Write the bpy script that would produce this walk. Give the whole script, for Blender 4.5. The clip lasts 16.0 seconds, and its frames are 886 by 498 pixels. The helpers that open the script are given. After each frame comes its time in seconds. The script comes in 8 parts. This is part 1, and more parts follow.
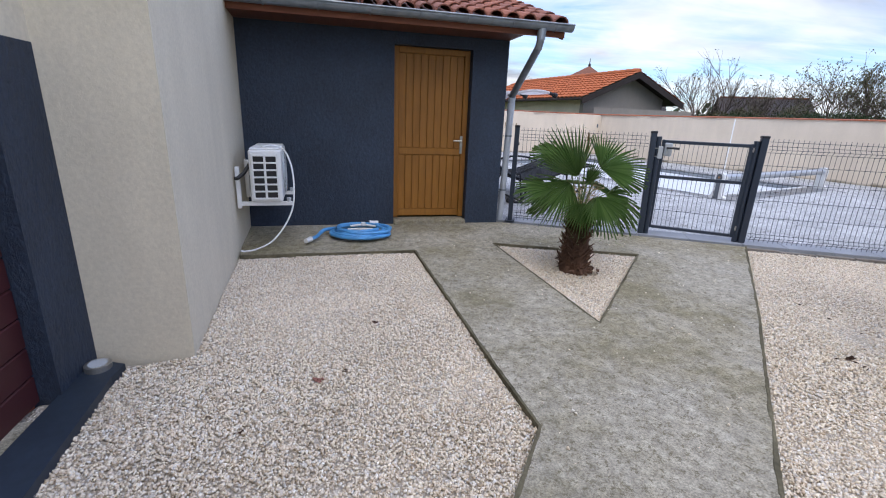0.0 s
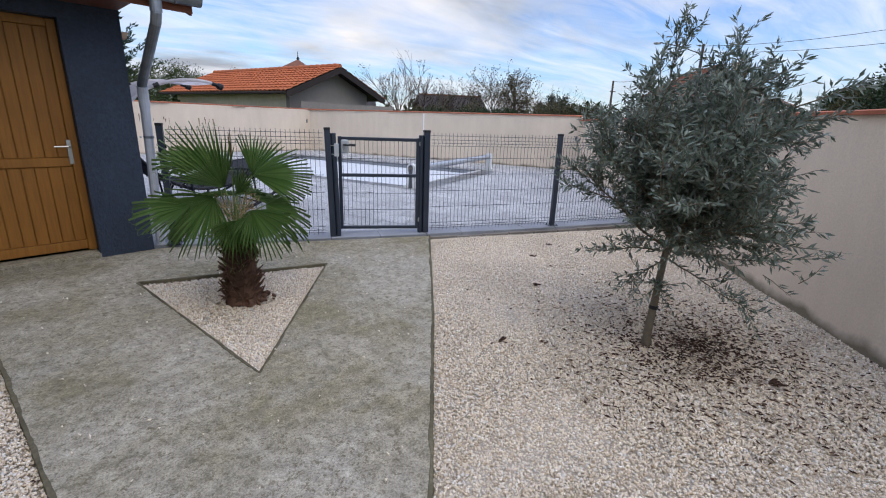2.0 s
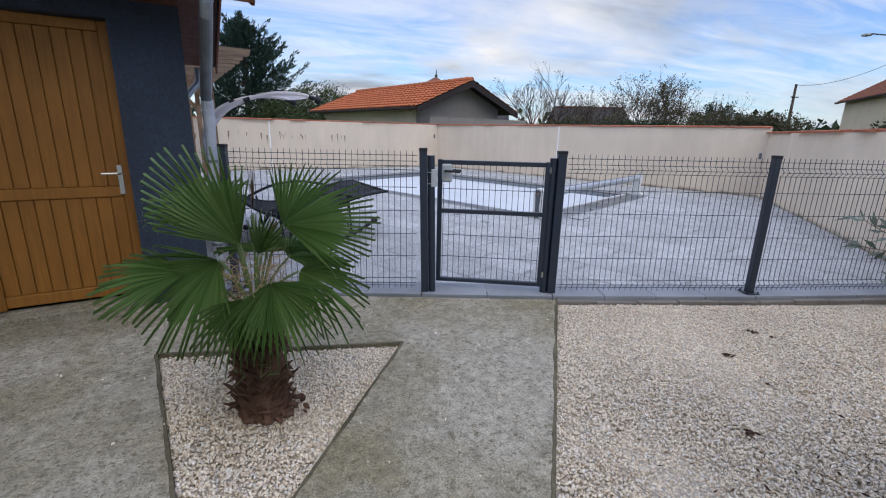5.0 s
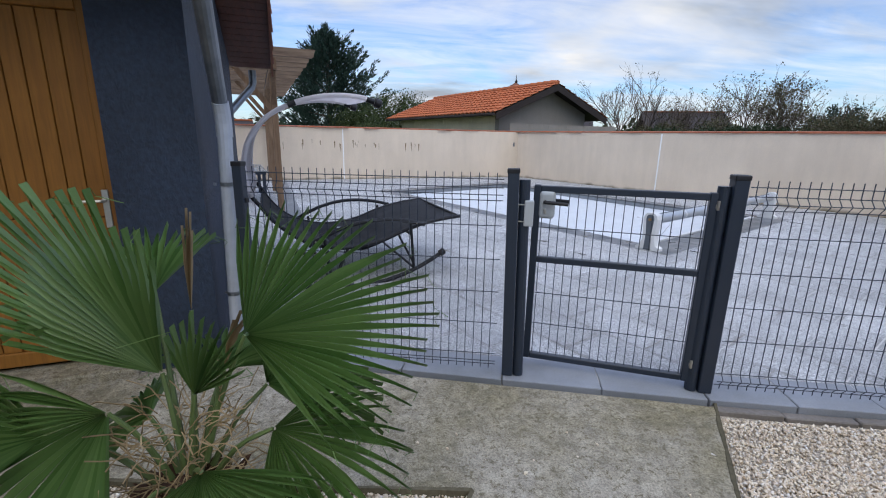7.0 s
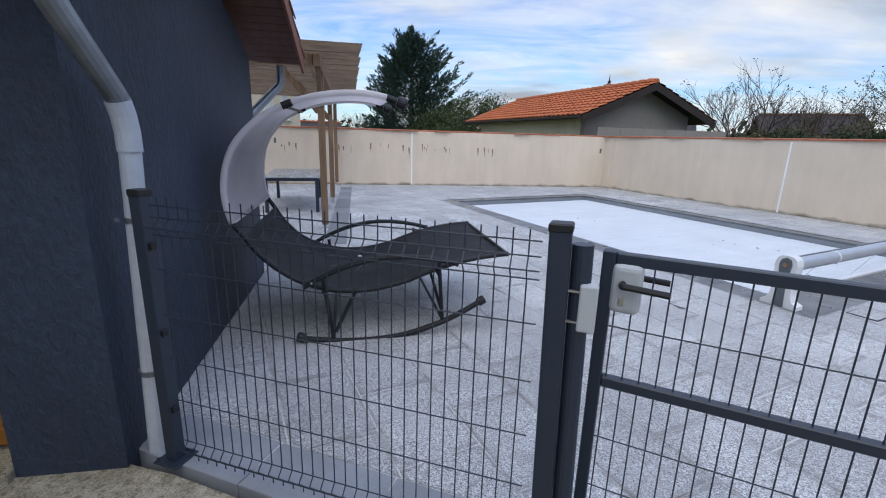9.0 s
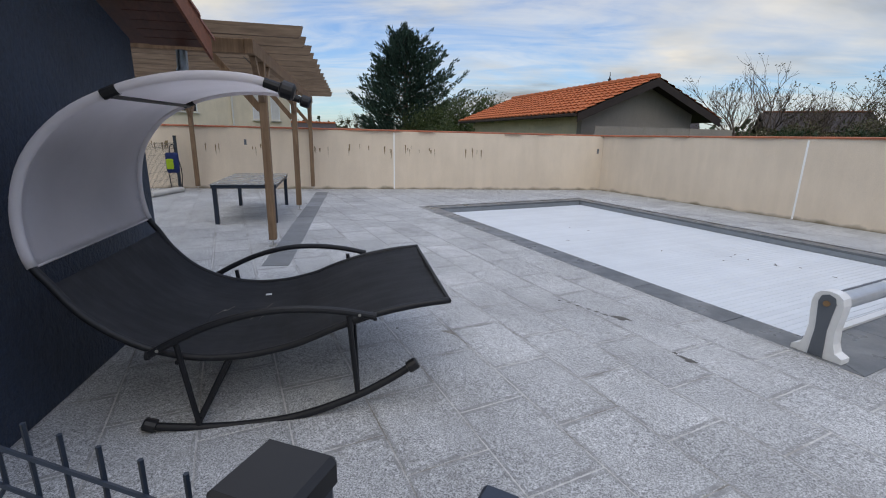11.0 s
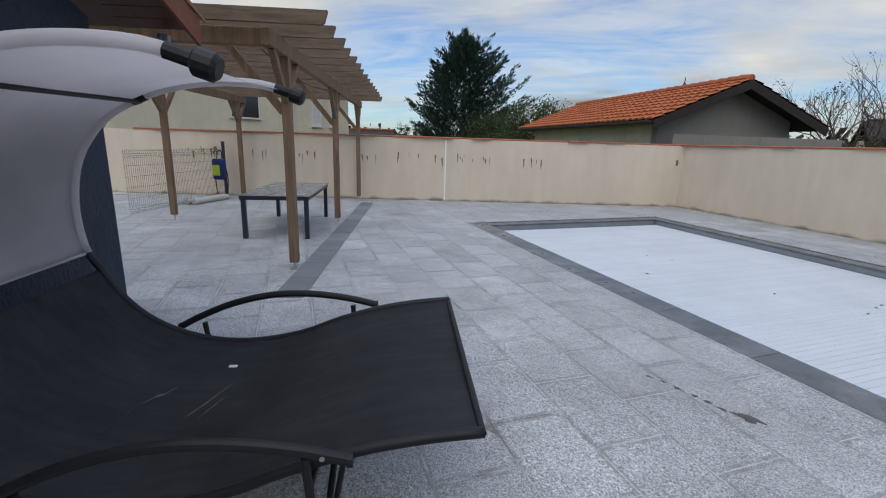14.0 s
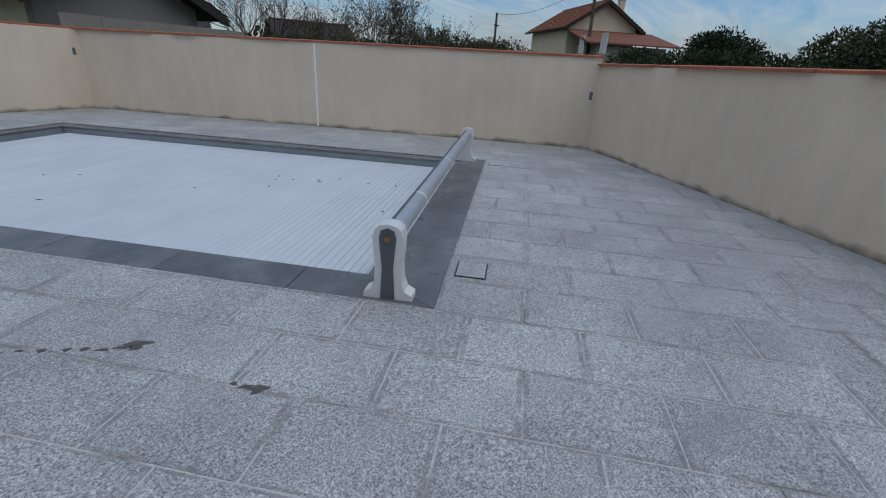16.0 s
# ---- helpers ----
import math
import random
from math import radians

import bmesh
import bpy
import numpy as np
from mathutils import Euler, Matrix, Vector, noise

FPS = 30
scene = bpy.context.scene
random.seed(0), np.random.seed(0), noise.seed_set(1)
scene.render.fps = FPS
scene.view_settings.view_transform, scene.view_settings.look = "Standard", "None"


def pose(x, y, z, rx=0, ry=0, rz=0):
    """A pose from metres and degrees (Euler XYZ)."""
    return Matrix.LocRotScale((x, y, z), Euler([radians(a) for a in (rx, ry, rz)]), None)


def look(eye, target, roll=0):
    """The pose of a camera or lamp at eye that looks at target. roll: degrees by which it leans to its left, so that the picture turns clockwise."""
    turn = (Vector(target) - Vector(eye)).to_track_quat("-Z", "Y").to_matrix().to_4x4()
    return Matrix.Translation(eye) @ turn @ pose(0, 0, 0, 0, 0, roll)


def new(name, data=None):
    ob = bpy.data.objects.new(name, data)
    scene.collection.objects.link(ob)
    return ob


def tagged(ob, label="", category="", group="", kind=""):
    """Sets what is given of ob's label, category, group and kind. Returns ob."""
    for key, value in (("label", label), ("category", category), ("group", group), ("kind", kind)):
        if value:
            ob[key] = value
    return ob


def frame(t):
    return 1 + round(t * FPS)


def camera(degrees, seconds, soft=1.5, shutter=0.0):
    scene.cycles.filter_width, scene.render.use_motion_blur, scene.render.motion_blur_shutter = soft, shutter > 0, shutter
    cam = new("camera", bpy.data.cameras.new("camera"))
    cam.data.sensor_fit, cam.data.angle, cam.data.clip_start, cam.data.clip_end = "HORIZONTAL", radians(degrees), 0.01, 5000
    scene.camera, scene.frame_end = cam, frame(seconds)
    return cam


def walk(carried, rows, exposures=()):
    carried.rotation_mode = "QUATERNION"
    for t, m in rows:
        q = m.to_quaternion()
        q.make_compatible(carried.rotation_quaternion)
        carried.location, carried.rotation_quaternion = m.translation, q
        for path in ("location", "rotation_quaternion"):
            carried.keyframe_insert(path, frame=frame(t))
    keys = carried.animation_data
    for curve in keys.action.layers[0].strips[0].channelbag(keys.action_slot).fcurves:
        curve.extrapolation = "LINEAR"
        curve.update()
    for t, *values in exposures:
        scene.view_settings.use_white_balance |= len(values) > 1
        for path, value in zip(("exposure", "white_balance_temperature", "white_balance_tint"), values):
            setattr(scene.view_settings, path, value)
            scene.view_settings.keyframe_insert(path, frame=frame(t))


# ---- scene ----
cam = camera(90.2, 16.0, soft=1.1)
PATH = [
    (0, (0.196, -0.11, 1.43), (0.132, 1.805, 0.855), 2.4),
    (0.5, (0.354, -0.001, 1.432), (0.76, 1.877, 0.879), 2.0),
    (1, (0.579, 0.094, 1.434), (1.246, 1.898, 0.886), 2.1),
    (1.5, (0.784, 0.206, 1.442), (1.577, 1.958, 0.892), 1.8),
    (2, (0.985, 0.414, 1.471), (1.983, 2.056, 0.916), 2.0),
    (2.5, (1.171, 0.573, 1.476), (2.276, 2.144, 0.916), 1.5),
    (3, (1.379, 0.761, 1.481), (2.539, 2.292, 0.925), 1.8),
    (3.5, (1.539, 1.019, 1.485), (2.731, 2.529, 0.939), 2.1),
    (4, (1.656, 1.308, 1.509), (2.839, 2.83, 0.979), 2.3),
    (4.5, (1.716, 1.559, 1.508), (2.578, 3.286, 0.981), 1.3),
    (5, (1.721, 1.788, 1.498), (2.204, 3.66, 0.984), 1.3),
    (5.2, (1.716, 1.893, 1.497), (2.129, 3.783, 0.99), 1.0),
    (7.5, (1.985, 3.317, 1.535), (2.08, 5.254, 1.044), 1.3),
    (8, (2.095, 3.586, 1.541), (2.088, 5.525, 1.052), 1.27),
    (8.5, (2.198, 3.857, 1.553), (2.081, 5.793, 1.067), 1.5),
    (9, (2.265, 4.165, 1.594), (2.07, 6.094, 1.104), 1.66),
    (11.5, (2.663, 5.408, 1.625), (2.458, 7.336, 1.135), 1.3),
    (12, (2.66, 5.607, 1.668), (2.443, 7.534, 1.178), 1.35),
    (12.5, (2.641, 5.757, 1.713), (2.392, 7.682, 1.231), 1.36),
    (13, (2.62, 5.895, 1.706), (2.33, 7.817, 1.23), 1.55),
    (13.5, (2.597, 6.05, 1.67), (2.168, 7.947, 1.206), 1.6),
    (14, (2.572, 6.26, 1.626), (2.124, 8.153, 1.161), 1.8),
    (14.5, (2.597, 6.451, 1.592), (2.786, 8.375, 1.077), 2.1),
    (15, (2.769, 6.483, 1.569), (3.443, 8.267, 0.967), 2.3),
    (15.5, (3.083, 6.523, 1.544), (4.152, 8.067, 0.855), 2.9),
    (16, (3.405, 6.559, 1.513), (4.8, 7.763, 0.737), 3.4),
]
walk(cam, [(t, look(eye, target, roll)) for t, eye, target, roll in PATH],
     ((0.0, 1.05, 7350, 13), (0.5, 0.82, 7400, 13), (2.0, 0.75, 7450, 13), (3.5, 0.67, 7450, 13), (5.0, 0.67, 7300, 12), (9.0, 0.70, 7350, 9.5), (11.5, 0.37, 8250, 8.5), (12.5, 0.33, 8000, 7.5), (14.5, 0.32, 7800, 7), (16.0, -0.15, 7350, 5)))

# world: broken cloud with blue gaps, soft daylight
world = bpy.data.worlds.new("world")
scene.world = world
world.use_nodes = True
SUN_EL, SUN_AZ = radians(58), radians(165)


def build_world():
    nt = world.node_tree
    N, L = nt.nodes, nt.links
    N.clear()
    out, bg = N.new("ShaderNodeOutputWorld"), N.new("ShaderNodeBackground")
    sky = N.new("ShaderNodeTexSky")
    sky.sky_type, sky.sun_disc = "NISHITA", False
    sky.sun_elevation, sky.sun_rotation = SUN_EL, SUN_AZ
    sky.air_density, sky.dust_density = 1.2, 0.6
    tc = N.new("ShaderNodeTexCoord")
    sep = N.new("ShaderNodeSeparateXYZ")
    L.new(tc.outputs["Generated"], sep.inputs[0])
    # flatten the direction on to a cloud deck
    add = N.new("ShaderNodeMath"); add.operation = "ADD"; add.inputs[1].default_value = 0.16
    mx = N.new("ShaderNodeMath"); mx.operation = "MAXIMUM"; mx.inputs[1].default_value = 0.0
    L.new(sep.outputs["Z"], mx.inputs[0]); L.new(mx.outputs[0], add.inputs[0])
    comb = N.new("ShaderNodeCombineXYZ")
    for ax in "XY":
        d = N.new("ShaderNodeMath"); d.operation = "DIVIDE"
        L.new(sep.outputs[ax], d.inputs[0]); L.new(add.outputs[0], d.inputs[1]); L.new(d.outputs[0], comb.inputs[ax])

    def cloud(scale, detail, offset, stretch, rough=0.55, dist=0.3):
        m = N.new("ShaderNodeMapping")
        m.inputs["Location"].default_value = offset
        m.inputs["Rotation"].default_value = (0, 0, radians(25))
        m.inputs["Scale"].default_value = stretch
        n = N.new("ShaderNodeTexNoise")
        n.inputs["Scale"].default_value, n.inputs["Detail"].default_value = scale, detail
        n.inputs["Roughness"].default_value, n.inputs["Distortion"].default_value = rough, dist
        L.new(comb.outputs[0], m.inputs[0]); L.new(m.outputs[0], n.inputs["Vector"])
        return n.outputs["Fac"]

    def ramp(src, stops):
        r = N.new("ShaderNodeValToRGB")
        r.color_ramp.elements[0].position, r.color_ramp.elements[1].position = stops[0][0], stops[-1][0]
        r.color_ramp.elements[0].color, r.color_ramp.elements[1].color = stops[0][1], stops[-1][1]
        for p, c in stops[1:-1]:
            r.color_ramp.elements.new(p).color = c
        L.new(src, r.inputs[0])
        return r.outputs[0]

    def mix(fac, a, b, kind="MIX"):
        x = N.new("ShaderNodeMix"); x.data_type, x.blend_type = "RGBA", kind
        for s, i in ((fac, 0), (a, 6), (b, 7)):
            if hasattr(s, "node"):
                L.new(s, x.inputs[i])
            else:
                x.inputs[i].default_value = s
        return x.outputs[2]

    cover = ramp(cloud(0.62, 8, SKY_SHIFT, (0.8, 1.0, 1)), [(0.44, (0, 0, 0, 1)), (0.60, (1, 1, 1, 1))])
    shade = ramp(cloud(0.8, 5, (7, 3, 2), (0.8, 1.5, 1)), [(0.34, (2.9, 3.5, 4.5, 1)), (0.46, (4.9, 5.6, 6.8, 1)), (0.62, (7.0, 7.5, 8.4, 1))])
    wisps = ramp(cloud(2.2, 6, (1, 8, 4), (0.5, 1.6, 1), 0.6, 0.8), [(0.38, (0.05, 0.05, 0.05, 1)), (0.72, (0.60, 0.60, 0.60, 1))])
    blue = mix(1.0, sky.outputs[0], (0.62, 0.95, 1.55, 1), "MULTIPLY")
    blue = mix(wisps, blue, (7.4, 8.2, 9.4, 1))
    # an overcast sky brightens towards the zenith
    up = N.new("ShaderNodeMapRange")
    up.inputs["From Min"].default_value, up.inputs["From Max"].default_value = 0.30, 1.0
    up.inputs["To Min"].default_value, up.inputs["To Max"].default_value = 1.0, 2.45
    L.new(mx.outputs[0], up.inputs["Value"])
    gain = N.new("ShaderNodeVectorMath"); gain.operation = "SCALE"
    L.new(mix(cover, blue, shade), gain.inputs[0]); L.new(up.outputs[0], gain.inputs["Scale"])
    L.new(gain.outputs[0], bg.inputs["Color"])
    bg.inputs["Strength"].default_value = 0.08
    L.new(bg.outputs[0], out.inputs["Surface"])


SKY_SHIFT = (0.0, 0.0, 0.0)
build_world()
sun = bpy.data.lights.new("sun", "SUN")
sun.energy, sun.angle, sun.color = 0.5, radians(70), (1.0, 0.96, 0.90)
sun_ob = new("sun", sun)
sun_ob.matrix_world = look((math.sin(SUN_AZ) * math.cos(SUN_EL) * 50, math.cos(SUN_AZ) * math.cos(SUN_EL) * 50, math.sin(SUN_EL) * 50), (0, 0, 0))


# ---- materials ----
def rgb(c):
    return (c[0], c[1], c[2], 1.0) if len(c) == 3 else c


class Mat:
    """A small builder of procedural materials, in object or world space of one metre."""

    def __init__(self, name, color, rough=0.7, metal=0.0, spec=0.4, space="Object"):
        self.m = bpy.data.materials.new(name)
        self.m.use_nodes = True
        self.nt = self.m.node_tree
        self.N, self.L = self.nt.nodes, self.nt.links
        self.b = self.N["Principled BSDF"]
        self.b.inputs["Base Color"].default_value = rgb(color)
        self.b.inputs["Roughness"].default_value = rough
        self.b.inputs["Metallic"].default_value = metal
        self.b.inputs["Specular IOR Level"].default_value = spec
        self.tc = self.N.new("ShaderNodeTexCoord").outputs["Object"]
        if space == "World":
            self.tc = self.N.new("ShaderNodeNewGeometry").outputs["Position"]
        self.col, self.nrm = None, None
        self.base = rgb(color)

    def at(self, scale=(1, 1, 1), rot=(0, 0, 0)):
        m = self.N.new("ShaderNodeMapping")
        m.inputs["Scale"].default_value, m.inputs["Rotation"].default_value = scale, rot
        self.L.new(self.tc, m.inputs[0])
        return m.outputs[0]

    def noise(self, scale, detail=3, rough=0.55, stretch=(1, 1, 1), dist=0.0):
        n = self.N.new("ShaderNodeTexNoise")
        n.inputs["Scale"].default_value, n.inputs["Detail"].default_value = scale, detail
        n.inputs["Roughness"].default_value, n.inputs["Distortion"].default_value = rough, dist
        self.L.new(self.at(stretch), n.inputs["Vector"])
        return n.outputs["Fac"]

    def voronoi(self, scale, out="Distance", feature="F1", stretch=(1, 1, 1)):
        n = self.N.new("ShaderNodeTexVoronoi")
        n.feature = feature
        n.inputs["Scale"].default_value = scale
        self.L.new(self.at(stretch), n.inputs["Vector"])
        return n.outputs[out]

    def rnd(self):
        return self.N.new("ShaderNodeObjectInfo").outputs["Random"]

    def island(self):
        return self.N.new("ShaderNodeNewGeometry").outputs["Random Per Island"]

    def ramp(self, src, lo, hi, a=(0, 0, 0), b=(1, 1, 1)):
        r = self.N.new("ShaderNodeValToRGB")
        e = r.color_ramp.elements
        e[0].position, e[1].position, e[0].color, e[1].color = lo, hi, rgb(a), rgb(b)
        self.L.new(src, r.inputs[0])
        return r.outputs[0]

    def tint(self, fac, color, kind="MIX"):
        """Mixes the colour so far with another by a mask."""
        x = self.N.new("ShaderNodeMix")
        x.data_type, x.blend_type = "RGBA", kind
        if hasattr(fac, "node"):
            self.L.new(fac, x.inputs[0])
        else:
            x.inputs[0].default_value = fac
        if self.col is None:
            x.inputs[6].default_value = self.base
        else:
            self.L.new(self.col, x.inputs[6])
        if hasattr(color, "node"):
            self.L.new(color, x.inputs[7])
        else:
            x.inputs[7].default_value = rgb(color)
        self.col = x.outputs[2]
        self.L.new(self.col, self.b.inputs["Base Color"])
        return self

    def vary(self, src, lo, hi, a, b):
        """Multiplies the colour by a ramp from a to b."""
        return self.tint(1.0, self.ramp(src, lo, hi, (a, a, a) if isinstance(a, float) else a, (b, b, b) if isinstance(b, float) else b), "MULTIPLY")

    def bump(self, src, strength, distance):
        n = self.N.new("ShaderNodeBump")
        n.inputs["Strength"].default_value, n.inputs["Distance"].default_value = strength, distance
        self.L.new(src, n.inputs["Height"])
        if self.nrm is not None:
            self.L.new(self.nrm, n.inputs["Normal"])
        self.nrm = n.outputs[0]
        self.L.new(self.nrm, self.b.inputs["Normal"])
        return self

    def gloss(self, src, lo, hi, a, b):
        self.L.new(self.ramp(src, lo, hi, (a, a, a), (b, b, b)), self.b.inputs["Roughness"])
        return self


def plain(name, color, rough=0.6, metal=0.0, spec=0.4, amount=0.12, grain=60.0, bump=0.0):
    m = Mat(name, color, rough, metal, spec)
    m.vary(m.noise(3.0, 4), 0.3, 0.7, 1 - amount, 1 + amount * 0.3)
    m.vary(m.noise(grain, 3), 0.3, 0.7, 1 - amount * 0.7, 1.0)
    if bump:
        m.bump(m.noise(grain, 3), 0.5, bump)
    return m.m


def m_render_wall(name, color, dirt=(0.20, 0.17, 0.12), foot=0.12, coarse=70.0, depth=0.0025):
    """Sprayed render with faint streaks and a grubby foot."""
    m = Mat(name, color, 0.9, 0, 0.2, "World")
    m.vary(m.noise(0.7, 4), 0.3, 0.7, 0.90, 1.03)
    m.vary(m.noise(5.0, 4, 0.6, (1, 1, 0.18)), 0.35, 0.7, 0.95, 1.02)
    m.vary(m.noise(coarse, 3), 0.3, 0.75, 0.90, 1.03)
    if foot is not None:
        sep = m.N.new("ShaderNodeSeparateXYZ"); m.L.new(m.tc, sep.inputs[0])
        jit = m.N.new("ShaderNodeMath"); jit.operation = "MULTIPLY_ADD"; jit.inputs[1].default_value = 0.22
        # the garden lies lower than the terrace
        mr = m.N.new("ShaderNodeMapRange")
        for k, v in (("From Min", 3.5), ("From Max", 5.2), ("To Min", 0.12), ("To Max", 0.0)):
            mr.inputs[k].default_value = v
        m.L.new(sep.outputs["Y"], mr.inputs["Value"])
        hh = m.N.new("ShaderNodeMath"); hh.operation = "ADD"
        m.L.new(sep.outputs["Z"], hh.inputs[0]); m.L.new(mr.outputs[0], hh.inputs[1])
        m.L.new(m.noise(3.0, 5), jit.inputs[0]); m.L.new(hh.outputs[0], jit.inputs[2])
        x = m.ramp(jit.outputs[0], foot + 0.13, foot + 0.21, (0.95, 0.95, 0.95), (0, 0, 0))
        m.tint(x, dirt)
    m.bump(m.noise(coarse, 4, 0.7), 0.7, depth)
    return m.m


MW = dict(
    cream=m_render_wall("cream_render", (0.68, 0.615, 0.49), foot=None, coarse=45, depth=0.003),
    wall=m_render_wall("boundary_render", (0.75, 0.635, 0.51)),
)


def m_blue():
    m = Mat("anthracite_blue_render", (0.018, 0.031, 0.055), 0.66, 0, 0.5, "World")
    m.vary(m.noise(1.5, 4), 0.3, 0.7, 0.75, 1.2)
    m.vary(m.noise(40, 4), 0.3, 0.7, 0.7, 1.2)
    m.bump(m.noise(34, 5, 0.62, (1, 1, 0.6), 0.7), 1.0, 0.014)
    m.bump(m.noise(11, 3, 0.6, (1, 1, 0.5), 0.5), 0.8, 0.014)
    return m.m


def m_concrete():
    """Weathered path concrete with mossy patches."""
    m = Mat("mossy_concrete", (0.41, 0.37, 0.29), 0.92, 0, 0.2, "World")
    m.tint(m.ramp(m.noise(0.9, 5, 0.65), 0.42, 0.60), (0.275, 0.240, 0.155))
    m.tint(m.ramp(m.noise(2.3, 6, 0.7, dist=0.4), 0.50, 0.68, (0, 0, 0), (0.5, 0.5, 0.5)), (0.42, 0.39, 0.33))
    m.vary(m.noise(14, 5, 0.7), 0.35, 0.68, 0.66, 1.14)
    m.vary(m.noise(110, 3, 0.7), 0.35, 0.62, 0.62, 1.18)
    m.tint(m.ramp(m.noise(34, 6, 0.8), 0.525, 0.61, (0, 0, 0), (0.85, 0.85, 0.85)), (0.12, 0.10, 0.06))
    m.bump(m.noise(60, 5, 0.7), 0.8, 0.004)
    m.bump(m.noise(7, 4), 0.4, 0.006)
    return m.m


def m_gravel_bed():
    m = Mat("gravel_bed", (0.70, 0.61, 0.49), 0.9, 0, 0.2, "World")
    v = m.voronoi(75, "Distance")
    # Shade of the gaps painted in: colour darkens from stone middle to rim.
    m.vary(v, 0.0, 0.6, 1.15, 0.55)
    m.vary(m.noise(1.6, 4), 0.3, 0.7, 0.86, 1.05)
    m.bump(v, 0.9, -0.010)
    return m.m


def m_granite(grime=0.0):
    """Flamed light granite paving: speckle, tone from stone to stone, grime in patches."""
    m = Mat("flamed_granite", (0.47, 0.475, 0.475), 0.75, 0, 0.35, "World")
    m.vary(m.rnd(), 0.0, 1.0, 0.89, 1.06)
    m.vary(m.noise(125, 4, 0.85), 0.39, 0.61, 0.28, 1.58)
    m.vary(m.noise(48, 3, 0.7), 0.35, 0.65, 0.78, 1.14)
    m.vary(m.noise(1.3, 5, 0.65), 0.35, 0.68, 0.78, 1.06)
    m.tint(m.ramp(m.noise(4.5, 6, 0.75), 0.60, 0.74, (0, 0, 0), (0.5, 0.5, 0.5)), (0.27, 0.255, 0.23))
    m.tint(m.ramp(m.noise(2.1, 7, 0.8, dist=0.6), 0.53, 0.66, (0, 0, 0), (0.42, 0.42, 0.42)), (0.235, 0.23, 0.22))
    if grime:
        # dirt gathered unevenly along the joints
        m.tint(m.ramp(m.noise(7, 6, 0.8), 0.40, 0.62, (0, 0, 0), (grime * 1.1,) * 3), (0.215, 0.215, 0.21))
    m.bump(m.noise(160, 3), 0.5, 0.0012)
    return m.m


def m_grout():
    """Pale jointing, blackened in stretches."""
    m = Mat("grey_grout", (0.56, 0.55, 0.53), 0.95, 0, 0.1, "World")
    m.tint(m.ramp(m.noise(2.2, 4, 0.6), 0.48, 0.62), (0.24, 0.225, 0.20))
    m.vary(m.noise(40, 4, 0.7), 0.3, 0.7, 0.7, 1.08)
    return m.m


def m_wood(name, color, dark, axis="Z", rough=0.7, spec=0.3):
    st = {"X": (0.08, 1, 1), "Y": (1, 0.08, 1), "Z": (1, 1, 0.06)}[axis]
    m = Mat(name, color, rough, 0, spec)
    m.tint(m.ramp(m.noise(22, 5, 0.6, st, 0.6), 0.35, 0.7), dark)
    m.vary(m.noise(90, 3, 0.6, st), 0.3, 0.7, 0.85, 1.08)
    m.vary(m.noise(2.2, 3), 0.3, 0.7, 0.88, 1.06)
    m.bump(m.noise(70, 3, 0.6, st), 0.35, 0.0012)
    return m.m


M = dict(
    cream=MW["cream"], wall=MW["wall"], blue=m_blue(), concrete=m_concrete(), gravel=m_gravel_bed(), granite=m_granite(),
    grout=m_grout(),
    anthracite=plain("anthracite_powder_coat", (0.018, 0.028, 0.046), 0.42, 0, 0.5, 0.08, 200, 0.0002),
    door=m_wood("golden_door_wood", (0.30, 0.125, 0.022), (0.235, 0.095, 0.017), "Z", 0.55),
    beam=m_wood("weathered_pine", (0.27, 0.175, 0.11), (0.17, 0.105, 0.065), "Z", 0.85),
    rafter=m_wood("weathered_rafter", (0.25, 0.18, 0.13), (0.15, 0.105, 0.075), "X", 0.88),
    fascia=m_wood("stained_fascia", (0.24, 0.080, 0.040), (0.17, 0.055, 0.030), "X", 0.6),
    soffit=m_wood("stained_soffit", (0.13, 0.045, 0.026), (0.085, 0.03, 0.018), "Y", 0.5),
)
BLUE = M["blue"]


# ---- mesh helpers ----
def part(name, bm, material, parent=None, label="", smooth=False, kind=""):
    me = bpy.data.meshes.new(name)
    bmesh.ops.recalc_face_normals(bm, faces=bm.faces)
    bm.to_mesh(me)
    bm.free()
    for mm in (material if isinstance(material, (list, tuple)) else [material]):
        me.materials.append(mm)
    if smooth:
        me.polygons.foreach_set("use_smooth", [True] * len(me.polygons))
    ob = new(name, me)
    ob.parent = parent
    return tagged(ob, label=label, kind=kind)


def thing(name, label, category, group="", at=None):
    ob = new(name)
    ob.empty_display_size = 0.1
    if at is not None:
        ob.matrix_world = at
    return tagged(ob, label, category, group)


def B():
    return bmesh.new()


def box(bm, lo, hi, m=None, bevel=0.0, seg=1):
    """An axis-aligned box from lo to hi, laid by the matrix m."""
    c = [(a + b) / 2 for a, b in zip(lo, hi)]
    s = [abs(b - a) for a, b in zip(lo, hi)]
    r = bmesh.ops.create_cube(bm, size=1, matrix=Matrix.Translation(c) @ Matrix.Diagonal((*s, 1)))
    vs = r["verts"]
    if bevel:
        es = list({e for v in vs for e in v.link_edges})
        r = bmesh.ops.bevel(bm, geom=es, offset=bevel, segments=seg, affect="EDGES", profile=0.5)
        vs = list({v for f in r["faces"] for v in f.verts} | {v for v in vs if v.is_valid})
    if m is not None:
        bmesh.ops.transform(bm, matrix=m, verts=vs)
    return vs


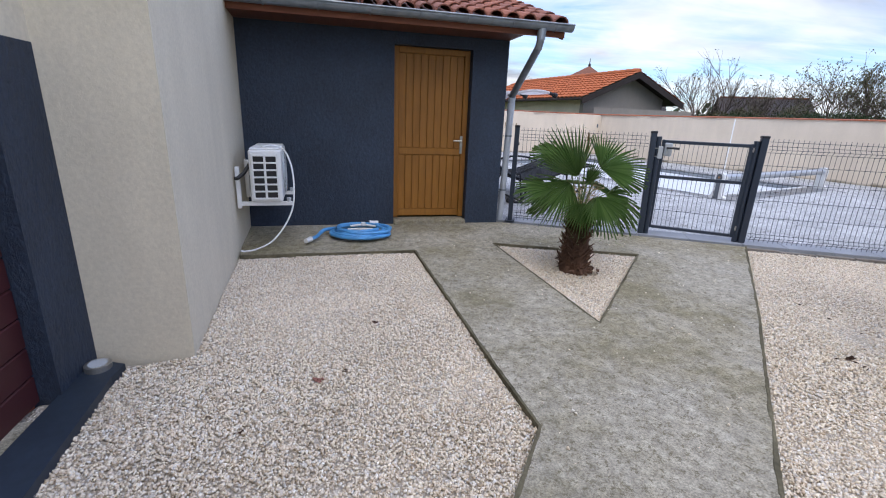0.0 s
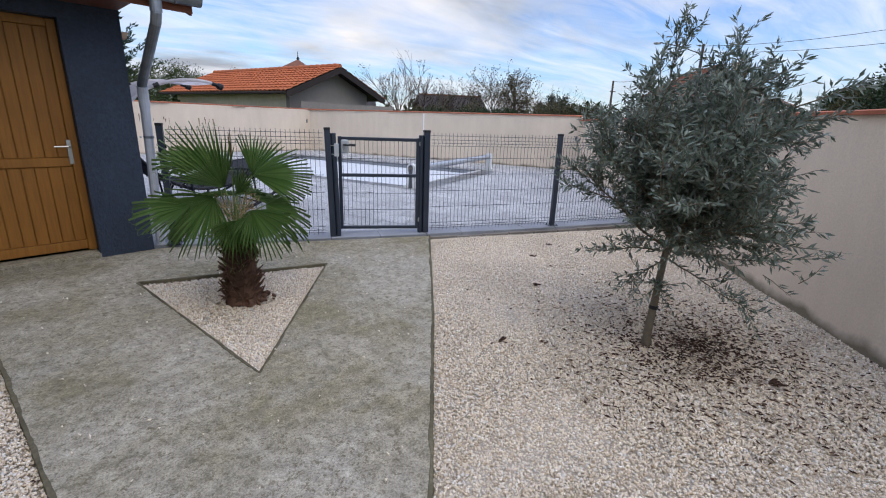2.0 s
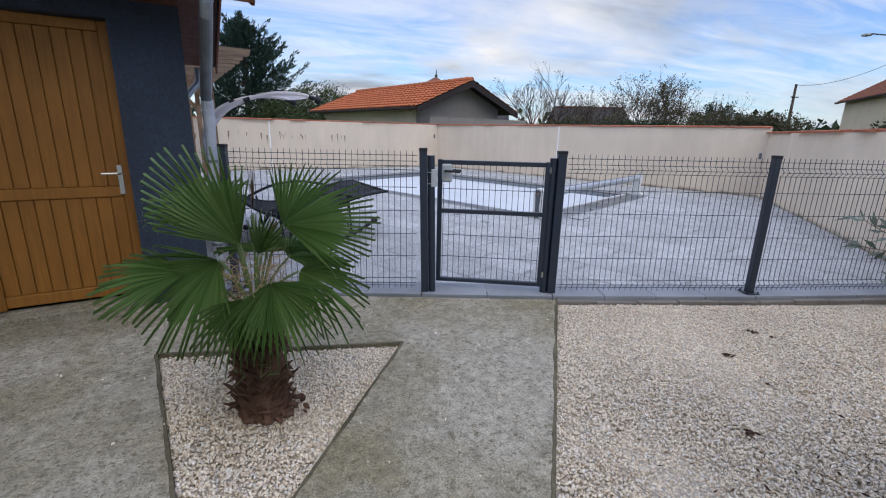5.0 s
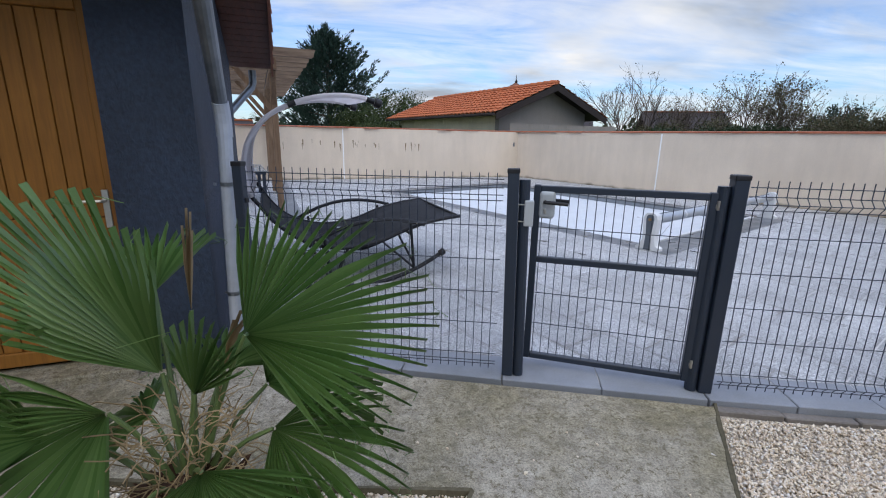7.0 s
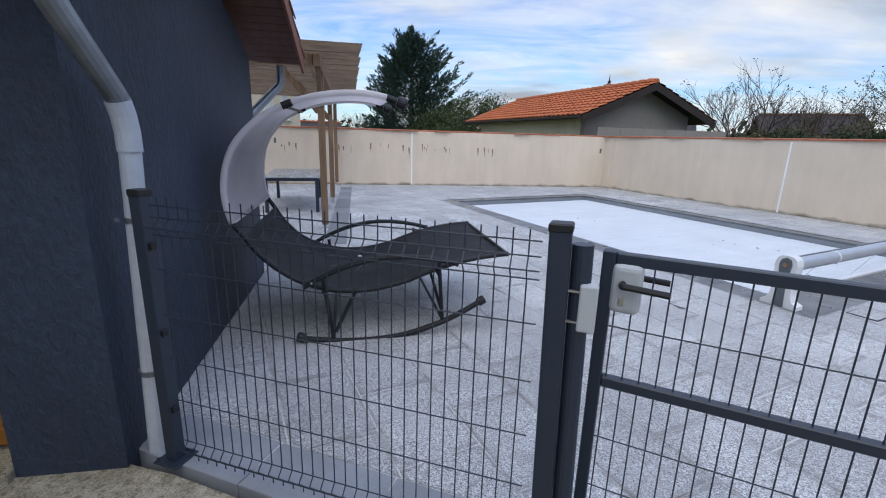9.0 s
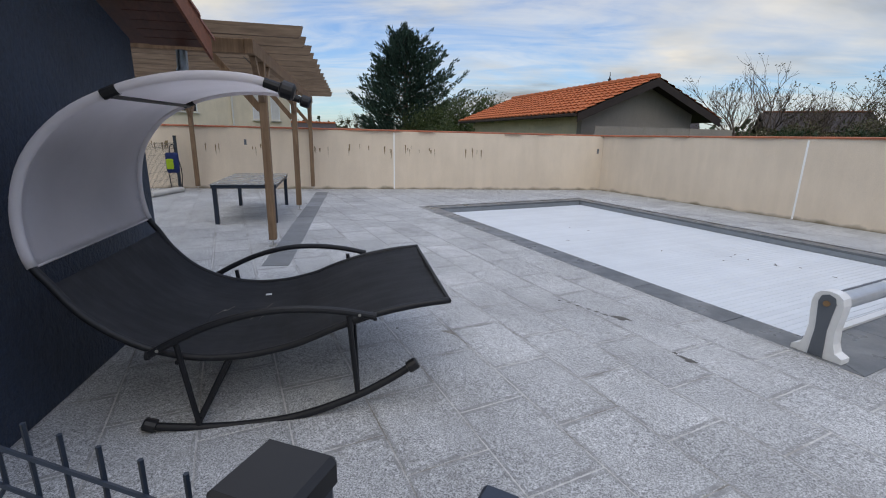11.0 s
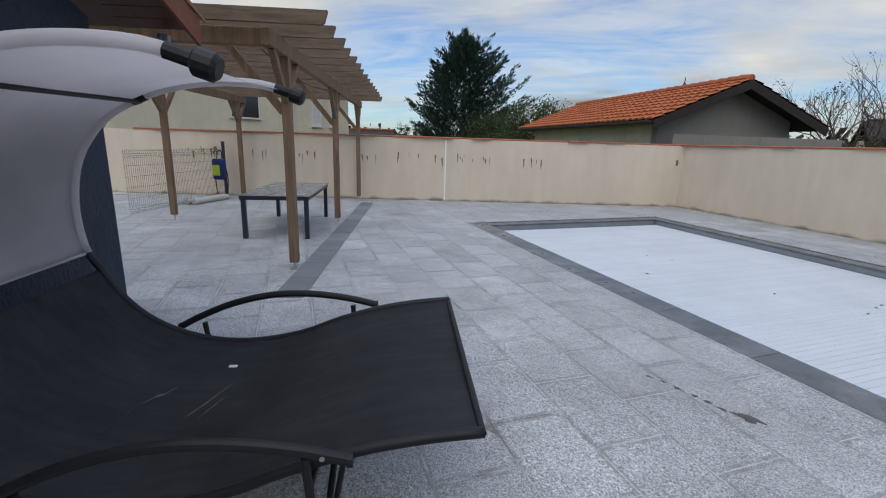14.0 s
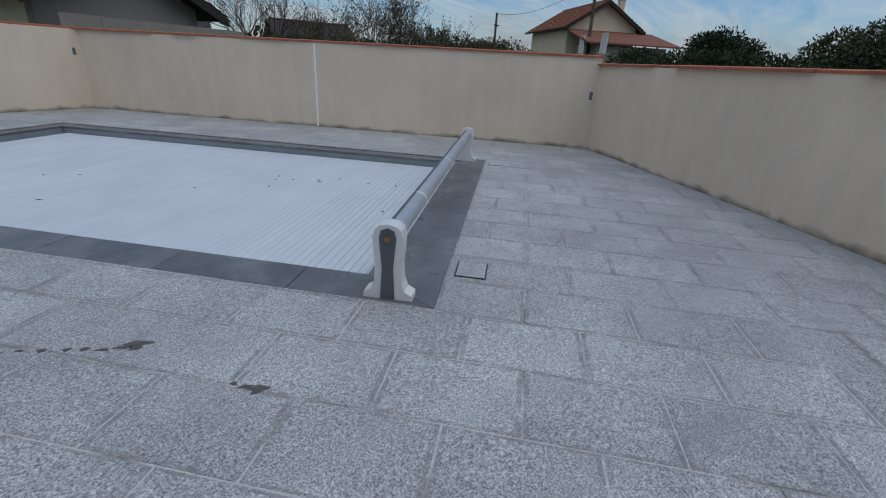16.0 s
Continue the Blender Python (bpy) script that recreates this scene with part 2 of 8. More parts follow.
def prism(bm, pts, z0, z1, m=None):
    """A flat outline raised from z0 to z1 (numbers, or functions of x and y)."""
    f0 = z0 if callable(z0) else (lambda x, y: z0)
    f1 = z1 if callable(z1) else (lambda x, y: z1)
    lo = [bm.verts.new((x, y, f0(x, y))) for x, y in pts]
    hi = [bm.verts.new((x, y, f1(x, y))) for x, y in pts]
    n = len(pts)
    fs = [bm.faces.new(hi), bm.faces.new(lo[::-1])]
    for i in range(n):
        fs.append(bm.faces.new((lo[i], lo[(i + 1) % n], hi[(i + 1) % n], hi[i])))
    if m is not None:
        bmesh.ops.transform(bm, matrix=m, verts=lo + hi)
    return lo + hi


def tube(bm, pts, r, sides=8, caps=True, closed=False, up=None):
    """A round bar through the points; r is one radius or one for each point."""
    pts = [Vector(p) for p in pts]
    n = len(pts)
    rings = []
    side = None
    for i, p in enumerate(pts):
        a = pts[(i - 1) % n] if (closed or i > 0) else p
        b = pts[(i + 1) % n] if (closed or i < n - 1) else p
        d = (b - a).normalized()
        if side is None:
            ref = Vector((0, 0, 1)) if abs(d.z) < 0.9 else Vector((1, 0, 0))
            side = d.cross(ref).normalized()
        side = (side - d * side.dot(d)).normalized()
        other = d.cross(side)
        rr = r[i] if isinstance(r, (list, tuple)) else r
        rings.append([bm.verts.new(p + (side * math.cos(2 * math.pi * k / sides) + other * math.sin(2 * math.pi * k / sides)) * rr) for k in range(sides)])
    for i in range(n if closed else n - 1):
        a, b = rings[i], rings[(i + 1) % n]
        for k in range(sides):
            bm.faces.new((a[k], a[(k + 1) % sides], b[(k + 1) % sides], b[k]))
    if caps and not closed:
        bm.faces.new(rings[0][::-1])
        bm.faces.new(rings[-1])


def frame_at(p, ang, z=0.0):
    return pose(p[0], p[1], z, 0, 0, ang)


def ln(p, ang, d, off=0.0):
    """The point d along the direction ang from p, and off to its left."""
    a = radians(ang)
    return (p[0] + d * math.cos(a) - off * math.sin(a), p[1] + d * math.sin(a) + off * math.cos(a))


# ---- the plan, in metres ----
TERRACE = 0.15
SHED, SHED_ANG, SHED_DEEP, SHED_WIDE, SHED_H = (0.70, 5.71), 15.9, 2.86, 4.6, 2.42
CREAM = (-1.324, 2.155)
P0, GP1, GP2, P3 = (0.888, 5.775), (2.48, 5.459), (3.608, 5.189), (5.441, 4.826)
P4 = (7.36, 4.53)
NW, FAR, SW = (-12.0, 14.30), (5.93, 19.28), (11.64, 10.18)
WALL_W, WALL_E, WALL_S = 15.6, 122.1, 53.3
POOL, POOL_L, POOL_S = (5.128, 8.09), 121.9, 33.2
POOL_LEN, POOL_WID = 7.65, 4.63


def slope(x, y):
    """Height of the garden: level by the door, rising a little to the fence."""
    a = min(max((y - 2.3) / 2.8, 0), 1)
    b = min(max((-0.2 - x) / 1.4, 0), 1)
    return 0.085 * a + 0.03 * b * (1 - a)


FN = (0.211, 0.977)


def tz(x, y):
    """Height of the terrace: it falls a little towards the fence."""
    d = (x - GP1[0]) * FN[0] + (y - GP1[1]) * FN[1]
    return 0.112 + 0.038 * min(max(d / 2.8, 0), 1)


# ---- ground ----
def build_ground():
    bm = B()
    prism(bm, [(-400, -400), (400, -400), (400, 400), (-400, 400)], -0.6, -0.12)
    m = Mat("rough_grass", (0.055, 0.075, 0.025), 0.95, 0, 0.1, "World")
    m.vary(m.noise(0.4, 5), 0.3, 0.7, 0.6, 1.3)
    m.vary(m.noise(6, 4), 0.3, 0.7, 0.7, 1.2)
    tagged(part("ground", bm, m.m), "rough grass ground stretching to the horizon", "ground", kind="structure")


build_ground()
SLAB_EDGE = (-0.245, 4.31)
PATH_L = [(-0.55, -2.2), (-0.20, -0.6), (0.47, 1.27), (0.64, 1.715), SLAB_EDGE, (-1.88, 3.83)]
TRI = [(0.60, 4.70), (2.16, 4.56), (1.268, 2.89)]
PATH_R = [(3.63, 5.10), (2.587, 3.162), (1.568, 1.381), (-0.10, -1.7), (-0.3, -2.2)]


def sheet(name, pts, holes, dz, material, label, category, step=0.25, rough=0.0):
    """A paved or gravelled sheet on the slope, cut finely enough to follow it."""
    bm = B()
    outer = [bm.verts.new((x, y, 0)) for x, y in pts]
    edges = [bm.edges.new((outer[i], outer[(i + 1) % len(outer)])) for i in range(len(outer))]
    for h in holes:
        hv = [bm.verts.new((x, y, 0)) for x, y in h]
        edges += [bm.edges.new((hv[i], hv[(i + 1) % len(hv)])) for i in range(len(hv))]
    bmesh.ops.triangle_fill(bm, edges=edges, use_beauty=True)
    xs, ys = [p[0] for p in pts], [p[1] for p in pts]
    for k in np.arange(min(xs) + step, max(xs), step):
        bmesh.ops.bisect_plane(bm, geom=bm.verts[:] + bm.edges[:] + bm.faces[:], plane_co=(k, 0, 0), plane_no=(1, 0, 0))
    for k in np.arange(min(ys) + step, max(ys), step):
        bmesh.ops.bisect_plane(bm, geom=bm.verts[:] + bm.edges[:] + bm.faces[:], plane_co=(0, k, 0), plane_no=(0, 1, 0))
    top = bm.faces[:]
    r = bmesh.ops.extrude_face_region(bm, geom=top)
    low = [v for v in r["geom"] if isinstance(v, bmesh.types.BMVert)]
    for v in low:
        v.co.z = -0.12 - (v.co.x * 0)
    lows = set(low)
    for v in bm.verts:
        if v not in lows:
            v.co.z = slope(v.co.x, v.co.y) + dz + (noise.noise((v.co.x * 2.1, v.co.y * 2.1, 3.0)) * rough)
    return tagged(part(name, bm, material), label, category, kind="structure")


sheet("pavement", [(-0.9, -2.6)] + PATH_L[1:] + [ln(SHED, SHED_ANG, -3.12, 0.02), ln(SHED, SHED_ANG, 0.0, 0.02), (0.92, 5.70), (3.60, 5.055)] + PATH_R[1:-1] + [(0.1, -2.6)], [TRI], 0.012, M["concrete"], "mossy weathered concrete path between the gravel beds", "path")
LEFT_BED = [(-1.7, -2.6), (-0.9, -2.6)] + PATH_L[1:5] + [(-1.90, 3.83), CREAM, (-1.80, 1.95)]
RIGHT_BED = [(3.60, 5.055), PATH_R[1], PATH_R[2], PATH_R[3], (0.1, -2.6), (2.4, -2.6), (7.30, 4.42)]
sheet("ground_gravel_bed", LEFT_BED, [], -0.026, M["gravel"], "pale crushed gravel bed", "gravel", rough=0.012)
sheet("ground_gravel_bed", RIGHT_BED, [], -0.026, M["gravel"], "pale crushed gravel bed under the olive tree", "gravel", rough=0.012)
sheet("ground_gravel_bed", TRI, [], -0.026, M["gravel"], "small gravel triangle round the palm", "gravel", rough=0.008)


def damp_edge(name, pts, inward, seed):
    """A ragged strip of soil and moss along the edge of the path."""
    rnd = random.Random(seed)
    bm = B()
    prev = None
    for a, b in zip(pts, pts[1:]):
        L = math.dist(a, b)
        n = max(2, int(L / 0.035))
        dx, dy = (b[0] - a[0]) / L, (b[1] - a[1]) / L
        nx, ny = -dy * inward, dx * inward
        for k in range(n + 1):
            x, y = a[0] + dx * L * k / n, a[1] + dy * L * k / n
            w = 0.002 + 0.012 * (0.4 + 0.9 * noise.noise((x * 4, y * 4, seed))) + rnd.uniform(0, 0.006)
            o = 0.006 + rnd.uniform(0, 0.006)
            z = slope(x, y)
            row = [bm.verts.new((x - nx * o, y - ny * o, z - 0.02)), bm.verts.new((x - nx * o * 0.6, y - ny * o * 0.6, z + 0.0135)), bm.verts.new((x + nx * w, y + ny * w, z + 0.0155)), bm.verts.new((x + nx * (w + 0.004), y + ny * (w + 0.004), z + 0.011))]
            if prev:
                for i in range(3):
                    bm.faces.new((prev[i], row[i], row[i + 1], prev[i + 1]))
            prev = row
    tagged(part(name, bm, M["soil"]), "dark damp soil and moss along the path edge", "edging", kind="structure")


M["soil"] = plain("damp_soil_and_moss", (0.165, 0.145, 0.095), 0.95, 0, 0.1, 0.5, 45, 0.003)
damp_edge("trim_soil_line", PATH_L[1:5], -1, 1)
damp_edge("trim_soil_line", [SLAB_EDGE, (-1.88, 3.83)], -1, 2)
damp_edge("trim_soil_line", PATH_R[:4], -1, 3)
damp_edge("trim_soil_line", [TRI[0], TRI[1], TRI[2], TRI[0]], 1, 4)


# ---- terrace slab with a hole for the pool ----
def pool_pt(u, v):
    a, b = radians(POOL_L), radians(POOL_S)
    return (POOL[0] + u * math.cos(a) + v * math.cos(b), POOL[1] + u * math.sin(a) + v * math.sin(b))


TERRACE_OUT = [(0.95, 5.80), (2.45, 5.47), (3.60, 5.16), (5.44, 4.85), (7.45, 4.50), (11.7, 10.2), (5.98, 19.36), (-12.0, 14.37), (-11.0, 6.0), ln(SHED, SHED_ANG, -6.0, 2.8), ln(SHED, SHED_ANG, 0, SHED_DEEP), ln(SHED, SHED_ANG, 0, 0.14)]


def build_terrace():
    bm = B()
    ring = [pool_pt(0, 0), pool_pt(POOL_LEN, 0), pool_pt(POOL_LEN, POOL_WID), pool_pt(0, POOL_WID)]
    vs = [bm.verts.new((x, y, 0)) for x, y in TERRACE_OUT]
    es = [bm.edges.new((vs[i], vs[(i + 1) % len(vs)])) for i in range(len(vs))]
    hv = [bm.verts.new((x, y, 0)) for x, y in ring]
    es += [bm.edges.new((hv[i], hv[(i + 1) % 4])) for i in range(4)]
    bmesh.ops.triangle_fill(bm, edges=es, use_beauty=True)
    for d in (0.0, 2.8):
        bmesh.ops.bisect_plane(bm, geom=bm.verts[:] + bm.edges[:] + bm.faces[:], plane_co=(GP1[0] + FN[0] * d, GP1[1] + FN[1] * d, 0), plane_no=(*FN, 0))
    r = bmesh.ops.extrude_face_region(bm, geom=bm.faces[:])
    low = {v for v in r["geom"] if isinstance(v, bmesh.types.BMVert)}
    for v in bm.verts:
        v.co.z = -0.25 if v in low else tz(v.co.x, v.co.y) - 0.0022
    return tagged(part("floor_terrace", bm, M["grout"]), "light granite paved terrace round the pool", "terrace", kind="structure")


terrace = build_terrace()


# ---- boundary walls ----
def wall_run(name, p, ang, length, height, z0, thick, label):
    bm = B()
    box(bm, (0, 0, z0), (length, thick, height))
    ob = part(name, bm, M["wall"])
    ob.matrix_world = frame_at(p, ang)
    return tagged(ob, label, "boundary wall", kind="structure")


WALLTOP = 1.745
wall_w = wall_run("wall_west", NW, WALL_W, math.dist(NW, FAR), WALLTOP, -0.2, 0.2, "cream rendered boundary wall with a red tile coping")
wall_e = wall_run("wall_north", SW, WALL_E, math.dist(SW, FAR) + 0.2, WALLTOP, -0.2, -0.2, "cream rendered boundary wall behind the pool")
wall_s = wall_run("wall_east", ln(SW, WALL_S, -16), WALL_S, 16.2, 1.62, -0.2, -0.2, "cream rendered boundary wall beside the garden")


# ---- shed ----
def build_shed():
    F = frame_at(SHED, SHED_ANG)
    bm = B()
    th = 0.2
    # front wall with the doorway; x runs back along the front from the corner
    box(bm, (-0.445, 0, -0.1), (0, th, SHED_H))
    box(bm, (-1.385, 0, 2.20), (-0.445, th, SHED_H))
    box(bm, (-SHED_WIDE, 0, -0.1), (-1.385, th, SHED_H))
    ob = part("wall_shed_front", bm, BLUE)
    ob.matrix_world = F
    tagged(ob, "dark anthracite blue rendered shed wall", "wall", kind="structure")
    bm = B()
    pts = [(th, -0.1), (SHED_DEEP, -0.1), (SHED_DEEP, 2.27), (1.45, 2.85), (th, 2.46)]
    a = [bm.verts.new((-th, y, z)) for y, z in pts]
    b = [bm.verts.new((0, y, z)) for y, z in pts]
    bm.faces.new(a); bm.faces.new(b[::-1])
    for i in range(len(pts)):
        bm.faces.new((a[i], b[i], b[(i + 1) % len(pts)], a[(i + 1) % len(pts)]))
    ob = part("wall_shed_side", bm, BLUE)
    ob.matrix_world = F
    tagged(ob, "dark anthracite blue rendered gable wall", "wall", kind="structure")
    bm = B()
    box(bm, (-SHED_WIDE, SHED_DEEP - 0.2, -0.1), (-0.2, SHED_DEEP, 2.25))
    box(bm, (-SHED_WIDE, 0.2, -0.1), (-SHED_WIDE + 0.2, SHED_DEEP - 0.2, 2.3))
    ob = part("wall_shed_back", bm, BLUE)
    ob.matrix_world = F
    tagged(ob, "dark anthracite blue rendered back wall", "wall", kind="structure")


build_shed()


# ---- shed roof, gutter, fascia, soffit ----
def m_roof_tile(name, a, b):
    m = Mat(name, a, 0.85, 0, 0.25)
    m.tint(m.ramp(m.rnd(), 0.1, 0.9), b)
    m.vary(m.noise(5, 4), 0.3, 0.7, 0.75, 1.12)
    m.tint(m.ramp(m.noise(18, 5, 0.7), 0.6, 0.72, (0, 0, 0), (0.5, 0.5, 0.5)), (0.10, 0.085, 0.07))
    m.bump(m.noise(60, 3), 0.4, 0.002)
    return m.m


M["canal"] = m_roof_tile("canal_tile", (0.34, 0.13, 0.085), (0.25, 0.11, 0.085))
M["coping_tile"] = m_roof_tile("red_coping_tile", (0.42, 0.135, 0.07), (0.36, 0.12, 0.07))
M["zinc"] = plain("weathered_zinc", (0.27, 0.30, 0.33), 0.45, 0.7, 0.5, 0.25, 12)
M["pvc"] = plain("grey_white_downpipe", (0.47, 0.51, 0.57), 0.45, 0.0, 0.4, 0.15, 14)
M["white"] = plain("white_plastic", (0.72, 0.73, 0.73), 0.45, 0, 0.4, 0.08, 30)
M["greyplastic"] = plain("light_grey_plastic", (0.42, 0.45, 0.47), 0.5, 0, 0.4, 0.06, 60)
M["black"] = plain("black_plastic", (0.012, 0.012, 0.014), 0.5, 0, 0.4, 0.1, 60)
M["steel"] = plain("brushed_steel", (0.55, 0.54, 0.50), 0.35, 0.9, 0.5, 0.1, 80)

ROOF_F = frame_at(SHED, SHED_ANG)
EAVE_Y, RIDGE_Y, REAR_Y, RAKE_X = -0.46, 1.40, 3.22, 0.46
EAVE_Z, RIDGE_Z, REAR_Z = 2.44, 3.06, 2.33


def roof_z(y):
    if y <= RIDGE_Y:
        return EAVE_Z + (y - EAVE_Y) * (RIDGE_Z - EAVE_Z) / (RIDGE_Y - EAVE_Y)
    return RIDGE_Z + (y - RIDGE_Y) * (REAR_Z - RIDGE_Z) / (REAR_Y - RIDGE_Y)


def extruded(name, yz, x0, x1, material, parent=None, label="", m=None):
    """An outline in y and z drawn out along x."""
    bm = B()
    a = [bm.verts.new((x0, y, z)) for y, z in yz]
    b = [bm.verts.new((x1, y, z)) for y, z in yz]
    bm.faces.new(a[::-1])
    bm.faces.new(b)
    for i in range(len(yz)):
        j = (i + 1) % len(yz)
        bm.faces.new((a[i], a[j], b[j], b[i]))
    ob = part(name, bm, material, parent, label)
    if m is not None:
        ob.matrix_world = m
    return ob


def build_roof():
    t = 0.03
    deck = [(EAVE_Y, EAVE_Z), (RIDGE_Y, RIDGE_Z), (REAR_Y, REAR_Z), (REAR_Y, REAR_Z - t), (RIDGE_Y, RIDGE_Z - t), (EAVE_Y, EAVE_Z - t)]
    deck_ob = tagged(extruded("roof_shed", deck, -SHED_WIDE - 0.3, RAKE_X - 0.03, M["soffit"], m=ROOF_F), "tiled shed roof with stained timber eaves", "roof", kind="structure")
    # boards along the eaves and the rakes
    bd = [(EAVE_Y - 0.022, EAVE_Z - 0.115), (EAVE_Y, EAVE_Z - 0.115), (EAVE_Y, EAVE_Z + 0.02), (EAVE_Y - 0.022, EAVE_Z + 0.02)]
    tagged(extruded("fascia", bd, -SHED_WIDE, RAKE_X, M["fascia"], m=ROOF_F), "reddish brown stained fascia board", "fascia", kind="structure")
    for y0, y1 in ((EAVE_Y, RIDGE_Y), (RIDGE_Y, REAR_Y)):
        z0, z1 = roof_z(y0), roof_z(y1)
        tagged(extruded("bargeboard", [(y0, z0 - 0.13), (y1, z1 - 0.13), (y1, z1 + 0.035), (y0, z0 + 0.035)], RAKE_X - 0.022, RAKE_X, M["fascia"], m=ROOF_F), "reddish brown stained bargeboard", "fascia", kind="structure")
    # soffit boards under the gable overhang, one after another
    y = EAVE_Y + 0.01
    while y < REAR_Y - 0.08:
        yb = y + 0.095
        z0, z1 = roof_z(y) - 0.045, roof_z(yb) - 0.045
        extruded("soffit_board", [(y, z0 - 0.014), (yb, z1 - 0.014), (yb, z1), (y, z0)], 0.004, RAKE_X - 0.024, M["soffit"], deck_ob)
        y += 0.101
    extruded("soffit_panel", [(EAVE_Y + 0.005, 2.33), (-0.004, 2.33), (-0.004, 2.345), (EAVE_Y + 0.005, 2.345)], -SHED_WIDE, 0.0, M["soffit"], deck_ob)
    # half round gutter with bead and end cap
    bm = B()
    prof = [(EAVE_Y - 0.085 + 0.062 * math.cos(a), EAVE_Z - 0.005 + 0.062 * math.sin(a)) for a in np.linspace(math.pi, 2 * math.pi, 10)]
    inner = [(EAVE_Y - 0.085 + 0.057 * math.cos(a), EAVE_Z - 0.005 + 0.057 * math.sin(a)) for a in np.linspace(2 * math.pi, math.pi, 10)]
    loop = prof + inner
    x0, x1 = -SHED_WIDE, RAKE_X + 0.05
    a = [bm.verts.new((x0, *p)) for p in loop]
    b = [bm.verts.new((x1, *p)) for p in loop]
    for i in range(len(loop)):
        j = (i + 1) % len(loop)
        bm.faces.new((a[i], a[j], b[j], b[i]))
    cap = [bm.verts.new((x1 + 0.001, *p)) for p in prof]
    bm.faces.new(cap)
    tube(bm, [(x0, EAVE_Y - 0.15, EAVE_Z), (x1, EAVE_Y - 0.15, EAVE_Z)], 0.010, 8)
    g = tagged(new("gutter"), "weathered zinc half-round gutter along the shed eave", "gutter")
    g.matrix_world = ROOF_F
    part("trough", bm, M["zinc"], g)
    for k in range(9):
        bm = B()
        x = 0.30 - k * 0.5
        tube(bm, [(x, EAVE_Y - 0.085 + 0.066 * math.cos(t), EAVE_Z - 0.005 + 0.066 * math.sin(t)) for t in np.linspace(math.pi, 2 * math.pi, 9)], 0.006, 5)
        part("bracket", bm, M["zinc"], g)
    # canal tiles
    sl = math.atan2(RIDGE_Z - EAVE_Z, RIDGE_Y - EAVE_Y)
    L = 0.42

    def tile_mesh():
        bm = B()
        ra, rb, th = 0.088, 0.072, 0.014
        for r0, r1 in ((ra, rb),):
            n = 7
            rows = []
            for yy, r in ((0, r0), (L, r1)):
                rows.append([bm.verts.new((r * math.cos(t), yy, r * 0.85 * math.sin(t))) for t in np.linspace(math.pi, 0, n)] +
                            [bm.verts.new(((r - th) * math.cos(t), yy, (r - th) * 0.85 * math.sin(t))) for t in np.linspace(0, math.pi, n)])
            k = len(rows[0])
            for i in range(k):
                j = (i + 1) % k
                bm.faces.new((rows[0][i], rows[0][j], rows[1][j], rows[1][i]))
            for rr in rows:
                for i in range(n - 1):
                    bm.faces.new((rr[i], rr[i + 1], rr[k - 2 - i], rr[k - 1 - i]))
        bmesh.ops.recalc_face_normals(bm, faces=bm.faces)
        me = bpy.data.meshes.new("tile")
        bm.to_mesh(me)
        bm.free()
        me.materials.append(M["canal"])
        return me

    me = tile_mesh()
    rnd = random.Random(5)
    for side in (0, 1):
        y_e = EAVE_Y - 0.05 if side == 0 else REAR_Y + 0.05
        ang = math.atan2(RIDGE_Z - (EAVE_Z if side == 0 else REAR_Z), abs(RIDGE_Y - y_e))
        span = math.hypot(RIDGE_Y - y_e, RIDGE_Z - (EAVE_Z if side == 0 else REAR_Z))
        rows_n = int(span / 0.33) + 1
        cols = 13 if side == 0 else 4
        for c in range(cols):
            for r in range(rows_n):
                d = r * 0.33
                if d > span - 0.15:
                    continue
                x = RAKE_X - 0.07 - c * 0.19
                yy = y_e + math.cos(ang) * d * (1 if side == 0 else -1)
                zz = (EAVE_Z if side == 0 else REAR_Z) + math.sin(ang) * d + 0.020 + rnd.uniform(0, 0.006)
                o = new("tile", me)
                o.parent = deck_ob
                rz = 0 if side == 0 else 180
                o.matrix_local = Matrix.Translation((x + rnd.uniform(-0.005, 0.005), yy, zz)) @ Euler((0, 0, radians(rz))).to_matrix().to_4x4() @ Euler((ang - 0.03, 0, radians(rnd.uniform(-1.5, 1.5)))).to_matrix().to_4x4()
    for k in range(9):
        o = new("ridge_tile", me)
        o.parent = deck_ob
        o.matrix_local = Matrix.Translation((RAKE_X - 0.38 * k - 0.02, RIDGE_Y, RIDGE_Z + 0.05)) @ Euler((0, 0, radians(90))).to_matrix().to_4x4() @ Matrix.Diagonal((1.3, 1, 1.1, 1))


build_roof()


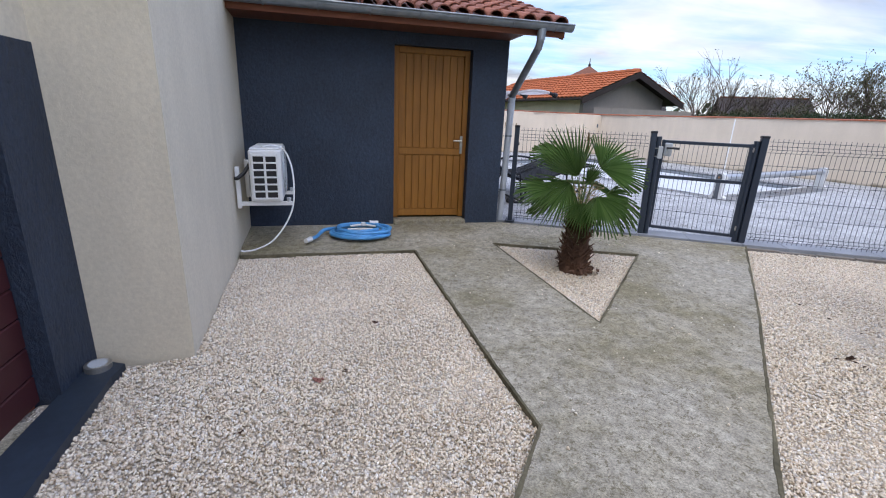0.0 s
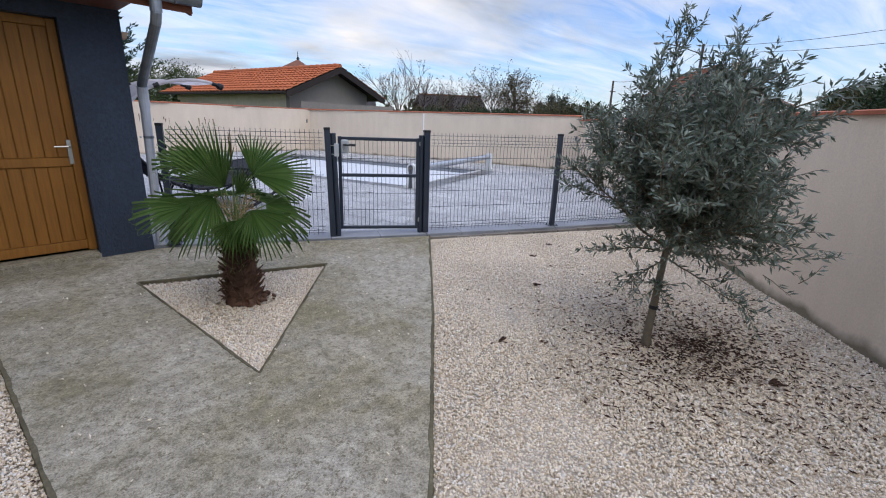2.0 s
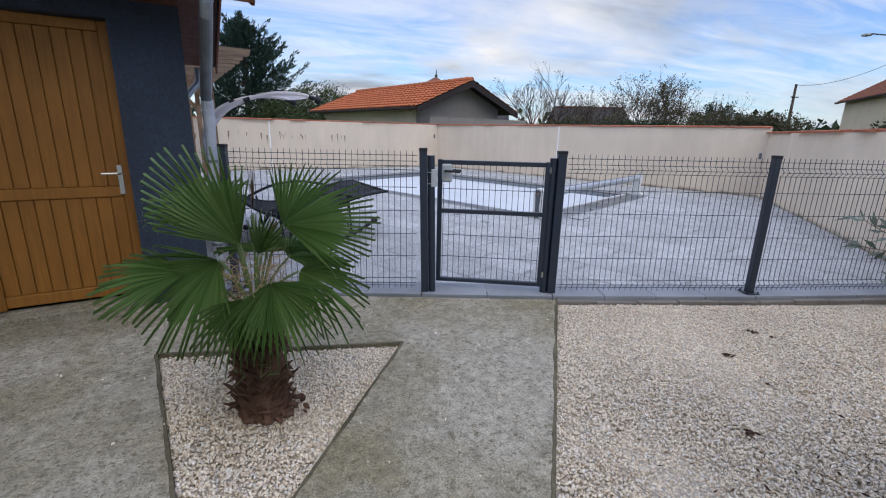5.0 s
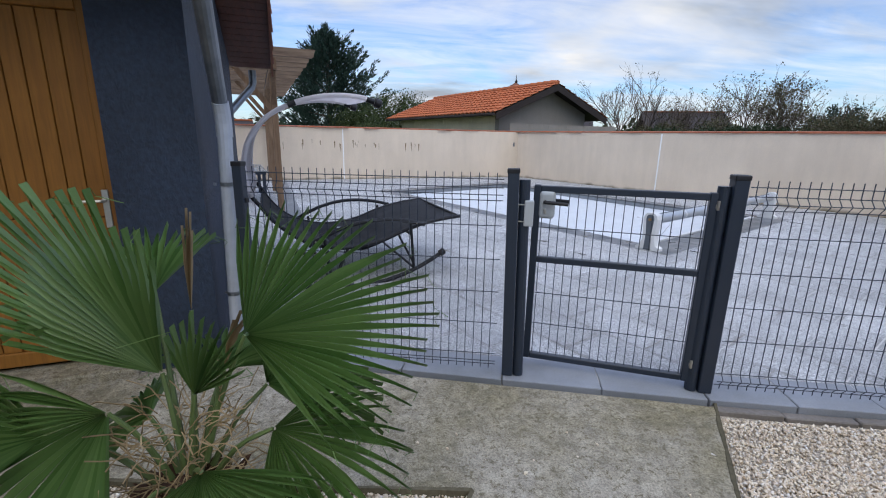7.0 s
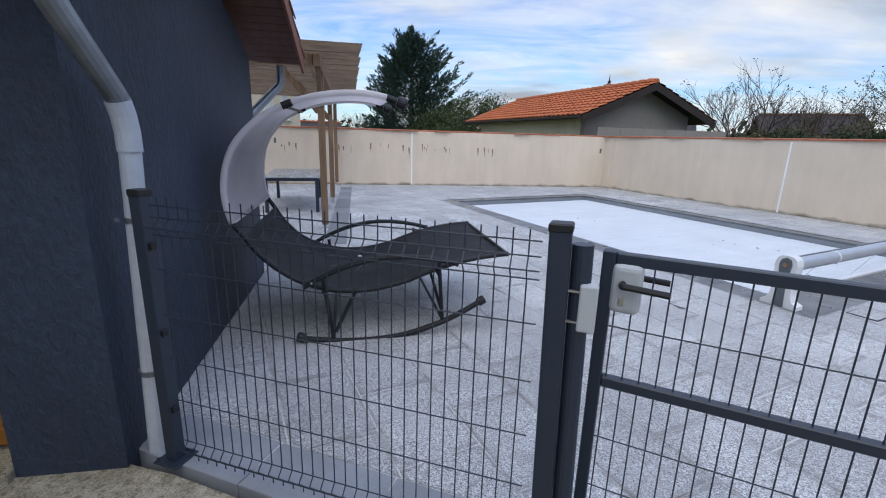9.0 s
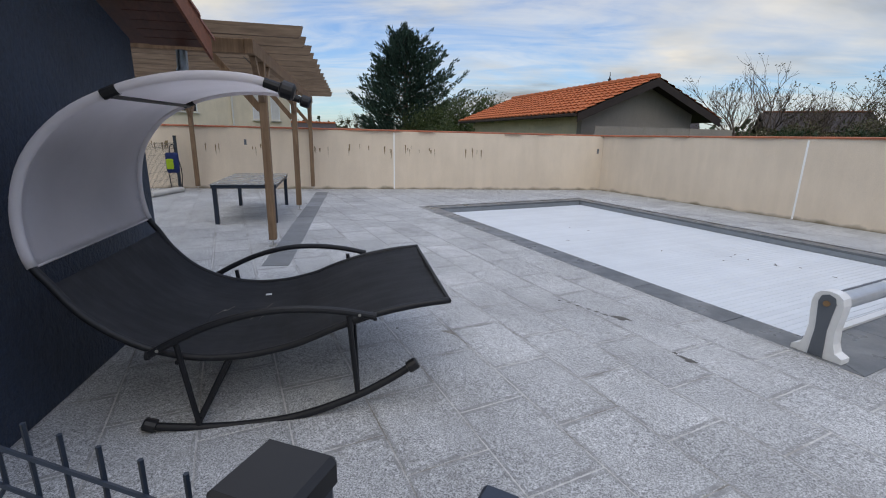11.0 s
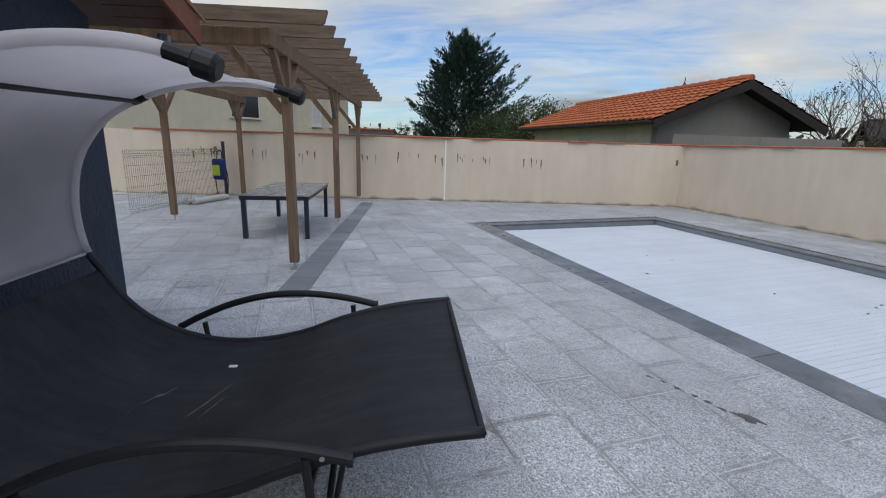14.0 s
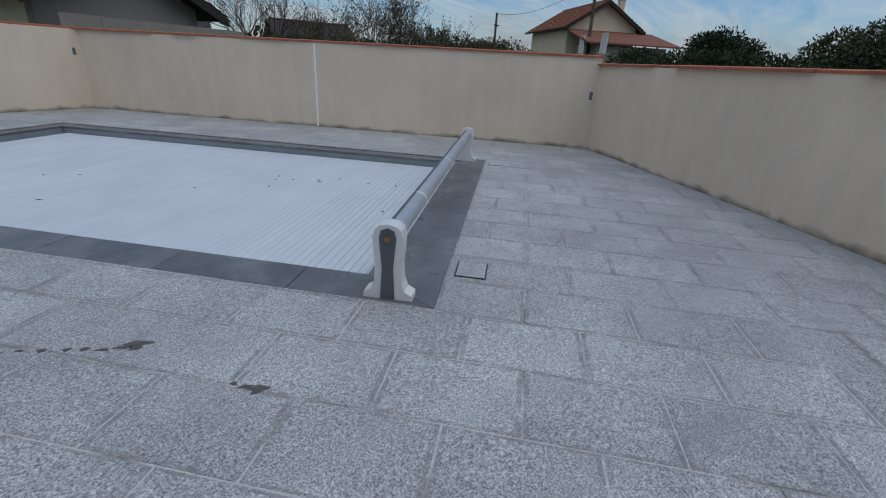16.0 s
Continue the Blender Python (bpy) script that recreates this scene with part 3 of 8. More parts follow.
# ---- downpipes ----
def build_downpipes():
    d = thing("downpipe", "zinc and pale grey plastic downpipe at the shed corner", "downpipe", at=ROOF_F)
    bm = B()
    tube(bm, [(0.155, EAVE_Y - 0.085, EAVE_Z - 0.05), (0.150, EAVE_Y - 0.080, EAVE_Z - 0.17), (0.145, EAVE_Y - 0.055, EAVE_Z - 0.24), (0.125, 0.09, 1.72), (0.130, 0.125, 1.66)], 0.042, 14)
    tube(bm, [(0.155, EAVE_Y - 0.085, EAVE_Z - 0.05), (0.151, EAVE_Y - 0.081, EAVE_Z - 0.16)], 0.047, 14)
    part("swan_neck", bm, M["zinc"], d)
    bm = B()
    tube(bm, [(0.127, 0.098, 1.70), (0.130, 0.120, 1.645), (0.132, 0.13, 1.58), (0.132, 0.13, 1.50)], 0.047, 14)
    part("elbow", bm, M["pvc"], d)
    bm = B()
    tube(bm, [(0.132, 0.13, 1.53), (0.088, 0.10, 0.10)], 0.042, 14)
    part("pipe", bm, M["pvc"], d)
    for z in (1.22, 0.52):
        bm = B()
        f = (z - 0.10) / 1.43
        tube(bm, [(0.088 + 0.049 * f, 0.10 + 0.03 * f, z - 0.012), (0.088 + 0.049 * f, 0.10 + 0.03 * f, z + 0.012)], 0.047, 14)
        box(bm, (0.045, 0.105, z - 0.008), (0.06, 0.115, z + 0.008))
        part("pipe_clip", bm, M["zinc"], d)
    d = thing("downpipe", "grey swan-necked downpipe at the back of the shed", "downpipe", at=ROOF_F)
    bm = B()
    tube(bm, [(0.22, REAR_Y + 0.0, 2.26), (0.22, REAR_Y - 0.01, 2.12), (0.20, REAR_Y - 0.03, 2.06), (-0.08, 2.96, 1.72), (-0.10, 2.925, 1.64), (-0.10, 2.915, 0.12)], 0.043, 12)
    part("pipe", bm, M["zinc"], d)


build_downpipes()


# ---- shed door ----
def build_door():
    d = tagged(new("door_1"), "closed golden-brown boarded wooden door with a steel handle", "door", kind="structure")
    d.matrix_world = ROOF_F
    y, xa, xb = 0.125, -1.383, -0.447
    xi, xj = xa + 0.065, xb - 0.065
    bm = B()
    for lo, hi in (((xa, y - 0.01, 0.16), (xi, y + 0.05, 2.198)), ((xj, y - 0.01, 0.16), (xb, y + 0.05, 2.198)), ((xi, y - 0.01, 2.13), (xj, y + 0.05, 2.198)), ((xi, y, 0.175), (xj, y + 0.045, 0.26)), ((xi, y, 0.96), (xj, y + 0.045, 1.04))):
        box(bm, lo, hi, bevel=0.005)
    box(bm, (xi, y + 0.03, 0.2), (xj, y + 0.06, 2.15))
    part("door_frame", bm, M["door"], d)
    w = (xj - xi) / 9
    for z0, z1 in ((0.262, 0.958), (1.042, 2.128)):
        for k in range(9):
            bm = B()
            box(bm, (xi + k * w + 0.003, y + 0.014, z0), (xi + (k + 1) * w - 0.003, y + 0.034, z1), bevel=0.003)
            part("board", bm, M["door"], d)
    bm = B()
    box(bm, (xb - 0.085, y - 0.018, 0.98), (xb - 0.050, y - 0.010, 1.20), bevel=0.003)
    part("handle_plate", bm, M["steel"], d)
    bm = B()
    tube(bm, [(xb - 0.068, y - 0.012, 1.14), (xb - 0.068, y - 0.052, 1.14), (xb - 0.078, y - 0.060, 1.14), (xb - 0.178, y - 0.060, 1.14)], 0.009, 8)
    part("handle", bm, M["steel"], d)
    bm = B()
    box(bm, (-1.383, -0.05, 0.05), (-0.447, 0.18, 0.150), bevel=0.01)
    ob = tagged(part("threshold", bm, M["concrete"]), "worn concrete door threshold", "threshold", kind="structure")
    ob.matrix_world = ROOF_F


build_door()


# ---- cream house corner and garage ----
def build_house():
    bm = B()
    prism(bm, [CREAM, (-2.262, 4.895), (-2.40, 5.6), (-5.0, 5.0), (-5.0, 1.0), (-1.80, 2.01)], -0.1, 4.6)
    tagged(part("wall_house", bm, M["cream"]), "cream rendered house wall", "wall", kind="structure")
    # garage wall: x runs along the wall towards the street, y into the wall
    Fm = frame_at((-1.80, 2.01), 287)
    def gb(name, lo, hi, mat, label):
        bm = B()
        box(bm, lo, hi)
        ob = tagged(part(name, bm, mat), label, "wall", kind="structure")
        ob.matrix_world = Fm
    gb("wall_garage_pier", (0, -0.25, -0.1), (0.36, 0, 1.68), BLUE, "dark blue painted surround of the garage door")
    gb("wall_garage_lintel", (0.36, -0.25, 1.52), (4.3, 0, 1.68), BLUE, "dark blue painted lintel of the garage door")
    gb("wall_garage_upper", (0, -0.25, 1.68), (4.6, -0.003, 4.6), M["cream"], "cream rendered wall above the garage door")
    gb("wall_garage_far", (4.3, -0.25, -0.1), (4.6, 0, 1.68), BLUE, "dark blue painted surround of the garage door")
    g = tagged(new("door_2"), "closed dark red ribbed garage door", "door", kind="structure")
    g.matrix_world = Fm
    z = 0.03
    m = Mat("oxblood_door", (0.055, 0.012, 0.014), 0.5, 0, 0.4)
    m.vary(m.noise(4, 3), 0.3, 0.7, 0.85, 1.1)
    while z < 1.5:
        bm = B()
        box(bm, (0.36, -0.12, z), (4.3, -0.09, min(z + 0.142, 1.52)), bevel=0.006)
        part("panel", bm, m.m, g)
        z += 0.147
    bm = B()
    box(bm, (0.36, -0.16, -0.05), (4.3, -0.12, 1.52))
    part("backing", bm, M["coping_tile"], g)
    bm = B()
    prism(bm, [(-1.795, 1.985), (-1.60, 1.96), (-1.575, 1.83), (-1.10, 0.45), (-0.7, -0.8), (-1.02, -0.8), (-1.40, 0.62), (-1.66, 1.50)], -0.05, 0.055)
    tagged(part("pavement_ledge", bm, M["ledge"]), "dark blue painted concrete ledge along the garage", "ledge", kind="structure")
    bm = B()
    prism(bm, [(-1.66, 1.50), (-1.40, 0.62), (-1.02, -0.8), (-1.5, -0.8), (-1.76, 1.47)], -0.05, 0.035)
    tagged(part("pavement_sill", bm, M["concrete"]), "concrete sill of the garage", "ledge", kind="structure")
    s = thing("ground_spotlight", "round steel recessed spotlight in the painted ledge", "spotlight", at=pose(-1.70, 1.90, 0.055))
    bm = B()
    tube(bm, [(0, 0, 0), (0, 0, 0.03)], 0.062, 24)
    part("body", bm, M["steel"], s)
    bm = B()
    tube(bm, [(0, 0, 0.030), (0, 0, 0.034)], 0.045, 24)
    part("lens", bm, M["greyplastic"], s)


M["ledge"] = plain("blue_floor_paint", (0.022, 0.034, 0.052), 0.55, 0, 0.4, 0.3, 25, 0.001)
build_house()


# ---- air conditioner ----
def build_aircon():
    ang = 108.4
    F = frame_at(CREAM, ang)          # x along the wall, y into the wall, so the unit stands at negative y
    t = thing("air_conditioner", "white outdoor air conditioning unit on wall brackets", "air conditioner", at=F)
    bm = B()
    box(bm, (1.90, -0.42, 0.565), (2.64, -0.13, 1.06), bevel=0.018, seg=2)
    part("casing", bm, M["white"], t)
    bm = B()
    box(bm, (1.93, -0.41, 1.06), (2.62, -0.14, 1.075), bevel=0.006)
    part("lid", bm, M["white"], t)
    # end grille of two by six openings
    for i in range(2):
        for j in range(6):
            bm = B()
            y0 = -0.375 + i * 0.112
            z0 = 0.61 + j * 0.068
            box(bm, (1.893, y0, z0), (1.902, y0 + 0.092, z0 + 0.052), bevel=0.003)
            part("vent_opening", bm, M["black"], t)
    bm = B()
    for i in range(3):
        y0 = -0.395 + i * 0.112
        box(bm, (1.886, y0, 0.60), (1.90, y0 + 0.020, 1.03), bevel=0.003)
    for j in range(7):
        z0 = 0.594 + j * 0.068
        box(bm, (1.886, -0.395, z0), (1.90, -0.151, z0 + 0.016), bevel=0.003)
    part("end_grille", bm, M["white"], t)
    bm = B()
    tube(bm, [(2.30 + 0.20 * math.cos(a), -0.425, 0.81 + 0.20 * math.sin(a)) for a in np.linspace(0, 2 * math.pi, 28, endpoint=False)], 0.010, 6, closed=True)
    for r in (0.05, 0.09, 0.13, 0.17):
        tube(bm, [(2.30 + r * math.cos(a), -0.428, 0.81 + r * math.sin(a)) for a in np.linspace(0, 2 * math.pi, 20, endpoint=False)], 0.003, 4, closed=True)
    part("fan_guard", bm, M["greyplastic"], t)
    bm = B()
    tube(bm, [(2.30, -0.418, 0.81), (2.30, -0.423, 0.81)], 0.19, 28)
    part("fan_opening", bm, M["black"], t)
    for x in (1.93, 2.55):
        bm = B()
        box(bm, (x, -0.040, 0.50), (x + 0.04, 0.0, 0.90), bevel=0.003)
        box(bm, (x, -0.50, 0.525), (x + 0.04, -0.03, 0.562), bevel=0.003)
        part("bracket", bm, M["white"], t)
    for x in (1.95, 2.57):
        bm = B()
        tube(bm, [(x, -0.47, 0.56), (x, -0.47, 0.60)], 0.02, 8)
        part("rubber_foot", bm, M["greyplastic"], t)
    bm = B()
    tube(bm, [(1.86, -0.005, 0.80), (1.86, -0.03, 0.80), (1.93, -0.08, 0.84), (1.98, -0.13, 0.92)], 0.018, 8)
    part("pipework", bm, M["black"], t)
    c = thing("drain_hose", "thin white drain hose from the unit to the slab", "hose", at=F)
    bm = B()
    pts = [(2.0, -0.25, 1.082), (2.15, -0.33, 1.086), (2.18, -0.43, 1.05), (2.10, -0.50, 0.90), (2.02, -0.52, 0.70), (1.96, -0.50, 0.50), (1.90, -0.42, 0.33), (1.84, -0.30, 0.19), (1.80, -0.16, 0.125), (1.76, -0.06, 0.118), (1.74, -0.02, 0.13)]
    tube(bm, smooth_path(pts, 5), 0.0085, 7)
    part("tube", bm, M["white"], c, smooth=True)


def smooth_path(pts, k=4, closed=False):
    """Points of a smooth curve through the given ones."""
    P = [Vector(p) for p in pts]
    n = len(P)
    out = []
    for i in range(n if closed else n - 1):
        p0 = P[(i - 1) % n] if (closed or i > 0) else P[0] * 2 - P[1]
        p1, p2 = P[i], P[(i + 1) % n]
        p3 = P[(i + 2) % n] if (closed or i < n - 2) else P[-1] * 2 - P[-2]
        for j in range(k):
            t = j / k
            out.append(0.5 * ((2 * p1) + (p2 - p0) * t + (2 * p0 - 5 * p1 + 4 * p2 - p3) * t * t + (3 * p1 - p0 - 3 * p2 + p3) * t ** 3))
    if not closed:
        out.append(P[-1])
    return out


build_aircon()


# ---- blue pool hose ----
def build_hose():
    m = Mat("blue_hose_plastic", (0.06, 0.27, 0.55), 0.4, 0, 0.5)
    m.vary(m.noise(6, 3), 0.3, 0.7, 0.8, 1.15)
    t = thing("pool_hose", "coiled ribbed blue pool hose with white cuffs on the slab", "hose", at=pose(-0.90, 4.70, 0.112, 0, 0, 14))
    pts = []
    rnd = random.Random(3)
    for i in range(5 * 14):
        a = 2 * math.pi * i / 14
        loop = i // 14
        r = (0.315, 0.285, 0.245, 0.27, 0.225)[loop] + rnd.uniform(-0.008, 0.008)
        pts.append((r * math.cos(a) * 1.05 + 0.015 * loop * math.cos(loop * 2.1), r * 0.82 * math.sin(a), 0.021 + 0.014 * loop + rnd.uniform(0, 0.004)))
    tail = [(-0.42, -0.02, 0.05), (-0.48, -0.17, 0.024), (-0.53, -0.25, 0.021)]
    path = [tail[2], tail[1], tail[0], (-0.36, 0.1, 0.04)] + [(math.cos(a) * 0.33, math.sin(a) * 0.27, 0.03) for a in (2.4, 1.9)] + pts[4:]
    sp = smooth_path(path, 3)
    bm = B()
    tube(bm, sp, [0.0205 if i % 2 else 0.0185 for i in range(len(sp))], 9)
    part("tube", bm, m.m, t, smooth=False)
    for a, b in (((-0.53, -0.25, 0.021), (-0.575, -0.335, 0.022)), ((0.10, 0.20, 0.085), (0.20, 0.22, 0.08))):
        bm = B()
        tube(bm, [a, b], 0.025, 12)
        tube(bm, [a, Vector(a) * 0.8 + Vector(b) * 0.2], 0.028, 12)
        part("cuff", bm, M["white"], t)
    bm = B()
    tube(bm, [(-0.12, 0.02, 0.09), (0.02, 0.06, 0.10), (0.16, 0.0, 0.09)], 0.012, 8)
    box(bm, (-0.15, -0.10, 0.075), (0.13, -0.07, 0.09), bevel=0.004)
    box(bm, (0.0, 0.03, 0.085), (0.05, 0.08, 0.125), bevel=0.006)
    part("fitting", bm, M["white"], t)


build_hose()


# ---- fence ----
def panel_profile():
    """Points of a vertical fence wire: height above its foot and how far it folds out."""
    return [(0.0, 0.0), (0.03, 0.0), (0.062, 0.028), (0.095, 0.0), (1.045, 0.0), (1.08, 0.030), (1.115, 0.0), (1.20, 0.0)]


H_WIRES = [(0.028, 0), (0.062, 0.028), (0.097, 0), (0.30, 0), (0.50, 0), (0.70, 0), (0.90, 0), (1.045, 0), (1.08, 0.030), (1.117, 0), (1.165, 0)]


def wire_mesh(name, pts, r, sides=5):
    bm = B()
    tube(bm, pts, r, sides)
    me = bpy.data.meshes.new(name)
    bm.to_mesh(me)
    bm.free()
    me.materials.append(M["anthracite"])
    return me


V_WIRE = wire_mesh("vertical_wire", [(0, -o, z) for z, o in panel_profile()], 0.0026, 5)


def fence_panel(a, b, z, label, height=1.0, step=0.05, color=None):
    ang = math.degrees(math.atan2(b[1] - a[1], b[0] - a[0]))
    L = math.dist(a, b)
    t = thing("wire_fence", label, "wire fence", "wire fences", frame_at(a, ang, z))
    n = int((L - 0.05) / step)
    off = (L - n * step) / 2
    for i in range(n + 1):
        o = new("vertical_wire", V_WIRE)
        o.parent = t
        o.matrix_local = pose(off + i * step, 0, 0)
    for zz, oo in H_WIRES:
        o = new("horizontal_wire", wire_mesh("horizontal_wire", [(0.01, -oo - 0.004, zz), (L - 0.01, -oo - 0.004, zz)], 0.0027, 5))
        o.parent = t
    return t


def fence_post(p, z, ang, h=1.237, w=0.058, plate=True, label="anthracite square fence post with a base plate"):
    t = thing("fence_post", label, "fence post", "fence posts", frame_at(p, ang, z))
    bm = B()
    box(bm, (-w / 2, -w / 2, 0), (w / 2, w / 2, h), bevel=0.004)
    part("shaft", bm, M["anthracite"], t)
    bm = B()
    box(bm, (-w / 2 - 0.003, -w / 2 - 0.003, h - 0.02), (w / 2 + 0.003, w / 2 + 0.003, h + 0.008), bevel=0.004)
    part("cap", bm, M["black"], t)
    if plate:
        bm = B()
        box(bm, (-0.065, -0.065, 0), (0.065, 0.065, 0.008), bevel=0.002)
        for sx in (-1, 1):
            for sy in (-1, 1):
                tube(bm, [(sx * 0.05, sy * 0.05, 0.008), (sx * 0.05, sy * 0.05, 0.022)], 0.007, 6)
        part("base_plate", bm, M["anthracite"], t)
    for zz in (0.25, 0.62, 1.0):
        bm = B()
        box(bm, (w / 2, -0.014, zz), (w / 2 + 0.012, 0.014, zz + 0.03), bevel=0.002)
        part("clip", bm, M["black"], t)
    return t


def seg_ang(a, b):
    return math.degrees(math.atan2(b[1] - a[1], b[0] - a[0]))


Z_SILL = 0.118
fence_post(P0, Z_SILL, seg_ang(P0, GP1), label="anthracite square fence post beside the shed downpipe")
fence_post(P3, Z_SILL, seg_ang(GP2, P3), label="anthracite square fence post on the granite border")
fence_post(P4, Z_SILL, seg_ang(P3, P4), label="anthracite square fence post against the boundary wall")


def between(a, b, f0, f1):
    return (ln(a, seg_ang(a, b), f0), ln(b, seg_ang(a, b), -f1))


fence_panel(*between(P0, GP1, 0.035, 0.04), Z_SILL + 0.02, "anthracite folded wire fence panel beside the shed")
fence_panel(*between(GP2, P3, 0.045, 0.035), Z_SILL + 0.02, "anthracite folded wire fence panel beside the gate")
fence_panel(*between(P3, P4, 0.035, 0.035), Z_SILL + 0.02, "anthracite folded wire fence panel behind the olive tree")


def build_gate():
    ang = seg_ang(GP1, GP2)
    L = math.dist(GP1, GP2)
    t = thing("garden_gate", "slightly ajar anthracite metal gate with wire infill and grey lock", "gate", at=frame_at(GP1, ang, Z_SILL))
    for x, h, w, nm in ((0, 1.237, 0.064, "gate_post"), (L, 1.237, 0.072, "gate_post")):
        bm = B()
        box(bm, (x - w / 2, -w / 2, 0), (x + w / 2, w / 2, h), bevel=0.006, seg=2)
        o = part(nm, bm, M["anthracite"], t)
        bm = B()
        box(bm, (x - w / 2 - 0.003, -w / 2 - 0.003, h - 0.018), (x + w / 2 + 0.003, w / 2 + 0.003, h + 0.01), bevel=0.005)
        part("post_cap", bm, M["black"], o)
    for x in (0.064, L - 0.066):
        bm = B()
        tube(bm, [(x, 0.008, 0), (x, 0.008, 1.185)], 0.031, 16)
        part("stop_post", bm, M["anthracite"], t)
    # the left post leans a little
    lean = pose(0, 0, 1.24) @ pose(0, 0, 0, -1.0, -1.3, 0) @ pose(0, 0, -1.24)
    for o in list(t.children):
        if o.name.startswith(("gate_post", "stop_post")) and max(v.co.x for v in o.data.vertices) < 0.5:
            o.matrix_basis = lean @ o.matrix_basis
    fixed = set(t.children)
    x0, x1, z0, z1 = 0.118, L - 0.086, 0.050, 1.150
    y = 0.012
    for nm, lo, hi in (("stile", (x0, y - 0.02, z0), (x0 + 0.04, y + 0.02, z1)), ("stile", (x1 - 0.04, y - 0.02, z0), (x1, y + 0.02, z1)), ("top_rail", (x0 + 0.04, y - 0.018, z1 - 0.042), (x1 - 0.04, y + 0.018, z1 - 0.004)), ("middle_rail", (x0 + 0.04, y - 0.018, 0.685), (x1 - 0.04, y + 0.018, 0.722)), ("bottom_rail", (x0 + 0.04, y - 0.018, z0), (x1 - 0.04, y + 0.018, z0 + 0.036))):
        bm = B()
        box(bm, lo, hi, bevel=0.004)
        part(nm, bm, M["anthracite"], t)
    n = int((x1 - x0 - 0.08) / 0.05)
    off = ((x1 - x0 - 0.08) - n * 0.05) / 2 + x0 + 0.04
    me = wire_mesh("vertical_wire", [(0, y, z0 + 0.03), (0, y, z1 - 0.02)], 0.0026)
    for i in range(n + 1):
        o = new("vertical_wire", me)
        o.parent = t
        o.matrix_local = pose(off + i * 0.05, 0, 0)
    me = wire_mesh("horizontal_wire", [(x0 + 0.03, y - 0.005, 0), (x1 - 0.03, y - 0.005, 0)], 0.0027)
    for z in (0.29, 0.49, 0.90):
        o = new("horizontal_wire", me)
        o.parent = t
        o.matrix_local = pose(0, 0, z)
    # lock case, strike and handles
    bm = B()
    box(bm, (x0 + 0.034, y - 0.034, 0.955), (x0 + 0.125, y + 0.034, 1.115), bevel=0.02, seg=3)
    lock = part("lock_case", bm, M["greyplastic"], t, "light grey lock case")
    bm = B()
    box(bm, (x0 + 0.062, y - 0.040, 0.985), (x0 + 0.078, y - 0.033, 1.015), bevel=0.003)
    part("keyhole", bm, M["steel"], lock)
    for s in (-1, 1):
        bm = B()
        tube(bm, smooth_path([(x0 + 0.07, y + s * 0.03, 1.055), (x0 + 0.07, y + s * 0.062, 1.055), (x0 + 0.10, y + s * 0.066, 1.055), (x0 + 0.20, y + s * 0.066, 1.05)], 3), 0.0105, 8)
        part("lever", bm, M["black"], lock, "black lever handle")
    bm = B()
    box(bm, (0.070, y - 0.052, 0.93), (0.122, y - 0.012, 1.075), bevel=0.006, seg=2)
    part("strike_box", bm, M["greyplastic"], t, "light grey strike box")
    for z in (0.955, 1.05):
        bm = B()
        box(bm, (0.03, y - 0.040, z - 0.003), (0.075, y - 0.032, z + 0.003))
        part("strap", bm, M["steel"], t)
    for z in (0.14, 1.06):
        bm = B()
        tube(bm, [(x1 + 0.003, y - 0.02, z), (x1 + 0.003, y - 0.02, z + 0.05)], 0.010, 8)
        box(bm, (x1 - 0.01, y - 0.022, z + 0.01), (x1 + 0.035, y - 0.014, z + 0.03))
        part("hinge", bm, M["steel"], t)
    # the leaf stands ajar, turned about its hinges
    swing = pose(x1, y, 0, 0, 0, -7.5) @ pose(-x1, -y, 0)
    for o in t.children:
        if o not in fixed and not o.name.startswith(("strike_box", "strap")):
            o.matrix_basis = swing @ o.matrix_basis


build_gate()


# ---- granite border under the fence ----
def build_border():
    b = tagged(new("pavement_border"), "grey granite border slabs under the fence", "border", kind="structure")
    pts = [(0.665, 5.906), GP1, GP2, P3, (7.45, 4.52)]
    rnd = random.Random(9)
    for i in range(4):
        a, c = pts[i], pts[i + 1]
        L, ang = math.dist(a, c), seg_ang(a, c)
        n = max(1, round(L / (0.62 if i < 2 else 0.5)))
        for k in range(n):
            bm = B()
            box(bm, (k * L / n + 0.003, -0.095, -0.05), ((k + 1) * L / n - 0.003, 0.20, Z_SILL - 0.002), bevel=0.004)
            o = part("slab", bm, M["border"], b)
            o.matrix_local = frame_at(a, ang, rnd.uniform(-0.001, 0.001))
        if i >= 2:
            m = int(L / 0.33)
            for k in range(m):
                bm = B()
                box(bm, (k * L / m + 0.004, -0.155, -0.05), ((k + 1) * L / m - 0.004, -0.099, 0.085 + rnd.uniform(-0.008, 0.008)), bevel=0.006)
                o = part("edging_stone", bm, M["edging"], b)
                o.matrix_local = frame_at(a, ang)


M["border"] = plain("border_granite", (0.27, 0.29, 0.32), 0.7, 0, 0.35, 0.22, 150, 0.0008)
M["edging"] = plain("edging_stone", (0.21, 0.19, 0.17), 0.9, 0, 0.2, 0.3, 60, 0.002)
build_border()


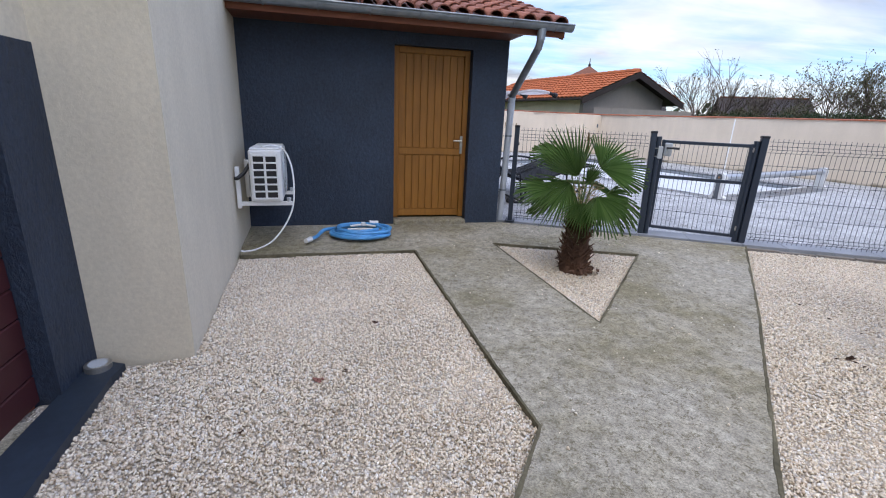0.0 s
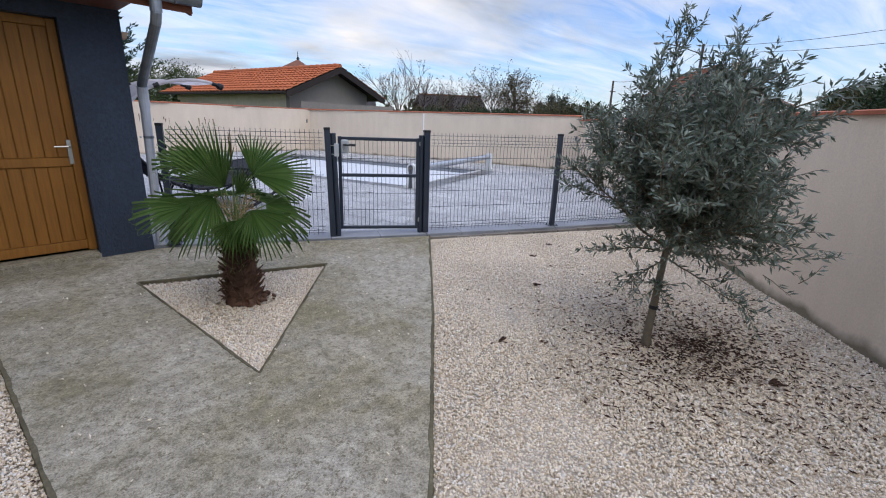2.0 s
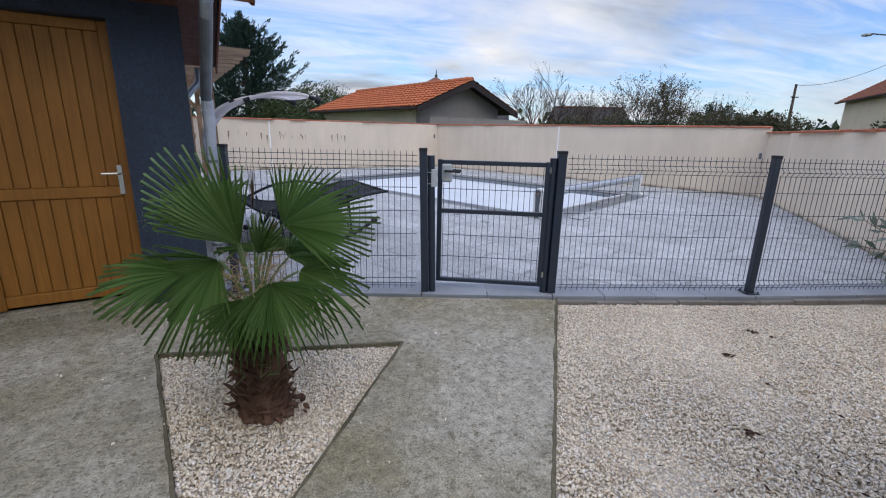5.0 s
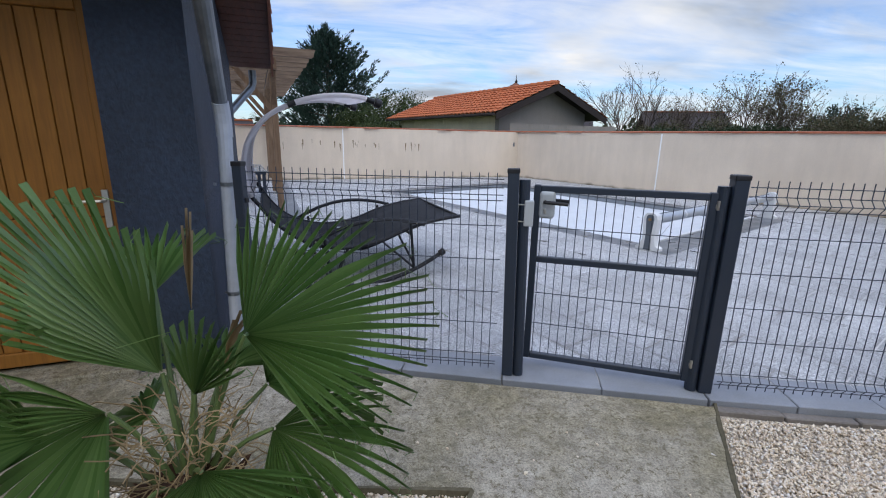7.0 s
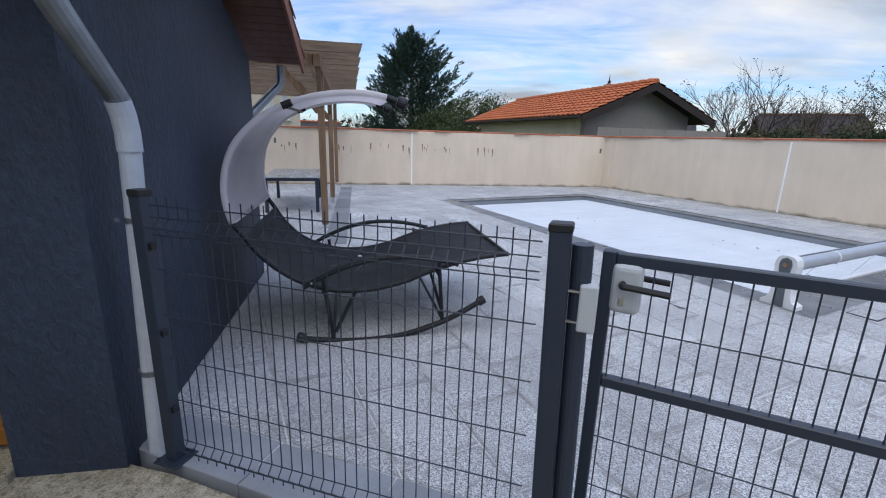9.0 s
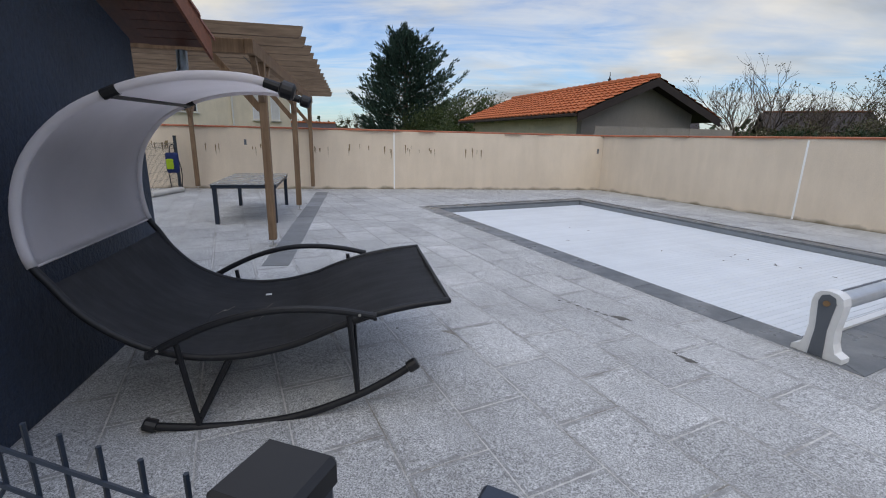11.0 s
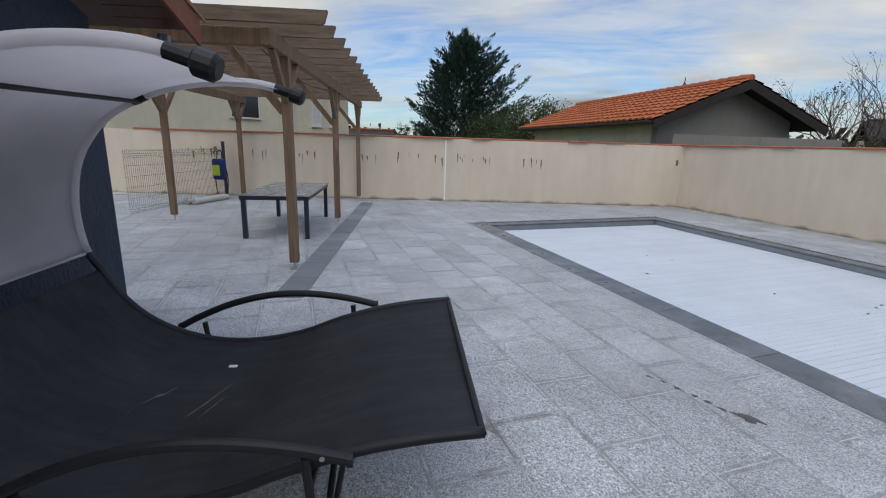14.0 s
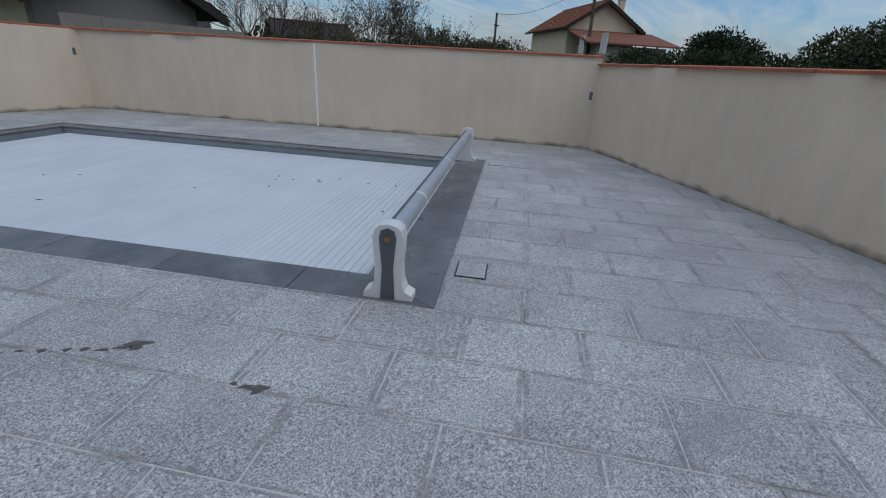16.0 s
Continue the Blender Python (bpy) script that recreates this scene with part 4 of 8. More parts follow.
# ---- pool: coping, cover, roller ----
def m_slate():
    m = Mat("dark_coping_stone", (0.105, 0.115, 0.125), 0.5, 0, 0.45, "World")
    m.vary(m.rnd(), 0, 1, 0.82, 1.2)
    m.tint(m.ramp(m.noise(2.6, 5, 0.65, dist=0.5), 0.45, 0.7, (0, 0, 0), (0.75, 0.75, 0.75)), (0.20, 0.21, 0.22))
    m.vary(m.noise(90, 3), 0.3, 0.7, 0.85, 1.1)
    m.gloss(m.noise(4, 4), 0.3, 0.7, 0.22, 0.5)
    m.bump(m.noise(70, 3), 0.3, 0.0008)
    return m.m


M["slate"] = m_slate()
POOL_F = Matrix(((math.cos(radians(POOL_L)), math.cos(radians(POOL_S)), 0, POOL[0]), (math.sin(radians(POOL_L)), math.sin(radians(POOL_S)), 0, POOL[1]), (0, 0, 1, 0), (0, 0, 0, 1)))
CW, COVER_Z = 0.33, 0.045


def pool_prism(name, pts, z0, z1, mat, parent=None, label="", bevel=0.0):
    bm = B()
    prism(bm, [pool_pt(*p) for p in pts], z0, z1)
    if bevel:
        bmesh.ops.bevel(bm, geom=[e for e in bm.edges if all(v.co.z > z1 - 1e-4 for v in e.verts)], offset=bevel, segments=1, affect="EDGES")
    return part(name, bm, mat, parent, label)


def build_pool():
    root = tagged(new("floor_pool"), "covered swimming pool with a dark stone coping", "pool", kind="structure")
    T = TERRACE + 0.002
    # basin walls and floor
    W, Lp = POOL_WID, POOL_LEN
    for nm, r in (("basin_wall", [(0.01, 0.01), (0.50, 0.01), (0.50, W - 0.01), (0.01, W - 0.01)]), ("basin_wall", [(Lp - 0.32, 0.01), (Lp - 0.01, 0.01), (Lp - 0.01, W - 0.01), (Lp - 0.32, W - 0.01)]),
                  ("basin_wall", [(0.50, 0.01), (Lp - 0.32, 0.01), (Lp - 0.32, 0.32), (0.50, 0.32)]), ("basin_wall", [(0.50, W - 0.32), (Lp - 0.32, W - 0.32), (Lp - 0.32, W - 0.01), (0.50, W - 0.01)])):
        pool_prism(nm, r, -0.3, T - 0.034, M["liner"], root)
    pool_prism("basin_floor", [(0, 0), (Lp, 0), (Lp, W), (0, W)], -0.34, -0.302, M["liner"], root)
    # coping stones, mitred at the corners
    def run(a0, a1, inner0, inner1, n, fn):
        for k in range(n):
            f0, f1 = k / n, (k + 1) / n
            o0, o1 = a0 + (a1 - a0) * f0, a0 + (a1 - a0) * f1
            i0 = inner0 if k == 0 else o0
            i1 = inner1 if k == n - 1 else o1
            g = 0.0025
            pool_prism("coping_stone", [fn(o0 + g, 0), fn(o1 - g, 0), fn(i1 - g, 1), fn(i0 + g, 1)], T - 0.034, T, M["slate"], root, bevel=0.003)
    wide = 0.52
    run(0, Lp, wide, Lp - CW, 8, lambda u, s: (u, CW * s))
    run(0, Lp, wide, Lp - CW, 8, lambda u, s: (u, W - CW * s))
    run(0, W, CW, W - CW, 5, lambda v, s: (wide * s, v))
    run(0, W, CW, W - CW, 5, lambda v, s: (Lp - CW * s, v))
    # dark track groove on the far coping, pale band under the lip
    pool_prism("groove", [(0.5, W - 0.10), (Lp - 0.1, W - 0.10), (Lp - 0.1, W - 0.075), (0.5, W - 0.075)], T - 0.001, T + 0.003, M["black"], root)
    pool_prism("groove", [(Lp - 0.10, 0.1), (Lp - 0.075, 0.1), (Lp - 0.075, W - 0.1), (Lp - 0.10, W - 0.1)], T - 0.001, T + 0.003, M["black"], root)
    # floating slatted cover
    cover = thing("pool_cover", "closed white slatted pool cover lying on the water", "pool cover")
    step = 0.068
    u = 0.535
    me = None
    k = 0
    while u < Lp - CW - 0.09:
        if me is None:
            bm = B()
            box(bm, (0, 0, -0.012), (step - 0.0022, W - 2 * CW - 0.05, 0), bevel=0.002)
            me = bpy.data.meshes.new("slat")
            bm.to_mesh(me)
            bm.free()
            me.materials.append(M["slat"])
        o = new("slat", me)
        o.parent = cover
        o.matrix_local = Matrix.Translation((0, 0, COVER_Z)) @ POOL_F @ Matrix.Translation((u, CW + 0.025, 0))
        u += step
        k += 1
    # roller
    r = thing("pool_cover_roller", "grey cover roller tube between two white end stands on the coping", "cover roller")
    ends = []
    for v in (0.09, W - 0.13):
        a, b = radians(POOL_L), radians(POOL_S)
        p = pool_pt(0.30, v)
        ends.append(p)
        S = frame_at(p, POOL_S, T)
        # the outline of a stand in the plane across the tube: waisted, flared foot, round head
        outl = [(-0.155, 0.0), (0.155, 0.0), (0.152, 0.035), (0.105, 0.06), (0.085, 0.12), (0.078, 0.22), (0.088, 0.32), (0.092, 0.40), (0.080, 0.45), (0.050, 0.478), (0, 0.487), (-0.050, 0.478), (-0.080, 0.45), (-0.092, 0.40), (-0.088, 0.32), (-0.078, 0.22), (-0.085, 0.12), (-0.105, 0.06), (-0.152, 0.035)]
        bm = B()
        A = [bm.verts.new((-0.055, y, z)) for y, z in outl]
        C = [bm.verts.new((0.055, y, z)) for y, z in outl]
        bm.faces.new(A)
        bm.faces.new(C[::-1])
        for i in range(len(outl)):
            j = (i + 1) % len(outl)
            bm.faces.new((A[i], C[i], C[j], A[j]))
        bmesh.ops.bevel(bm, geom=[e for e in bm.edges if len(e.link_faces) == 2 and e.calc_face_angle(0) > 1.2], offset=0.012, segments=2, affect="EDGES")
        o = part("end_stand", bm, M["white"], r, "white moulded end stand")
        o.matrix_world = S
        sgn = -1 if v < 1 else 1
        bm = B()
        inset = [(-0.045, 0.0), (0.045, 0.0), (0.040, 0.10), (0.034, 0.2), (0.044, 0.32), (0.052, 0.40), (0.040, 0.445), (0, 0.462), (-0.040, 0.445), (-0.052, 0.40), (-0.044, 0.32), (-0.034, 0.2), (-0.040, 0.10)]
        A = [bm.verts.new((sgn * 0.0555, y, z + 0.004)) for y, z in inset]
        C = [bm.verts.new((sgn * 0.061, y, z + 0.004)) for y, z in inset]
        bm.faces.new(A); bm.faces.new(C[::-1])
        for i in range(len(inset)):
            j = (i + 1) % len(inset)
            bm.faces.new((A[i], C[i], C[j], A[j]))
        o2 = part("inlay", bm, M["greydark"], r, "dark grey inlay")
        o2.matrix_world = S
        bm = B()
        tube(bm, [(sgn * 0.06, 0, 0.40), (sgn * 0.075, 0, 0.40)], 0.020, 14)
        o3 = part("axle", bm, M["brass"], r)
        o3.matrix_world = S
    bm = B()
    d = (Vector((*ends[1], 0)) - Vector((*ends[0], 0))).normalized()
    p0 = Vector((*ends[0], T + 0.385)) + d * 0.05
    p1 = Vector((*ends[1], T + 0.385)) - d * 0.05
    tube(bm, [p0, p1], 0.062, 24)
    part("tube", bm, M["alu"], r, smooth=False)
    bm = B()
    q = Vector((math.cos(radians(POOL_L)), math.sin(radians(POOL_L)), 0)) * 0.03 + Vector((0, 0, 0.058))
    tube(bm, [p0 + q, p1 + q], 0.010, 6)
    part("slot_rail", bm, M["greydark"], r)
    for f in (0.18, 0.5, 0.82):
        bm = B()
        c = p0.lerp(p1, f)
        tube(bm, [c - d * 0.015, c + d * 0.015], 0.0645, 24)
        w = Vector((math.cos(radians(POOL_L)), math.sin(radians(POOL_L)), 0))
        part("strap", bm, M["white"], r)
        bm = B()
        pts = [c + w * 0.063, c + w * 0.12 - Vector((0, 0, 0.12)), c + w * 0.34 - Vector((0, 0, T + 0.385 - COVER_Z - 0.004))]
        for i in range(2):
            a0, a1 = pts[i], pts[i + 1]
            vs = [bm.verts.new(x) for x in (a0 - d * 0.012, a0 + d * 0.012, a1 + d * 0.012, a1 - d * 0.012)]
            bm.faces.new(vs)
        bmesh.ops.solidify(bm, geom=bm.faces[:], thickness=0.002)
        part("strap_tail", bm, M["white"], r)
    # long white guard strip lying along the coping edge
    g = thing("guard_strip", "long white plastic guard strip on the coping below the roller", "strip")
    bm = B()
    prism(bm, [pool_pt(0.43, 0.42), pool_pt(0.49, 0.42), pool_pt(0.49, W - 0.40), pool_pt(0.43, W - 0.40)], T, T + 0.022)
    part("strip", bm, M["white"], g)


M["liner"] = plain("grey_pool_liner", (0.30, 0.33, 0.36), 0.6, 0, 0.3, 0.15, 20)
m = Mat("white_cover_slat", (0.60, 0.635, 0.665), 0.42, 0, 0.45, "World")
m.vary(m.noise(1.4, 4), 0.3, 0.7, 0.92, 1.03)
m.vary(m.rnd(), 0, 1, 0.96, 1.02)
m.tint(m.ramp(m.noise(60, 3), 0.70, 0.76, (0, 0, 0), (0.5, 0.5, 0.5)), (0.30, 0.27, 0.22))
M["slat"] = m.m
M["greydark"] = plain("dark_grey_plastic", (0.11, 0.125, 0.145), 0.5, 0, 0.4, 0.08, 40)
M["brass"] = plain("dull_brass", (0.42, 0.26, 0.14), 0.45, 0.8, 0.5, 0.2, 30)
M["alu"] = plain("anodised_tube", (0.50, 0.53, 0.56), 0.42, 0.6, 0.5, 0.1, 12)
build_pool()


def build_drains():
    for p, ang in ((pool_pt(-0.17, 0.60), POOL_S), (pool_pt(-0.17, 4.42), POOL_S)):
        t = thing("drain_cover", "small square stone drain cover let into the paving", "drain cover", "drain covers", frame_at(p, ang, TERRACE))
        bm = B()
        box(bm, (-0.13, -0.11, 0.001), (0.13, 0.11, 0.0065))
        part("frame", bm, M["black"], t)
        bm = B()
        box(bm, (-0.122, -0.102, 0.004), (0.122, 0.102, 0.010), bevel=0.002)
        part("lid", bm, M["granite"], t)
        bm = B()
        tube(bm, [(0, 0, 0.010), (0, 0, 0.013)], 0.015, 10)
        part("screw", bm, M["steel"], t)


build_drains()


# ---- coping, joints and stains of the boundary walls ----
M["joint_white"] = plain("white_joint_filler", (0.88, 0.88, 0.87), 0.5, 0, 0.3, 0.05, 30)


def wall_extras():
    for w, length, top, n_side, lo in ((wall_w, math.dist(NW, FAR), WALLTOP, 1, 4.5), (wall_e, math.dist(SW, FAR) + 0.2, WALLTOP, -1, 0), (wall_s, 16.2, 1.62, -1, 3.0)):
        y0, y1 = (-0.035, 0.235) if n_side > 0 else (-0.235, 0.035)
        step = 0.5
        x = lo
        rnd = random.Random(2)
        while x < length - 0.02:
            x1 = min(x + step, length)
            bm = B()
            h = top + 0.045
            pts = [(y0, top), (y1, top), (y1, top + 0.028), ((y0 + y1) / 2, h), (y0, top + 0.028)]
            A = [bm.verts.new((x + 0.002, y, z)) for y, z in pts]
            C = [bm.verts.new((x1 - 0.002, y, z)) for y, z in pts]
            bm.faces.new(A); bm.faces.new(C[::-1])
            for i in range(5):
                j = (i + 1) % 5
                bm.faces.new((A[i], C[i], C[j], A[j]))
            o = part("coping_tile", bm, M["coping_tile"], w)
            o.matrix_local = pose(0, rnd.uniform(-0.003, 0.003), 0, 0, 0, rnd.uniform(-0.2, 0.2))
            x += step
    # white expansion joints
    for w, x, side in ((wall_w, math.dist(NW, FAR) - 6.28, -1), (wall_e, 5.45, 1)):
        bm = B()
        y = -0.003 if side < 0 else 0.003
        box(bm, (x - 0.018, min(y * 2, 0), 0.16), (x + 0.018, max(y * 2, 0), WALLTOP - 0.03))
        part("expansion_joint", bm, M["joint_white"], w)
    # dark streaks and vents
    rnd = random.Random(4)
    LW = math.dist(NW, FAR)
    for k in range(44):
        x = LW - 3.6 - rnd.uniform(0, 9.5)
        z = 1.30 + rnd.uniform(-0.06, 0.08)
        h = rnd.uniform(0.08, 0.28)
        w0 = rnd.uniform(0.006, 0.024)
        bm = B()
        vs = [bm.verts.new(p) for p in ((x - w0, -0.002, z), (x + w0, -0.002, z + 0.01), (x + w0 * 0.8, -0.002, z - h * 0.6), (x, -0.002, z - h), (x - w0 * 0.7, -0.002, z - h * 0.5))]
        bm.faces.new(vs)
        part("stain", bm, M["stain"], wall_w)
    for w, x, z, s in ((wall_w, LW - 0.16, 1.33, -1), (wall_e, 0.10, 1.12, 1), (wall_w, LW - 10.2, 1.40, -1)):
        bm = B()
        box(bm, (x - 0.03, -0.006 if s < 0 else 0, z - 0.09), (x + 0.03, 0 if s < 0 else 0.006, z + 0.05))
        part("vent", bm, M["greydark"], w)


m = Mat("damp_stain", (0.24, 0.18, 0.11), 0.95, 0, 0.1)
m.vary(m.noise(20, 4), 0.3, 0.7, 0.7, 1.2)
M["stain"] = m.m
wall_extras()


# ---- rocking lounger ----
def mesh_fabric(name, color, amount=0.25):
    m = Mat(name, color, 0.7, 0, 0.3)
    m.vary(m.noise(2.5, 4, 0.6), 0.3, 0.7, 1 - amount, 1.1)
    m.vary(m.noise(8, 4, 0.6, (0.25, 3, 1)), 0.4, 0.7, 0.85, 1.12)
    w = m.N.new("ShaderNodeTexWave")
    w.inputs["Scale"].default_value = 180
    m.L.new(m.at(), w.inputs["Vector"])
    m.bump(w.outputs["Fac"], 0.3, 0.0006)
    return m.m


def build_lounger():
    t = thing("rocking_lounger", "charcoal rocking sun lounger with a pale curved canopy", "sun lounger", at=pose(1.075, 7.14, 0.100, 0, 0, 18.5))
    frame_m = M["frame"]
    W = 1.0

    def put(x, f, z):
        """Lays a point of the side outline across the seat: f runs from the near rail to the far one."""
        s = min(max((z - 0.65) / 0.95, 0), 1)
        bulge = math.sin(math.pi * min(max((z - 0.55) / 1.15, 0), 1)) * 0.06
        a, b = -0.10 + 0.15 * s, 1.06 + 0.05 * s
        return Vector((x + (bulge if x < 0.1 else 0) * f, a + (b - a) * f, z + 0.02 * f))

    rail = [(0.60, 1.715), (0.42, 1.765), (0.2, 1.77), (0, 1.74), (-0.18, 1.68), (-0.38, 1.57), (-0.54, 1.38), (-0.60, 1.15), (-0.57, 0.93), (-0.49, 0.81), (-0.40, 0.69), (-0.26, 0.56), (-0.1, 0.465), (0.11, 0.405), (0.34, 0.40), (0.58, 0.445), (0.78, 0.52), (1.0, 0.585), (1.21, 0.622), (1.40, 0.640)]
    sm = smooth_path([(x, 0, z) for x, z in rail], 4)
    split = 8 * 4 + 2
    for y, nm in ((0.0, "near"), (W, "far")):
        f = y / W
        dzf = 0.02 * f
        bm = B()
        tube(bm, [put(p.x, f, p.z) for p in sm[split - 2:]], 0.0185, 10)
        part("side_rail", bm, frame_m, t, smooth=True)
        bm = B()
        tube(bm, [put(p.x, f, p.z) for p in sm[1:split]], 0.022, 10)
        part("canopy_rail", bm, M["canopy"], t, "canopy rail sleeved in pale fabric", smooth=True)
        bm = B()
        d = (sm[0] - sm[2]).normalized()
        a = put(sm[1].x, f, sm[1].z)
        tube(bm, [a - d * 0.075, a - d * 0.002], 0.0245, 10)
        part("sleeve_end", bm, frame_m, t)
        bm = B()
        tube(bm, [a, a + d * 0.010, a + d * 0.060, a + d * 0.072], [0.030, 0.042, 0.042, 0.030], 14)
        part("knob", bm, M["black"], t, "black end knob")
        i = 4 * 4
        bm = B()
        c = put(sm[i].x, f, sm[i].z)
        e = (sm[i + 1] - sm[i - 1]).normalized()
        tube(bm, [c - e * 0.035, c + e * 0.035], 0.0255, 10)
        part("clamp", bm, M["black"], t)
        # arm
        bm = B()
        yy = -0.14 if y == 0 else 1.13
        arm = smooth_path([(-0.11, yy, 0.455), (0.0, yy, 0.515), (0.19, yy, 0.595), (0.41, yy, 0.645), (0.62, yy, 0.650), (0.82, yy, 0.625), (0.985, yy, 0.585)], 4)
        arm = [p + Vector((0, 0, dzf)) for p in arm]
        tube(bm, arm, 0.019, 10)
        for p in (arm[0], arm[-1]):
            tube(bm, [p - Vector((0.008, 0, 0)), p + Vector((0.008, 0, 0))], 0.0225, 10)
        part("armrest", bm, frame_m, t, smooth=False)
        for p in (arm[2], arm[-3]):
            bm = B()
            tube(bm, [(p.x, yy + (-0.022 if y == 0 else 0.022), p.z), (p.x, yy + (-0.019 if y == 0 else 0.019), p.z)], 0.008, 8)
            part("bolt", bm, M["steel"], t)
        # rocker
        bm = B()
        rk = smooth_path([(-0.15, yy, 0.075), (-0.10, yy, 0.058), (0.10, yy, 0.030), (0.36, yy, 0.021), (0.60, yy, 0.045), (0.86, yy, 0.120), (1.05, yy, 0.205), (1.19, yy, 0.285)], 4)
        tube(bm, rk, 0.021, 10)
        part("rocker", bm, frame_m, t, smooth=True)
        for p, q in ((rk[0], rk[1]), (rk[-1], rk[-2])):
            bm = B()
            dd = (p - q).normalized()
            tube(bm, [p - dd * 0.035, p - dd * 0.03, p + dd * 0.02, p + dd * 0.028], [0.024, 0.034, 0.034, 0.026], 12)
            part("rocker_cap", bm, M["black"], t)
        for (x0, z0), (x1, z1) in (((0.02, 0.50), (0.08, 0.04)), ((0.25, 0.405), (0.095, 0.10)), ((0.85, 0.60), (0.885, 0.13))):
            bm = B()
            y_top = yy if z0 > 0.45 else (-0.09 if y == 0 else 1.06)
            tube(bm, [(x0, y_top, z0), (x1, yy, z1)], 0.0145, 8)
            part("leg", bm, frame_m, t)
        bm = B()
        tube(bm, [(0.885, yy, 0.19), (0.875, 0.62 if y == 0 else 0.38, 0.49)], 0.0125, 8)
        part("brace", bm, frame_m, t)
    # cross bars
    for (x, z), nm in (((0.08, 0.06), "cross_bar"), ((0.885, 0.15), "cross_bar"), ((0.015, 0.405), "cross_bar"), ((0.86, 0.49), "cross_bar"), ((1.395, 0.638), "end_bar")):
        bm = B()
        tube(bm, [(x, -0.14, z), (x, 1.13, z)] if nm == "cross_bar" else [(x, -0.105, z), (x, 1.065, z + 0.02)], 0.0125, 8)
        part(nm, bm, frame_m, t)
    bm = B()
    i = 16
    tube(bm, [put(sm[i].x, 0, sm[i].z - 0.02), put(sm[i].x, 1, sm[i].z - 0.02)], 0.010, 8)
    part("canopy_bar", bm, M["black"], t)

    def sheet_from(i0, i1, sag, mat, name, label, lift):
        bm = B()
        rows = []
        ny = 16
        for i in range(i0, i1 + 1):
            p = sm[i]
            n0, n1 = sm[max(i - 1, 0)], sm[min(i + 1, len(sm) - 1)]
            tdir = (n1 - n0).normalized()
            nrm = Vector((tdir.z, 0, -tdir.x))
            if nrm.z < 0 and name == "seat":
                nrm = -nrm
            row = []
            for j in range(ny + 1):
                f = j / ny
                s = sag * 4 * f * (1 - f)
                off = nrm * (-s)
                if name == "seat":
                    # the sling is pulled into slanting folds across the middle
                    q = max(0, 1 - abs(p.x - 0.45) / 0.55)
                    off += nrm * 0.010 * q * math.sin(p.x * 34 + f * 9) * (1 - 0.6 * f)
                row.append(bm.verts.new(put(p.x, f, p.z) + off + nrm * lift))
            rows.append(row)
        for a, b in zip(rows, rows[1:]):
            for j in range(ny):
                bm.faces.new((a[j], a[j + 1], b[j + 1], b[j]))
        bmesh.ops.solidify(bm, geom=bm.faces[:], thickness=0.003)
        part(name, bm, mat, t, label, smooth=True)
    sheet_from(2, split - 1, 0.012, M["canopy"], "canopy", "off-white stretched canopy fabric", 0.0)
    sheet_from(split + 2, len(sm) - 1, 0.022, M["seatfab"], "seat", "charcoal mesh sling seat with worn pale scuffs", 0.004)
    bm = B()
    tube(bm, [put(sm[split - 1].x, 0, sm[split - 1].z), put(sm[split - 1].x, 1, sm[split - 1].z)], 0.007, 6)
    part("hem", bm, M["canopy"], t)
    # scuffs and a small white patch on the sling
    def seat_z(x, y):
        k = min(range(split + 3, len(sm) - 1), key=lambda q: abs(sm[q].x - x))
        return sm[k].z + 0.02 * y / W - 0.022 * 4 * (y / W) * (1 - y / W) + 0.012

    for x, y, L, a, w in ((0.30, 0.50, 0.26, 68, 0.012), (0.33, 0.44, 0.16, 72, 0.008), (0.08, 0.52, 0.17, 62, 0.012)):
        bm = B()
        cells = []
        for k in range(9):
            f = (k / 8 - 0.5) * L
            ww = w * (0.3 + 0.7 * math.sin(math.pi * (k + 0.5) / 9)) * (1 if k % 2 else 0.6)
            px, py = x + math.cos(radians(a)) * f, y + math.sin(radians(a)) * f
            nx, ny2 = -math.sin(radians(a)) * ww, math.cos(radians(a)) * ww
            cells.append([bm.verts.new((px + s * nx, py + s * ny2, seat_z(px + s * nx, py + s * ny2) + 0.002)) for s in (-0.5, 0.5)])
        for c0, c1 in zip(cells, cells[1:]):
            bm.faces.new((c0[0], c0[1], c1[1], c1[0]))
        bmesh.ops.solidify(bm, geom=bm.faces[:], thickness=0.0008)
        part("scuff", bm, M["scuff"], t)
    bm = B()
    i2 = min(range(split + 3, len(sm)), key=lambda q: abs(sm[q].x - 0.40))
    zz = sm[i2].z + 0.028 - 0.022 * 4 * 0.25 * 0.9
    box(bm, (0.285, 0.745, zz + 0.004), (0.325, 0.765, zz + 0.012), bevel=0.003)
    part("patch", bm, M["white"], t)


